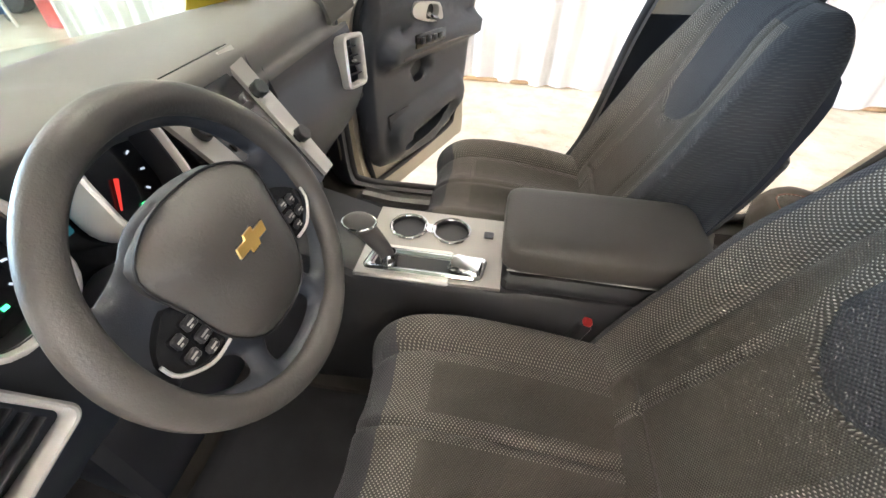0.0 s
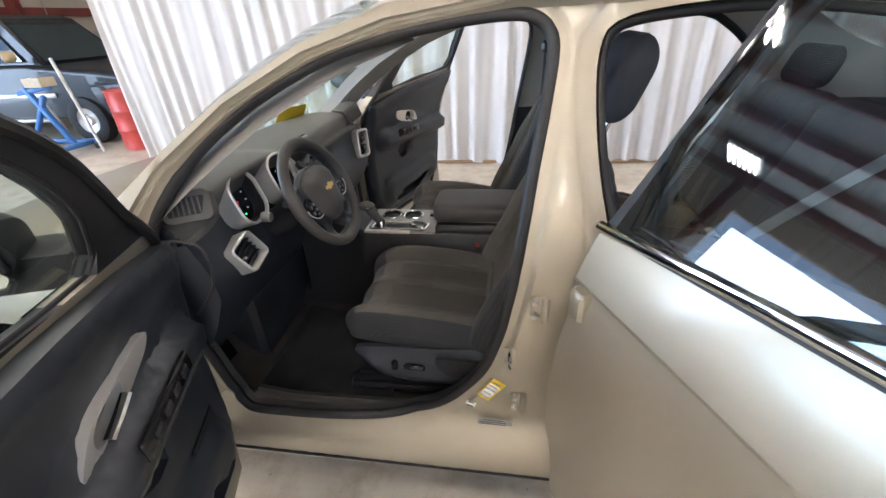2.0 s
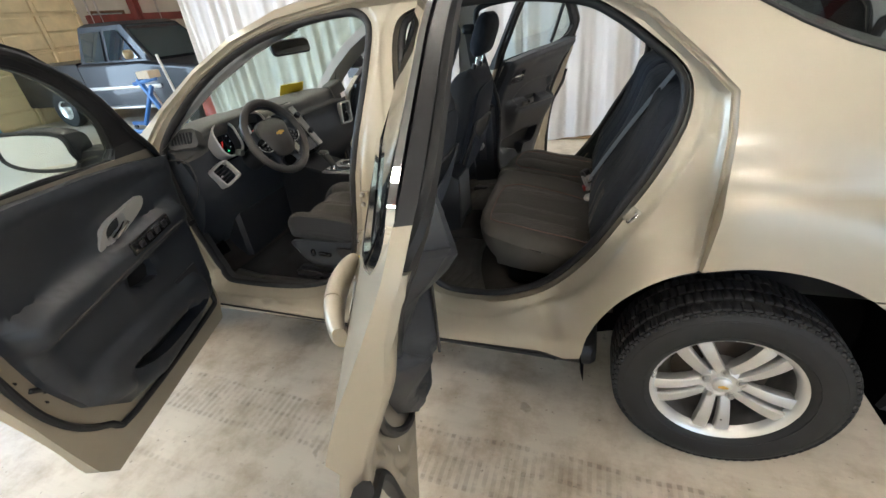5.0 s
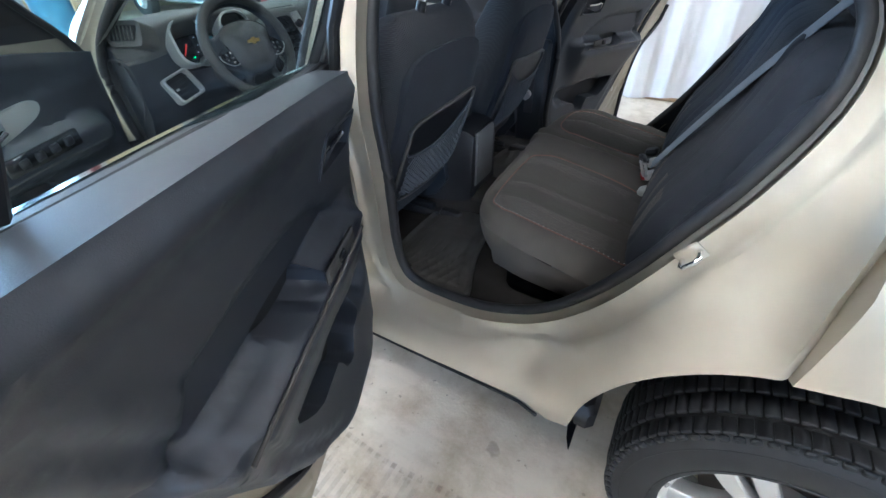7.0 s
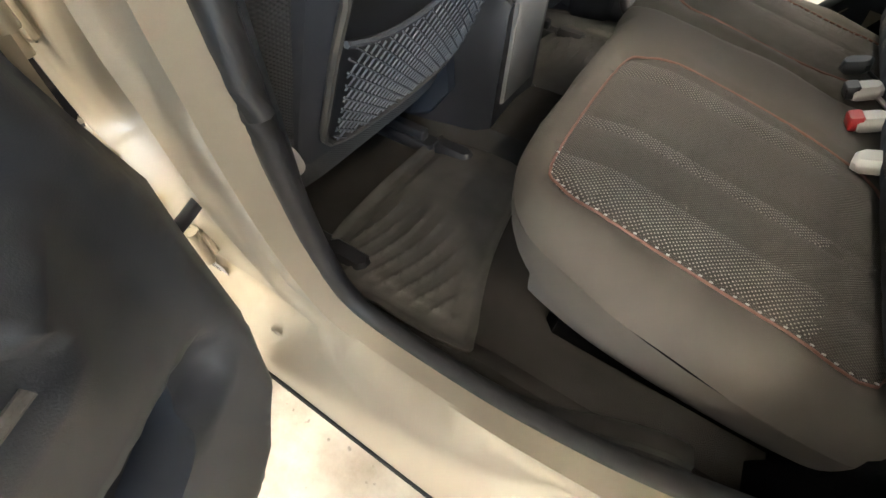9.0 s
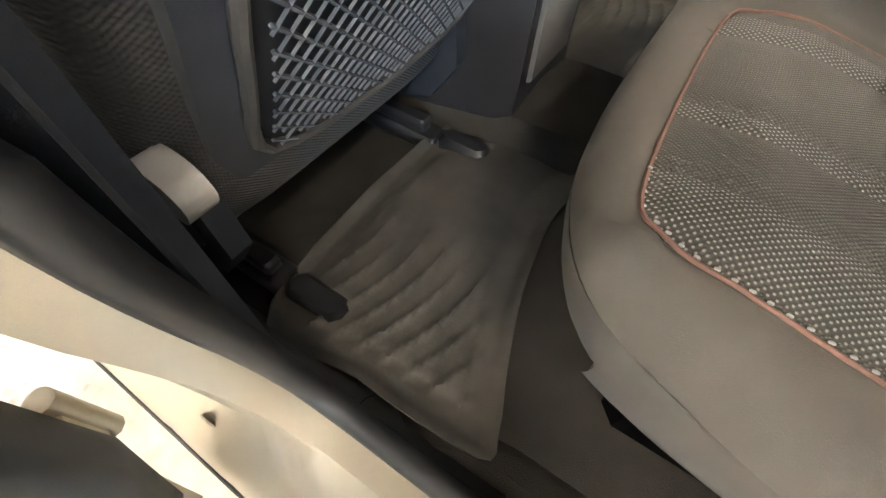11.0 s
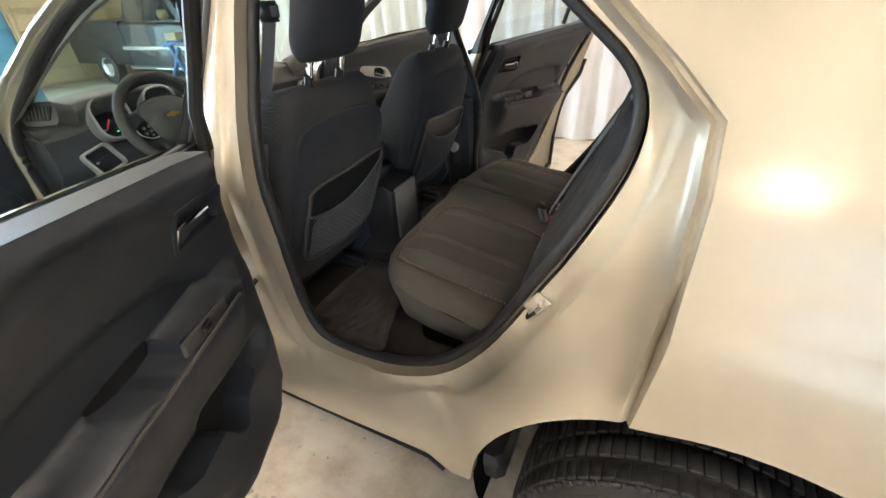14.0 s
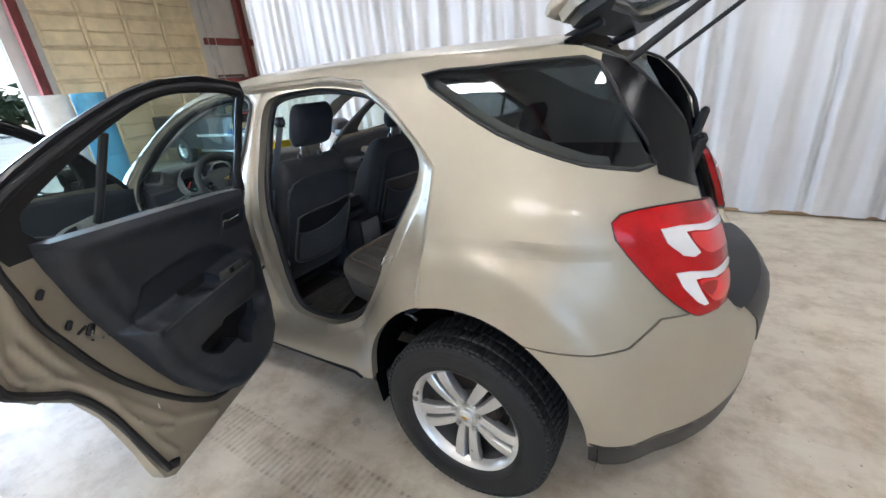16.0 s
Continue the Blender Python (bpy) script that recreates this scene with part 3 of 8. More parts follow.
def body(s, z, out=0.0):
    """A point of the near body side; s runs along the car and round the tail, out is metres proud of the skin."""
    d = edge_dist((s, z), CUT)
    rec = float(np.interp(z, [0.34, 0.40, 0.485, 0.62, 1.05], [0.01, 0.03, 0.115, 0.105, 0.05])) * float(np.interp(d, [0, 0.005, 0.012, 0.020, 0.028, 0.038, 0.05, 0.085], [0, 0.30, 0.36, 0.20, 0.46, 0.72, 0.76, 1.0]))
    r = math.hypot(s - AC[0], z - AC[1])
    rec *= smooth01(-0.03, 0.17, r - AR)
    if d > 0 and 0.4 < z < 1.64:
        # the flange that carries the seal sits lower than the rest of the jamb
        rear = s > 1.62
        away = max(0.0, -edge_dist((s, z), RAP if rear else FAP))
        if away < 0.08:
            deep = float(np.interp(z, [0.45, 0.55, 1.0, 1.25], [0.012, 0.017, 0.017, 0.008]))
            rec += deep * ((1 - smooth01(0.036, 0.052, away) if rear else 1 - smooth01(0.026, 0.040, away)) - 0.35) * smooth01(0.0, 0.02, d) * (1 - smooth01(0.055, 0.08, away))
    flare = 0.020 * (1 - smooth01(0.05, 0.17, r - AR))
    if d < 0.004:
        flare = 0.040 * (1 - smooth01(0.145, 0.275, r - AR)) * smooth01(2.55, 2.75, s) - 0.010 * smooth01(0.10, 0.0, r - AR) * smooth01(0.60, 0.45, z)
    line = 1.085 + 0.02 * (s - 2.7)
    crease = -0.013 * (smooth01(line + 0.006, line - 0.048, z) - smooth01(line - 0.09, line - 0.42, z)) if d < 0.01 else 0
    w = halfs(z) - rec + flare + crease + out
    nose = smooth01(0.2, 0.9, -s) * 0.10 + (0.10 * smooth01(0.5, 0.15, s) * smooth01(0.85, 1.1, z) if s < 0.5 else 0)
    w -= nose
    if s <= WRAP:
        return (s, -w, z)
    q = (s - WRAP) / 0.75
    k = math.sin(q)
    if q > 0.8:
        flat = math.sin(0.8) + 0.10 * (1 - math.exp(-(q - 0.8) / 0.16))
        f = smooth01(0.72, 0.98, z)
        k = k * (1 - f) + flat * f
    return (WRAP + (tail(z) + out) * k, -w * math.cos(q), z)


def both(fn):
    """Runs fn(side) for the driver's side (-1 is the near one) and the other."""
    for sg in (-1, 1):
        fn(sg)


def flip(sg, p):
    return p if sg < 0 else (p[0], -p[1], p[2])


def arc(c, r, a0, a1, n):
    return [(c[0] + r * math.cos(radians(a0 + (a1 - a0) * i / n)), c[1] + r * math.sin(radians(a0 + (a1 - a0) * i / n))) for i in range(n + 1)]


SEAM = [(3.19, 0.78), (3.45, 0.79), (3.56, 0.87)]
SIDE = ([(-0.80, 0.42), (-0.80, 0.72), (-0.65, 0.90), (-0.25, 0.985), (0.18, 1.02)] + TOPLINE + [(3.20, 1.635), (3.415, 1.588), (3.60, 1.50), (3.75, 1.40), (3.82, 1.27), (3.84, 1.20), (3.86, 0.86)] + SEAM[::-1]
        + arc(AC, AR, 59, 176, 26) + [(2.385, 0.37), (2.33, 0.35), (0.52, 0.30)] + arc(FAC, AR, 0, 176, 26) + [(-0.50, 0.40)])
QGLASS = [(2.62, 1.60), (2.84, 1.605), (3.12, 1.605), (3.30, 1.585), (3.45, 1.45), (3.60, 1.30), (3.40, 1.305), (3.17, 1.335), (2.95, 1.405), (2.76, 1.505)]


def side_panels(sg):
    b = B()
    b.sheet(SIDE, lambda s, z: flip(sg, body(s, z)), [curve(FAP, 3), curve(RAP, 3), curve(QGLASS, 2)], 0.035, back=lambda s, z: flip(sg, body(s, z, -0.035)), lines=[CUT] + [offset(CUT, -q) for q in (0.005, 0.012, 0.020, 0.028, 0.038, 0.085)] + [offset(curve(RAP, 3), q) for q in (0.036, 0.044, 0.052)] + [offset(curve(FAP, 3), q) for q in (0.026, 0.033, 0.040)] + [[(2.75, 1.086 - q), (3.40, 1.099 - q), (3.40, 1.0985 - q), (2.75, 1.0855 - q)] for q in (-0.006, 0.02, 0.048)])
    part("body_side", b, PAINT, CAR, "champagne metallic body side with door openings", angle=50)
    b = B()
    bump = [(3.19, 0.775)] + arc(AC, AR, 58, 4, 12) + [(3.40, 0.405), (3.7, 0.405), (4.328, 0.42), (4.328, 0.80), (3.90, 0.80), (3.86, 0.855), (3.565, 0.865), (3.455, 0.785)]
    b.sheet(bump, lambda s, z: flip(sg, body(s, z, 0.0012)), (), 0.05, back=lambda s, z: flip(sg, body(s, z, -0.03)))
    part("rear_bumper", b, PAINT, CAR, "painted rear bumper half")
    b = B()
    b.sheet([(3.345, 0.315), (3.40, 0.295), (4.328, 0.31), (4.328, 0.425), (3.40, 0.412), (3.345, 0.42)], lambda s, z: flip(sg, body(s, z, 0.002 - 0.016 * smooth01(0.41, 0.29, z))), (), 0.05, back=lambda s, z: flip(sg, body(s, z, -0.03)))
    part("bumper_valance", b, PLASTIC, CAR, "black plastic lower bumper")
    b = B()
    b.sheet([(4.15, 0.55), (4.328, 0.55), (4.328, 0.80), (3.94, 0.80)], lambda s, z: flip(sg, body(s, z, 0.006)), (), 0.05, back=lambda s, z: flip(sg, body(s, z, -0.01)))
    part("bumper_step_pad", b, PLASTIC, CAR, "black bumper step pad")
    b = B()
    b.grid([[flip(sg, body(s, 0.80, 0.002)), flip(sg, (3.58, body(s, 0.80)[1] * 0.9, 0.815))] for s in np.linspace(3.92, 4.328, 16)])
    part("bumper_top", b, PLASTIC, CAR, "black top of the rear bumper")
    q = curve(QGLASS, 2)
    b = B()
    b.sheet(offset(q, 0.006), lambda s, z: flip(sg, body(s, z, -0.004)), (), 0.05, back=lambda s, z: flip(sg, body(s, z, -0.008)))
    g = part("quarter_glass", b, TINT, CAR, "dark tinted quarter glass")
    g.visible_shadow = False
    b = B()
    b.tube([flip(sg, body(s, z, 0.001)) for s, z in offset(q, 0.002)], 0.006, 6, True)
    part("quarter_seal", b, RUBBER, CAR)
    # seals round the door openings
    for ap in (FAP, RAP):
        loop = curve(ap, 5)
        b = B().tube([flip(sg, body(s, z, -0.008 if ap is FAP else -0.048)) for s, z in offset(loop, -0.006 if ap is FAP else -0.013)], 0.0155 if ap is FAP else 0.0155, 10, True, flat=1.0)
        part("door_seal", b, RUBBER, CAR, "black rubber door seal")
    # wheel housing and inner arch
    for cx in (AC[0], FAC[0]):
        b = B()
        rr = [[(cx + (AR + 0.004) * math.cos(q), flip(sg, (0, -0.845, 0))[1], AC[1] + (AR + 0.004) * math.sin(q)) for q in np.linspace(-0.22, math.pi + 0.3, 30)]]
        rr.append([(p[0], p[1] * 0.55 / 0.845, p[2]) for p in rr[0]])
        b.rings(rr, False)
        b.add(rr[1] + [(cx, rr[1][0][1], AC[1])], [(i, i + 1, 30) for i in range(29)])
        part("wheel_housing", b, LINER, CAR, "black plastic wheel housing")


both(side_panels)

# roof, windshield, bonnet
def topz(x):
    return float(np.interp(x, [p[0] for p in TOPLINE], [p[1] for p in TOPLINE]))


def roofpt(x, t, drop=0.0):
    ze = topz(x) - 0.004
    ye = halfs(ze) + 0.002
    return (x, ye * t, ze + 0.055 * (1 - abs(t) ** 2.4) - drop)


b = B()
rx = list(np.linspace(1.14, 3.1, 30))
ts = [math.sin(q) for q in np.linspace(-math.pi / 2, math.pi / 2, 25)]
b.grid([[roofpt(x, t) for t in ts] for x in rx])
b.grid([[roofpt(x, t, 0.02) for t in ts] for x in rx])
part("roof", b, PAINT, CAR, "champagne metallic roof panel")
b = B()
b.grid([[roofpt(x, t * 0.97, 0.055) for t in ts] for x in rx])
part("headliner", b, GREYTRIM, CAR, "light grey cloth headliner")
def shield(t, y, d=0.0):
    """Windshield: t 0 at the cowl, 1 at the roof; y -1 to 1 across."""
    xe, ze = 0.36 + (1.15 - 0.36) * t, float(np.interp(0.36 + (1.15 - 0.36) * t, [p[0] for p in TOPLINE], [p[1] for p in TOPLINE]))
    ye = halfs(ze) - 0.045 - 0.10 * smooth01(0.5, 0.15, xe) * smooth01(0.85, 1.1, ze)
    return (xe - (0.26 - 0.12 * t) * (1 - abs(y) ** 2), ye * y, ze + 0.045 * (1 - y * y) * t - d)


b = B()
ts2, ys2 = np.linspace(0, 1, 16), np.linspace(-1, 1, 25)
b.grid([[shield(t, y) for y in ys2] for t in ts2])
b.grid([[shield(t, y, 0.005) for y in ys2] for t in ts2])
g = part("windshield", b, WSHIELD, CAR, "clear windshield glass")
g.visible_shadow = False
for sg in (-1, 1):
    b = B()
    b.grid([[(shield(t, sg)[0] + dx, sg * (abs(shield(t, sg)[1]) + dy), shield(t, sg)[2] + dz) for dx, dy, dz in ((-0.02, -0.03, -0.012), (0.02, -0.035, -0.05), (0.07, 0.02, -0.075), (0.085, 0.035, -0.07))] for t in np.linspace(-0.02, 1.05, 14)])
    part("pillar_trim", b, GREYTRIM, CAR, "light grey windshield pillar trim")
b = B()
b.grid([[(x, y * (0.74 - 0.10 * smooth01(-0.3, -0.8, x)), 0.90 + 0.13 * smooth01(-0.95, 0.1, x) + 0.03 * (1 - y * y) - 0.08 * smooth01(-0.6, -0.95, x)) for y in np.linspace(-1, 1, 21)] for x in np.linspace(-0.86, 0.24, 18)])
b.grid([[(x, y * (0.74 - 0.10 * smooth01(-0.3, -0.8, x)), 0.87 + 0.13 * smooth01(-0.95, 0.1, x) + 0.03 * (1 - y * y) - 0.08 * smooth01(-0.6, -0.95, x)) for y in np.linspace(-1, 1, 21)] for x in np.linspace(-0.86, 0.24, 18)])
part("bonnet", b, PAINT, CAR, "champagne metallic bonnet")
b = B().box((0.2, 0, 0.985), (0.26, 1.40, 0.04), bevel=0.01)
part("cowl", b, PLASTIC, CAR, "black plastic cowl")
b = B().box((-0.84, 0, 0.62), (0.12, 1.36, 0.48), bevel=0.05)
part("front_bumper", b, PAINT, CAR, "painted front bumper")

# underbody and tub
b = B()
b.box((1.45, 0, 0.30), (2.0, 1.56, 0.10), bevel=0.02)
part("underbody", b, PLASTIC, CAR, "dark underbody")
part("rear_underbody", B().box((2.82, 0, 0.50), (1.26, 1.0, 0.2), bevel=0.02), PLASTIC, CAR)
part("engine_block", B().box((0.1, 0, 0.55), (0.9, 1.0, 0.45), bevel=0.02), PLASTIC, CAR)


SILLGREY = varied("sill_plate_grey", (0.045, 0.043, 0.039), 0.5, spread=0.2, scale=10, grain=500, bump=0.3, dist=0.0005)


def floor_z(x):
    return float(np.interp(x, [0.3, 0.5, 0.75, 1.5, 1.75, 2.2, 2.35], [0.72, 0.44, 0.40, 0.41, 0.44, 0.44, 0.46]))


b = B()
prof = [(-0.745, 0.0), (-0.70, 0.022), (-0.68, 0.018), (-0.66, 0.0), (-0.45, -0.01), (-0.16, 0.0), (-0.12, 0.06), (0, 0.08)]
prof = prof + [(-y, z) for y, z in prof[:-1][::-1]]
b.grid([[(x, y * (1 - 0.09 * smooth01(1.78, 1.98, x)), floor_z(x) + dz) for y, dz in prof] for x in np.linspace(0.3, 2.5, 40)])
part("carpet", b, CARPET, CAR, "black floor carpet")
for sg in (-1, 1):
    for x0, x1 in ((0.62, 1.48), (1.50, 1.808), (1.810, 2.30)):
        b = B()
        rear = x0 > 1.4
        yy = [0.735, 0.728, 0.718, 0.712, 0.706, 0.700, 0.694, 0.688, 0.660, 0.645] if rear else [0.735, 0.728, 0.712, 0.706, 0.700, 0.694, 0.682, 0.660, 0.650]
        zz = [0.006, 0.034, 0.040, 0.034, 0.040, 0.040, 0.035, 0.040, 0.026, 0.0] if rear else [0.010, 0.030, 0.036, 0.029, 0.038, 0.029, 0.038, 0.030, 0.0]
        b.grid([[(x, sg * (y - (0.05 * smooth01(2.0, 2.3, x) if rear else 0)), floor_z(x) + z + (0.05 * smooth01(2.08, 2.3, x) if rear else 0)) for y, z in zip(yy, zz)] for x in np.linspace(x0, x1, 16)])
        part("sill_plate", b, SILLGREY, CAR, "ribbed dark grey sill plate")
b = B()
b.grid([[(0.30 + 0.0 * z, y, z) for y in np.linspace(-0.78, 0.78, 8)] for z in np.linspace(0.4, 1.06, 6)])
part("firewall", b, CARPET, CAR, "dark carpeted firewall")

# inner trim of the pillars and side
INNER = [(0.34, 0.42), (0.34, 1.03), (0.47, 1.17), (0.63, 1.30), (0.80, 1.415), (1.0, 1.52), (1.2, 1.59), (1.5, 1.63), (2.1, 1.64), (2.7, 1.635), (3.05, 1.62), (3.28, 1.45), (3.45, 1.27), (3.76, 1.22), (3.80, 0.60), (3.3, 0.60), (2.42, 0.60), (2.30, 0.42)]


SILLTRIM = varied("sill_trim", (0.040, 0.040, 0.040), 0.5, spread=0.15, scale=8, grain=500, bump=0.3, dist=0.0005)


def inner_trim(sg):
    fn = lambda d: (lambda s, z: flip(sg, body(s, z, -0.048)))
    hl = [offset(curve(FAP, 3), -0.004), offset(curve(RAP, 3), -0.004), offset(curve(QGLASS, 2), -0.02)]
    up = lambda s, z: z > 1.15
    for nm, mt, kp, lb in (("upper_trim", GREYTRIM, up, "light grey upper pillar trim"), ("lower_trim", TRIM, lambda s, z: not up(s, z) and math.hypot(s - AC[0], z - AC[1]) > AR + 0.035, "charcoal lower side trim")):
        b = B().sheet(INNER, fn(0.10), hl, 0.05, lines=[[(0.4, 1.15), (3.5, 1.15), (3.5, 1.151), (0.4, 1.151)]], keep=kp)
        part(nm, b, mt, CAR, lb)
    for h in hl[:2]:
        b = B()
        o = offset(h, -0.002)
        rear = h is hl[1]
        b.rings([[flip(sg, body(s, z, -0.004 if rear else -0.012)) for s, z in o], [flip(sg, body(s, z, -0.053)) for s, z in o]], True, False)
        part("opening_lip", b, PAINT if rear else SILLTRIM, CAR, "painted lip of the rear door opening" if rear else "charcoal lip inside the door opening")


both(inner_trim)

# ---- wheels ----
def wheel_mesh():
    """Tyre and rim round the y axis, outer face towards -y, hub at the origin."""
    R = 0.357
    b = B()
    half_prof = [(0.226, 0.095), (0.235, 0.108), (0.252, 0.114), (0.27, 0.118), (0.29, 0.119), (0.305, 0.1175), (0.322, 0.114), (0.336, 0.108), (0.345, 0.100), (0.350, 0.090), (R - 0.007, 0.07)]
    prof = half_prof + [(r, -h) for r, h in half_prof[::-1]]
    b.lathe([(r, h) for r, h in prof], (0, 0, 0), "y", 72)
    for r in (0.252, 0.316):
        b.tube([(r * math.cos(q), -0.1135 + (-0.0005 if r > 0.28 else 0), r * math.sin(q)) for q in np.linspace(0, 2 * math.pi, 64, endpoint=False)], 0.0022, 6, True)
    tyre, b = b, B()
    # tread blocks
    nb = 84
    for i in range(nb):
        q = 2 * math.pi * i / nb
        for y, w, sh in ((-0.082, 0.040, 0.5), (-0.028, 0.050, 0.0), (0.028, 0.050, 0.5), (0.082, 0.040, 0.0)):
            a = q + sh * 2 * math.pi / nb
            m = Matrix.Rotation(-a, 3, "Y")
            b.box(m @ Vector((R - 0.004 - (0.004 if abs(y) > 0.05 else 0), y, 0)), (0.010, w, 0.0225), m, 0.002)
        a = q
        m = Matrix.Rotation(-a, 3, "Y")
        b.box(m @ Vector((0.3400, -0.1045, 0)), (0.015, 0.010, 0.019), m, 0.003)
    tread = b
    b = B()
    b.lathe([(0.205, -0.066), (0.211, -0.082), (0.224, -0.098), (0.2335, -0.102), (0.2345, -0.092), (0.224, -0.07)], (0, 0, 0), "y", 64)
    rim = b
    barrel = B().lathe([(0.222, 0.10), (0.212, 0.02), (0.2055, -0.066)], (0, 0, 0), "y", 64)
    b = B()
    # five pairs of spokes
    for k in range(5):
        a0 = -math.pi / 2 + 2 * math.pi * k / 5
        for side in (-1, 1):
            secs = []
            for t in np.linspace(0, 1, 9):
                r = 0.048 + t * (0.214 - 0.048)
                ang = a0
                off = side * (0.0205 + 0.0155 * t) * 5
                w = 0.0165 + 0.0090 * t
                depth = -0.062 - 0.020 * math.sin(t * math.pi * 0.75) - 0.004 * t
                c, s = math.cos(ang), math.sin(ang)
                rad, tan = Vector((c, 0, s)), Vector((-s, 0, c))
                p = rad * r + tan * off * 0.2
                secs.append([p + tan * (-w) + Vector((0, depth + 0.022, 0)), p + tan * (-w * 0.92) + Vector((0, depth + 0.004, 0)), p + tan * (-w * 0.72) + Vector((0, depth, 0)), p + tan * (w * 0.72) + Vector((0, depth + side * 0.002, 0)),
                             p + tan * (w * 0.92) + Vector((0, depth + 0.004, 0)), p + tan * w + Vector((0, depth + 0.022, 0)), p + tan * (w * 0.6) + Vector((0, depth + 0.045, 0)), p + tan * (-w * 0.6) + Vector((0, depth + 0.045, 0))])
            b.rings(secs)
    b.lathe([(0.0, -0.060), (0.03, -0.060), (0.050, -0.066), (0.068, -0.058), (0.076, -0.03), (0.076, 0.02)], (0, 0, 0), "y", 40)
    spokes = b
    b = B()
    b.lathe([(0.0, -0.079), (0.024, -0.078), (0.030, -0.073), (0.031, -0.06)], (0, 0, 0), "y", 30)
    cap = b
    b = B()
    b.lathe([(0.0, -0.078), (0.008, -0.078), (0.0105, -0.074), (0.0105, -0.05)], (0, 0, 0), "y", 6)
    b.lathe([(0.0135, -0.0665), (0.0165, -0.0665), (0.017, -0.06)], (0, 0, 0), "y", 16)
    nuts = b
    b = B()
    b.lathe([(0.0, 0.0), (0.14, 0.0), (0.15, 0.005), (0.15, 0.02), (0.0, 0.02)], (0, 0, 0), "y", 40)
    b.box((0.10, -0.02, 0.06), (0.06, 0.06, 0.12), bevel=0.01)
    disc = b
    b = B()
    b.box((0, -0.0805, 0.0), (0.030, 0.003, 0.009), bevel=0.001).box((0, -0.0805, 0.0), (0.012, 0.003, 0.014), bevel=0.001)
    badge = b
    return tyre, rim, spokes, cap, nuts, disc, badge, tread, barrel


WM = [m.mesh(nm, [mt]) for m, nm, mt in zip(wheel_mesh(), ("tyre", "rim", "spokes", "hub_cap", "wheel_nut", "brake_disc", "badge", "tread", "barrel"), (TYRE, ALLOY, ALLOY, ALLOY, STEEL, DISC, GOLD, TYRE, BARREL))]


def add_wheel(x, sg):
    root = new("wheel", WM[0])
    root.parent = CAR
    root.matrix_basis = pose(x, sg * 0.80, 0.355, 0, 0, 0 if sg < 0 else 180)
    root["label"] = "black tyre on a silver five twin-spoke alloy wheel"
    for me in WM[1:]:
        if me.name == "wheel_nut":
            for k in range(5):
                a = -math.pi / 2 + 2 * math.pi * (k + 0.5) / 5
                o = new(me.name, me)
                o.parent = root
                o.location = (0.057 * math.cos(a), 0, 0.057 * math.sin(a))
            continue
        o = new(me.name, me)
        o.parent = root
        if me.name == "tread":
            tagged(o, "black tyre tread blocks", kind="stuff")


for x in (0.0, 2.857):
    for sg in (-1, 1):
        add_wheel(x, sg)

# ---- doors ----
def vout(z):
    return 0.868 - halfs(z)


def spow(x, e):
    return math.copysign(abs(x) ** e, x)


class Door:
    """Door-local space: u from the hinge to the rear, v inwards, z up."""

    def __init__(self, name, label, sg, hx, theta, shell, window):
        self.sg, self.m = sg, pose(hx, sg * 0.86, 0, 0, 0, sg * theta)
        b = B()
        rear = name == "rear_door"
        belt = lambda u: 1.185 + 0.070 * u + (0.12 * smooth01(0.90, 1.06, u) if rear else 0)
        us = [-0.2, 0.3, 0.88] + list(np.linspace(0.92, 1.2, 12))
        crease = lambda u, z: 0.020 * (smooth01(1.078, 1.058, z) - smooth01(1.0, 0.72, z)) + 0.012 * (smooth01(0.66, 0.52, z) - smooth01(0.47, 0.38, z))
        b.sheet(shell, self.fn(0.0, crease), [window], 0.035, back=self.fn(0.0, lambda u, z: self.th(z)), lines=[[(u, belt(u)) for u in us] + [(u, belt(u) + 0.002) for u in us[::-1]]] + [[(-0.2, zz), (1.2, zz), (1.2, zz + 0.0006), (-0.2, zz + 0.0006)] for zz in (1.080, 1.068, 1.056)])
        for i, f in enumerate(b.f):
            u, z = (sum(b.v[k][c] for k in f) / len(f) for c in (0, 2))
            if z > belt(u):
                b.mi[i] = 1
        self.root = part(name, b, [PAINT, PLASTIC], CAR, label, angle=50, m=self.m)

    def pt(self, u, v, z):
        return (u, -self.sg * v, z)

    def th(self, z, d=0.0):
        """Thickness of the shell: a deep lower part, a slim window frame."""
        return 0.050 - 0.030 * smooth01(1.17, 1.30, z) + d

    def fn(self, d, rel=None):
        return lambda u, z: self.pt(u, vout(z) + d + (rel(u, z) if rel else 0), z)

    def sheet(self, name, poly, d0, d1, mat, holes=(), step=0.05, label="", rel=None, angle=38, **kw):
        b = B().sheet(poly, self.fn(d1, rel), holes, step, back=self.fn(d0), **kw)
        return part(name, b, mat, self.root, label, angle=angle)

    def tube(self, name, poly, d, r, mat, closed=True, label="", n=8, flat=1.0):
        b = B().tube([self.pt(u, vout(z) + (d(z) if callable(d) else d), z) for u, z in poly], r, n, closed, flat=flat)
        return part(name, b, mat, self.root, label)

    def box(self, name, u, z, d, size, mat, tilt=0.0, bevel=0.004, label=""):
        m = Matrix.Rotation(radians(-tilt), 3, "Y")
        b = B().box(self.pt(u, vout(z) + d, z), (size[0], size[2], size[1]), m, bevel)
        return part(name, b, mat, self.root, label)


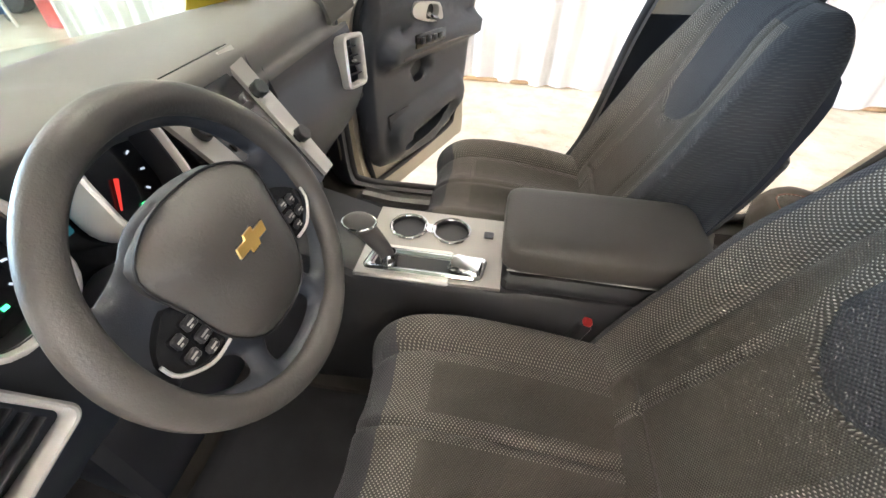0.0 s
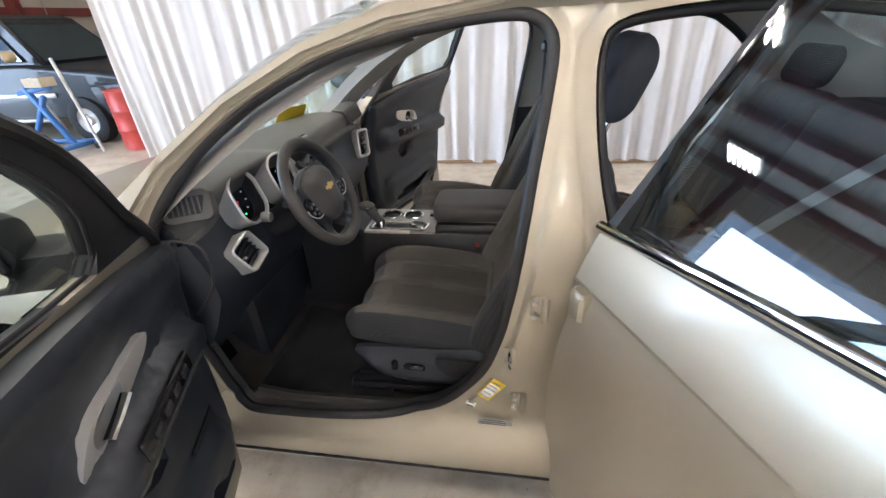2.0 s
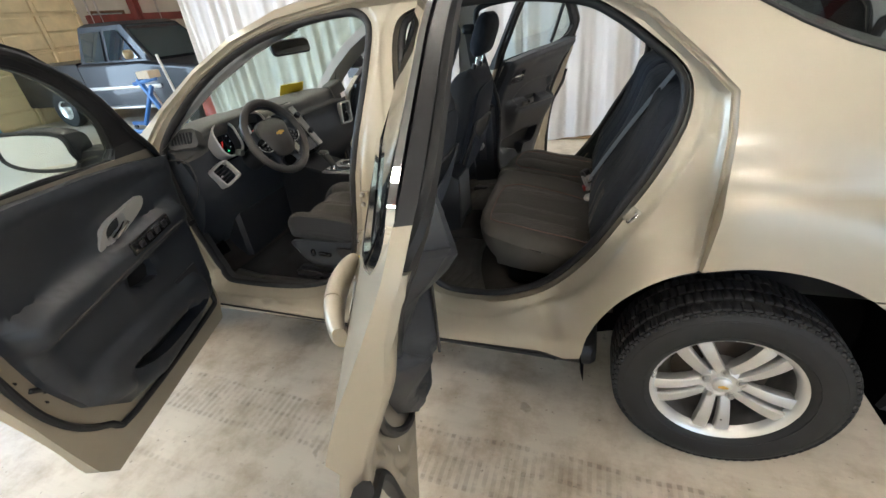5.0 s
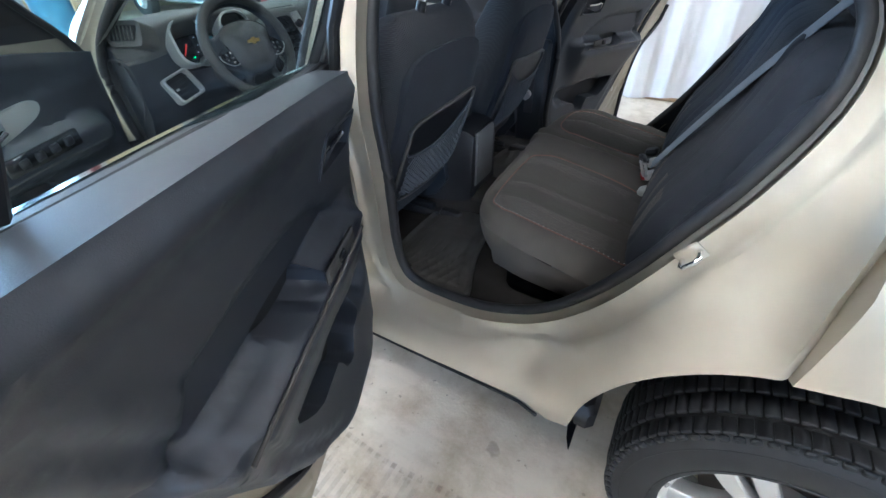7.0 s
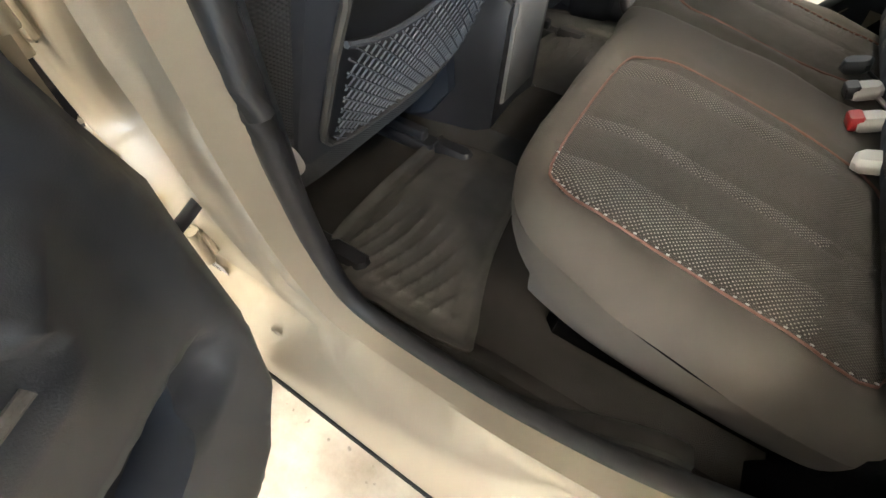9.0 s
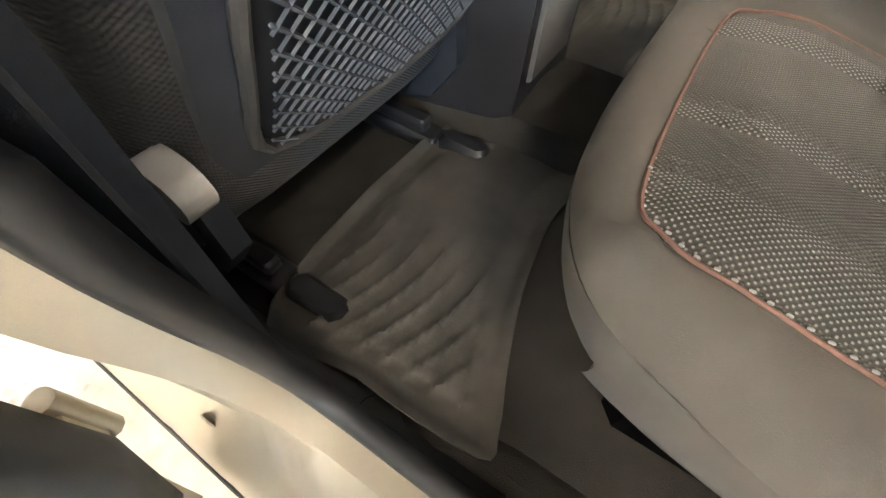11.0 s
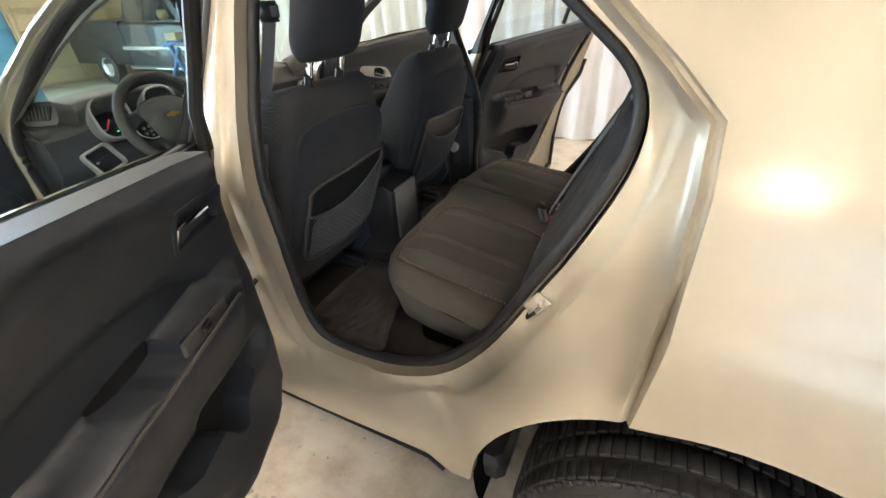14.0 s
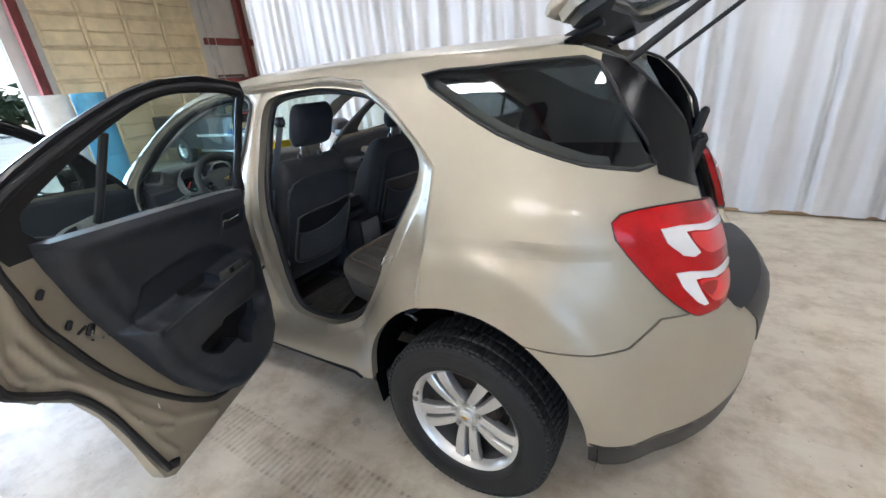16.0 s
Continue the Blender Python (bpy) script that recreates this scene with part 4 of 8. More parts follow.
F_SHELL = [(-0.01, 0.36), (-0.03, 0.60), (-0.03, 0.95), (-0.01, 1.09), (0.066, 1.18), (0.218, 1.325), (0.394, 1.472), (0.585, 1.57), (0.70, 1.602), (0.84, 1.62), (0.98, 1.625), (1.06, 1.61), (1.09, 1.565), (1.095, 1.47),
           (1.075, 1.28), (1.06, 1.10), (1.03, 0.92), (0.99, 0.76), (0.96, 0.62), (0.94, 0.48), (0.92, 0.34), (0.88, 0.285), (0.05, 0.285)]
F_WIN = [(0.295, 1.205), (0.305, 1.29), (0.355, 1.362), (0.46, 1.450), (0.585, 1.518), (0.70, 1.553), (0.84, 1.573), (0.98, 1.577), (1.025, 1.562), (1.04, 1.51), (1.025, 1.40), (1.0, 1.262), (0.6, 1.238)]
F_TRIM = [(0.03, 1.14), (0.0, 0.95), (0.0, 0.72), (0.01, 0.53), (0.06, 0.45), (0.25, 0.405), (0.52, 0.395), (0.72, 0.44), (0.83, 0.55), (0.885, 0.70), (0.905, 0.85), (0.92, 0.97), (0.97, 1.12), (1.0, 1.235), (0.75, 1.225), (0.50, 1.208), (0.25, 1.18)]
R_SHELL = [(0.03, 0.35), (0.0, 0.60), (-0.01, 0.90), (0.0, 1.17), (0.05, 1.40), (0.09, 1.60), (0.15, 1.634), (0.40, 1.657), (0.575, 1.648), (0.685, 1.615), (0.855, 1.530), (0.955, 1.470), (1.03, 1.414), (1.055, 1.37),
           (1.085, 1.335), (1.10, 1.23), (1.095, 1.05), (1.075, 0.93), (1.02, 0.855), (0.925, 0.765), (0.875, 0.65), (0.845, 0.46), (0.825, 0.33), (0.79, 0.305), (0.10, 0.325)]
R_WIN = [(0.075, 1.226), (0.112, 1.53), (0.16, 1.585), (0.40, 1.603), (0.55, 1.597), (0.655, 1.56), (0.80, 1.478), (0.93, 1.388), (0.957, 1.355), (0.93, 1.305), (0.80, 1.278), (0.5, 1.258)]
R_TRIM = [(0.13, 1.22), (0.06, 1.05), (0.0, 0.85), (0.0, 0.60), (0.03, 0.47), (0.12, 0.395), (0.33, 0.375), (0.405, 0.386), (0.51, 0.44), (0.617, 0.575), (0.681, 0.69), (0.737, 0.815), (0.788, 0.922), (0.845, 1.035), (0.887, 1.122), (0.927, 1.20), (0.955, 1.29), (0.60, 1.262), (0.25, 1.235)]


def ridge(u, z, a, b_, width, height):
    """A rounded ridge along the line a-b."""
    ax, az = a
    dx, dz = b_[0] - ax, b_[1] - az
    t = min(1, max(0, ((u - ax) * dx + (z - az) * dz) / (dx * dx + dz * dz)))
    d = math.hypot(u - ax - t * dx, z - az - t * dz)
    return height * (1 - smooth01(width * 0.45, width, d))


def mirror_housing(d):
    b = B()
    rings = []
    for t in np.linspace(0, 1, 13):
        k = max(math.sqrt(max(0.0, 1 - (2 * t - 1) ** 2)) ** 0.45, 0.14)
        v = 0.0 - 0.275 * t
        ring = []
        for q in np.linspace(0, 2 * math.pi, 24, endpoint=False):
            cu, cz = spow(math.cos(q), 0.6), spow(math.sin(q), 0.6)
            ring.append(d.pt(0.255 + (0.018 if cu > 0 else 0.125) * k * cu, v, 1.245 + 0.030 * t + (0.072 - 0.012 * t) * k * cz))
        rings.append(ring)
    b.rings(rings)
    b.rings([[d.pt(u, v, z) for u, z in ((0.25, 1.165), (0.14, 1.165), (0.14, 1.235), (0.25, 1.235))] for v in (0.08, -0.06)])
    ob = part("mirror_housing", b, PLASTIC, d.root, "black plastic door mirror housing")
    pl = curve([(-0.022, 1.192), (-0.018, 1.245), (-0.030, 1.298), (-0.12, 1.318), (-0.22, 1.322), (-0.262, 1.312), (-0.268, 1.268), (-0.255, 1.222), (-0.16, 1.190)], 3)
    b = B().sheet(pl, lambda v, z: d.pt(0.2765, v, z), (), 0.05, back=lambda v, z: d.pt(0.270, v, z))
    part("mirror_glass", b, MIRROR, ob, "door mirror glass")
    part("mirror_rim", B().tube([d.pt(0.276, v, z) for v, z in offset(pl, 0.003)], 0.0075, 8, True), PLASTIC, ob, "black rim round the mirror glass")


def handle_shape(u, z, w, h, tilt, rear):
    """Outline, inner edge and local frame of an inner release."""
    c, s = math.cos(radians(tilt)), math.sin(radians(tilt))
    rot = lambda a, e: (u + a * c - e * s, z + a * s + e * c)
    fit = lambda pts: curve([rot(a * w / 2, e * h / 2) for a, e in pts], 3)
    if rear:
        pl = fit(((-1, -0.55), (-0.85, -0.92), (0.8, -0.95), (1, -0.6), (1, 0.6), (0.85, 0.95), (-0.7, 0.85), (-1, 0.5)))
        return pl, offset(pl, -0.010), rot
    pl = fit(((1.0, -0.78), (0.55, -0.92), (-0.15, -0.70), (-0.82, -0.20), (-1.0, 0.45), (-0.80, 0.92), (-0.15, 0.86), (0.50, 0.72), (0.82, 0.1)))
    return pl, fit(((0.56, -0.70), (0.10, -0.58), (-0.12, -0.38), (-0.14, 0.50), (0.0, 0.68), (0.45, 0.55), (0.64, 0.0))), rot


def pull_handle(d, u, z, w, h, tilt, rel, bezel=None, bent=False):
    """Inner release: silver bezel, dark bowl, lever."""
    pl, inn, rot = handle_shape(u, z, w, h, tilt, bezel is not None)
    lip = 0.124 if bent else 0.118
    b = B().sheet(pl, d.fn(lip + rel), [inn], 0.03, back=d.fn(0.085 + rel))
    ob = part("release_bezel", b, bezel or SILVER, d.root, "charcoal release bezel" if bezel else "silver plastic release bezel")
    part("bowl", B().sheet(inn, d.fn((0.100 if bent else 0.088) + rel), (), 0.03, back=d.fn(0.08 + rel)), bezel or RUBBER, ob)
    if bent:
        # a dark flap with a chrome edge folded along its front
        flap = [rot(a * w / 2, e * h / 2) for a, e in ((0.80, 0.10), (0.80, -0.62), (0.60, -0.74), (-0.40, -0.20), (-0.46, 0.02), (0.42, -0.02), (0.56, 0.14))]
        part("flap", B().sheet(flap, d.fn(0.116 + rel), (), 0.03, back=d.fn(0.104 + rel)), TRIM, ob)
        edge = [rot(a * w / 2, e * h / 2) for a, e in ((0.80, -0.60), (0.82, 0.12), (0.56, 0.18), (0.42, 0.02), (-0.46, 0.06))]
        b = B().tube([d.pt(q[0], vout(q[1]) + 0.118 + rel, q[1]) for q in edge], 0.0048, 8)
    else:
        pts = [rot(a * w, e * h) for a, e in ((0.25, -0.30), (0.10, -0.20), (-0.04, -0.05))]
        b = B().tube([d.pt(q[0], vout(q[1]) + 0.126 + rel, q[1]) for q in pts], 0.011, 8, flat=0.7)
    part("lever", b, CHROME, ob, "chrome release lever")


F_RELEASE = (0.412, 1.013, 0.275, 0.092, -6)
R_RELEASE = (0.212, 1.112, 0.165, 0.098, 0)


def front_door(sg):
    d = Door("front_door", "champagne front door standing open, charcoal inner trim", sg, 0.52, 70, F_SHELL, curve(F_WIN, 2))
    def relief(u, z):
        e = edge_dist((u, z), F_TRIM)
        line = 1.09 - 0.16 * smooth01(0.1, 0.95, u)
        return (ridge(u, z, (0.14, 0.915), (0.86, 0.885), 0.07, 0.062) - ridge(u, z, (0.36, 0.79), (0.44, 0.79), 0.045, 0.045) + ridge(u, z, (0.20, 0.55), (0.72, 0.58), 0.11, 0.034) - ridge(u, z, (0.30, 0.51), (0.66, 0.53), 0.045, 0.03)
                - 0.014 * smooth01(line - 0.012, line + 0.012, z) * smooth01(0.02, 0.05, e) - 0.03 * (1 - smooth01(0.0, 0.035, e)))
    cup = curve([(0.33, 0.815), (0.43, 0.825), (0.465, 0.79), (0.44, 0.755), (0.34, 0.745)], 2)
    slot = curve([(0.20, 0.515), (0.55, 0.535), (0.64, 0.57), (0.66, 0.545), (0.58, 0.495), (0.40, 0.470), (0.22, 0.478)], 2)
    # black sheets behind both openings put the hollows' shade into colour
    part("cup_well", B().sheet(offset(cup, 0.01), d.fn(0.070), (), 0.05, back=d.fn(0.060)), RUBBER, d.root, "black sheet for the shade inside the pull cup")
    part("pocket_shade", B().sheet(offset(slot, 0.01), d.fn(0.068), (), 0.05, back=d.fn(0.060)), RUBBER, d.root, "black sheet for the shade inside the door pocket")
    d.sheet("door_trim", F_TRIM, 0.036, 0.115, TRIM, [cup, slot, offset(handle_shape(*F_RELEASE, False)[1], 0.003)], step=0.024, label="charcoal grained inner door trim", rel=relief, angle=60)
    win = curve(F_WIN, 2)
    fr = [(0.075, 1.17), (0.22, 1.312), (0.40, 1.46), (0.59, 1.555), (0.71, 1.587), (0.84, 1.603), (0.98, 1.608), (1.045, 1.595), (1.065, 1.56), (1.07, 1.46), (1.05, 1.27), (0.98, 1.25), (0.50, 1.222), (0.08, 1.155)]
    d.sheet("window_frame", fr, 0.014, 0.032, PLASTIC, [win], 0.05, "black window frame and mirror sail")
    d.sheet("outer_frame", offset(fr, -0.005), -0.004, 0.003, GLOSS, [win], 0.06, "gloss black outer frame")
    g = d.sheet("window_glass", offset(win, 0.012), 0.008, 0.012, CLEAR, label="clear side window")
    g.visible_shadow = False
    d.tube("window_seal", offset(win, -0.001), 0.026, 0.0055, RUBBER)
    seal = [(0.03, 0.42), (0.01, 0.70), (0.01, 1.0), (0.02, 1.10), (0.085, 1.185), (0.23, 1.318), (0.40, 1.455), (0.59, 1.55), (0.71, 1.582), (0.84, 1.60), (0.99, 1.605), (1.05, 1.59), (1.072, 1.54), (1.065, 1.44), (1.035, 1.27), (1.010, 1.18), (0.985, 1.05), (0.965, 0.909), (0.950, 0.761), (0.928, 0.63), (0.876, 0.511), (0.796, 0.424), (0.707, 0.376), (0.12, 0.370)]
    d.tube("door_weatherstrip", curve(seal, 3), lambda z: d.th(z, 0.008), 0.012, RUBBER, label="black rubber weatherstrip")
    pull_handle(d, *F_RELEASE, 0.004)
    d.box("switch_panel", 0.36, 0.935, 0.176, (0.24, 0.05, 0.012), GLOSS, -3, label="gloss black window switch panel")
    for k in range(4):
        d.box("window_switch", 0.285 + 0.048 * k, 0.940 - 0.003 * k, 0.184, (0.030, 0.024, 0.009), PLASTIC, -3)
    d.tube("armrest_line", [(0.16, 0.893), (0.40, 0.892), (0.65, 0.872), (0.86, 0.858)], 0.176, 0.004, LEATHER, False, "smooth raised line along the armrest")
    d.box("speaker_grille", 0.20, 0.60, 0.118, (0.16, 0.13, 0.006), PLASTIC)
    d.box("latch", 0.893, 0.706, 0.052, (0.046, 0.016, 0.010), RUBBER, 40, 0.005, label="dark door latch")
    d.box("latch_mouth", 0.872, 0.690, 0.052, (0.016, 0.030, 0.010), RUBBER, 30, 0.005)
    for u_, z_ in ((0.925, 0.768), (0.893, 0.655), (0.960, 1.02)):
        d.tube("screw_head", [(u_ - 0.001, z_), (u_ + 0.001, z_)], 0.052, 0.009, RUBBER, False, flat=0.6)
    b = B().box(d.pt(0.95, 0.03, 1.03), (0.006, 0.03, 0.03), bevel=0.002)
    part("grommet", b, RUBBER, d.root)
    mirror_housing(d)
    outer_handle(d, 0.80, 1.10)
    for z in (0.60, 1.02):
        b = B().box(d.pt(0.0, 0.03, z), (0.04, 0.03, 0.07), bevel=0.008)
        part("door_hinge", b, PAINT_IN, d.root, "painted steel door hinge")
    part("check_strap", B().box(d.pt(0.0 + 0.01, 0.085, 0.80), (0.10, 0.008, 0.024), Matrix.Rotation(radians(d.sg * 25), 3, "Z"), 0.003), PLASTIC, d.root, "dark steel door check strap")
    return d


def outer_handle(d, u, z):
    b = B()
    rings = []
    for t in list(np.linspace(0, 0.63, 19)) + list(np.linspace(0.642, 1, 12)):
        k = 0.62 + 0.50 * math.sin(math.pi * min(1, max(0, t * 0.94 + 0.03))) ** 0.5
        uu, lift = u - 0.115 + 0.245 * t, -0.010 - 0.022 * math.sin(math.pi * t) ** 0.7
        zz = z + 0.004 + 0.010 * t
        rings.append([d.pt(uu, vout(zz) + lift + 0.015 * k * spow(math.cos(q), 0.8), zz + 0.025 * k * spow(math.sin(q), 0.8)) for q in np.linspace(0, 2 * math.pi, 16, endpoint=False)])
    b.rings(rings[:19])
    ob = part("outer_handle", b, PAINT, d.root, "painted pull handle")
    part("handle_cap", B().rings([[p for p in r] for r in rings[19:]]), PAINT, ob, "painted cap at the end of the handle")
    pl = curve([(u - 0.10, z), (u - 0.06, z + 0.038), (u, z + 0.045), (u + 0.05, z + 0.03), (u + 0.07, z - 0.01), (u + 0.03, z - 0.045), (u - 0.04, z - 0.04)], 3)
    cx = u - 0.015
    b = B().sheet(pl, lambda a, e: d.pt(a, vout(e) - 0.0015 + 0.034 * smooth01(0.0, 0.034, edge_dist((a, e), pl)), e), (), 0.016)
    part("handle_bowl", b, PAINT, d.root, "recess behind the handle")


GREYSWITCH = varied("switch_panel_grey", (0.040, 0.039, 0.036), 0.45, spread=0.1)


def rear_door(sg):
    win = offset(curve(R_WIN, 2), 0.011)
    d = Door("rear_door", "champagne rear door standing open with chrome window surround", sg, 1.60, 66.5, R_SHELL, win)
    oval = curve([(0.71, 1.02), (0.685, 1.05), (0.51, 1.06), (0.36, 1.045), (0.25, 1.0), (0.18, 0.93), (0.17, 0.87), (0.28, 0.84), (0.69, 0.85), (0.75, 0.92)], 3)

    def relief(u, z):
        e, o = edge_dist((u, z), R_TRIM), edge_dist((u, z), oval)
        run = smooth01(0.08, 0.20, u) * (1 - smooth01(0.72, 0.82, u))
        line = 0.930 - 0.03 * smooth01(0.1, 0.7, u)
        shelf = 0.068 * run * smooth01(line + 0.030, line - 0.004, z) * (1 - 0.85 * smooth01(line - 0.012, line - 0.24, z))
        border = -0.018 * (1 - smooth01(0.066, 0.080, e)) * smooth01(0.36, 0.48, u) * smooth01(1.24, 1.15, z)
        return shelf + border - 0.020 * smooth01(0.0, 0.016, o) * smooth01(0.875, 0.91, z) - ridge(u, z, (0.11, 0.655), (0.37, 0.68), 0.055, 0.036) - 0.03 * (1 - smooth01(0.0, 0.03, e))
    shelf_line = lambda o: [(u, 0.930 - 0.03 * smooth01(0.1, 0.7, u) + o) for u in np.linspace(0.10, 0.80, 24)] + [(u, 0.9295 - 0.03 * smooth01(0.1, 0.7, u) + o) for u in np.linspace(0.80, 0.10, 24)]
    pocket = curve([(0.55, 0.705), (0.43, 0.713), (0.29, 0.707), (0.16, 0.695), (0.12, 0.67), (0.16, 0.615), (0.23, 0.595), (0.267, 0.535), (0.315, 0.55), (0.346, 0.606), (0.45, 0.601), (0.52, 0.65)], 2)
    cup = curve([(0.545, 0.942), (0.425, 0.95), (0.38, 0.942), (0.383, 0.902), (0.465, 0.896), (0.525, 0.912)], 2)
    # shade of the deep pocket and cup, as black sheets behind the trim
    part("pocket_shade", B().sheet(offset(pocket, 0.01), d.fn(0.066), (), 0.05, back=d.fn(0.058)), RUBBER, d.root, "black sheet for the shade inside the door pocket")
    part("cup_well", B().sheet(offset(cup, 0.01), d.fn(0.095), (), 0.05, back=d.fn(0.085)), RUBBER, d.root, "black sheet for the shade inside the pull cup")
    d.sheet("door_trim", R_TRIM, 0.034, 0.130, TRIM, [pocket, cup, offset(handle_shape(*R_RELEASE, True)[1], 0.003)], step=0.017, label="charcoal grained inner door trim", rel=relief, angle=60, lines=[shelf_line(0.034), shelf_line(0.012), shelf_line(-0.010), oval, offset(oval, -0.016), offset(R_TRIM, -0.008), offset(R_TRIM, -0.02), offset(R_TRIM, -0.034)])
    fr = [(0.035, 1.203), (0.07, 1.45), (0.10, 1.588), (0.15, 1.618), (0.40, 1.635), (0.57, 1.624), (0.68, 1.588), (0.83, 1.512), (0.96, 1.432), (1.02, 1.39), (1.035, 1.345), (0.985, 1.295), (0.60, 1.248)]
    d.sheet("window_frame", fr[:11] + [(1.020, 1.285), (0.995, 1.245), (0.955, 1.205), (0.90, 1.225)] + fr[12:], 0.014, 0.034, PLASTIC, [win], 0.05, "black inner window frame")
    d.sheet("outer_frame", offset(fr, -0.004), -0.004, 0.003, GLOSS, [win], 0.06, "gloss black outer frame")
    split = lambda z: 0.72 + 0.10 * (1.45 - z)
    flat = lambda z: 0.010 + 0.102 + 0.4361 * (z - 1.235) - vout(z)
    b = B().sheet(offset(win, 0.010), lambda u, z: d.pt(u, vout(z) + flat(z), z), (), 0.05, back=lambda u, z: d.pt(u, vout(z) + flat(z) - 0.004, z))
    g = part("window_glass", b, REARCLEAR, d.root, "lightly tinted side window")
    g.visible_shadow = False
    b = B().tube([d.pt(split(z), vout(z) + 0.010, z) for z in np.linspace(1.275, 1.52, 8)], 0.012, 8)
    part("division_bar", b, RUBBER, d.root, "black division bar in the window")
    d.tube("window_seal", offset(win, -0.001), 0.026, 0.0055, RUBBER)
    ch = [(-0.005, 1.193), (0.25, 1.218), (0.58, 1.241), (0.85, 1.256), (0.95, 1.278), (1.0, 1.315), (1.03, 1.365), (1.015, 1.40), (0.945, 1.455), (0.85, 1.512), (0.68, 1.598), (0.575, 1.632), (0.40, 1.648), (0.16, 1.630)]
    b = B()
    rings = []
    cc = curve(ch, 5, False)
    for i, (u, z) in enumerate(cc):
        a, e = cc[max(0, i - 1)], cc[min(len(cc) - 1, i + 1)]
        tx, tz = e[0] - a[0], e[1] - a[1]
        l = math.hypot(tx, tz)
        nx, nz = -tz / l, tx / l
        f = i / len(cc)
        w = 0.012 + 0.009 * math.exp(-((f - 0.55) / 0.17) ** 2)
        rings.append([d.pt(u + nx * w * a_, vout(z) + o, z + nz * w * a_) for a_, o in ((-1, 0.002), (-0.9, -0.007), (-0.3, -0.012), (0.4, -0.012), (0.95, -0.008), (1, 0.002))])
    b.rings(rings)
    part("chrome_surround", b, CHROME, d.root, "chrome window surround")
    seal = [(0.05, 0.42), (0.02, 0.70), (0.03, 1.0), (0.06, 1.20), (0.10, 1.45), (0.13, 1.585), (0.19, 1.612), (0.40, 1.628), (0.57, 1.62), (0.68, 1.588), (0.84, 1.508), (0.95, 1.445), (1.015, 1.395), (1.038, 1.34), (1.034, 1.276), (1.02, 1.214), (0.993, 1.141), (0.959, 1.057), (0.92, 0.979), (0.867, 0.869), (0.806, 0.755), (0.708, 0.613), (0.58, 0.469), (0.45, 0.392), (0.14, 0.38)]
    d.tube("door_weatherstrip", curve(seal, 3), lambda z: d.th(z, 0.010), 0.0125, RUBBER, label="black rubber weatherstrip")
    pull_handle(d, *R_RELEASE, 0.010, TRIM, True)
    d.box("switch_panel", 0.325, 0.926, 0.186, (0.155, 0.036, 0.010), GREYSWITCH, 2, 0.005, "grey switch panel on the armrest")
    d.box("window_switch", 0.330, 0.928, 0.1915, (0.030, 0.018, 0.008), GLOSS, -4, label="window switch")
    d.tube("armrest_line", [(0.20, 0.908), (0.42, 0.897), (0.72, 0.888)], 0.195, 0.004, LEATHER, False, "thin edge line of the armrest")
    # stamped inner panel between the trim and the wheel arch
    lip = [(1.052, 1.391), (1.048, 1.282), (1.020, 1.149), (1.004, 1.091), (0.950, 0.947), (0.887, 0.804), (0.812, 0.662), (0.690, 0.478), (0.52, 0.362)]
    swage = [(1.03, 1.04), (0.975, 0.915), (0.918, 0.815), (0.870, 0.71), (0.825, 0.60), (0.772, 0.515), (0.715, 0.462)]
    fold = [(1.070, 1.30), (1.072, 1.14), (1.066, 1.02), (1.045, 0.945), (0.99, 0.905), (0.925, 0.85), (0.868, 0.748), (0.822, 0.61), (0.775, 0.45), (0.745, 0.375)]

    panel = [(1.062, 1.325), (1.084, 1.23), (1.080, 1.05), (1.062, 0.945), (1.012, 0.872), (0.915, 0.780), (0.862, 0.655), (0.832, 0.465), (0.812, 0.345), (0.79, 0.322), (0.34, 0.335), (0.34, 0.42), (0.50, 0.50), (0.60, 0.66), (0.70, 0.86), (0.80, 1.06), (0.90, 1.27), (1.0, 1.31)]

    def pressed(u, z):
        h = d.th(z) + 0.004
        a, w, f = (line_dist((u, z), l) for l in (lip, swage, fold))
        h += 0.011 * (1 - smooth01(0.004, 0.022, a)) + 0.012 * (1 - smooth01(0.002, 0.016, w)) + 0.010 * (1 - smooth01(0.003, 0.014, f))
        return h - 0.010 * (1 - smooth01(0.0, 0.025, math.hypot(u - 0.835, 0.6 * (z - 0.955))))
    part("inner_panel", B().sheet(panel, d.fn(0.0, pressed), (), 0.0125, back=d.fn(0.0, lambda u, z: d.th(z) - 0.004)), PAINT_IN, d.root, "stamped painted inner panel of the door", angle=70)
    d.box("latch", 0.832, 0.968, 0.054, (0.040, 0.024, 0.012), RUBBER, -58, 0.005, label="dark door latch")
    d.box("latch_mouth", 0.858, 0.982, 0.053, (0.036, 0.010, 0.010), RUBBER, -20, 0.004)
    d.box("lock_slot", 0.836, 0.958, 0.060, (0.018, 0.008, 0.004), STEEL, -58, 0.002)
    for u_, z_, r_ in ((0.786, 0.918, 0.0085), (0.806, 0.920, 0.006), (0.838, 0.933, 0.006)):
        d.tube("screw_head", [(u_ - 0.001, z_), (u_ + 0.001, z_)], 0.056, r_, RUBBER if r_ != 0.006 or u_ > 0.83 else STEEL, False, flat=0.6)
    for u_, z_ in ((0.952, 1.150), (0.893, 1.020)):
        d.box("rubber_buffer", u_, z_, 0.060, (0.030, 0.016, 0.012), RUBBER, -52, 0.005)
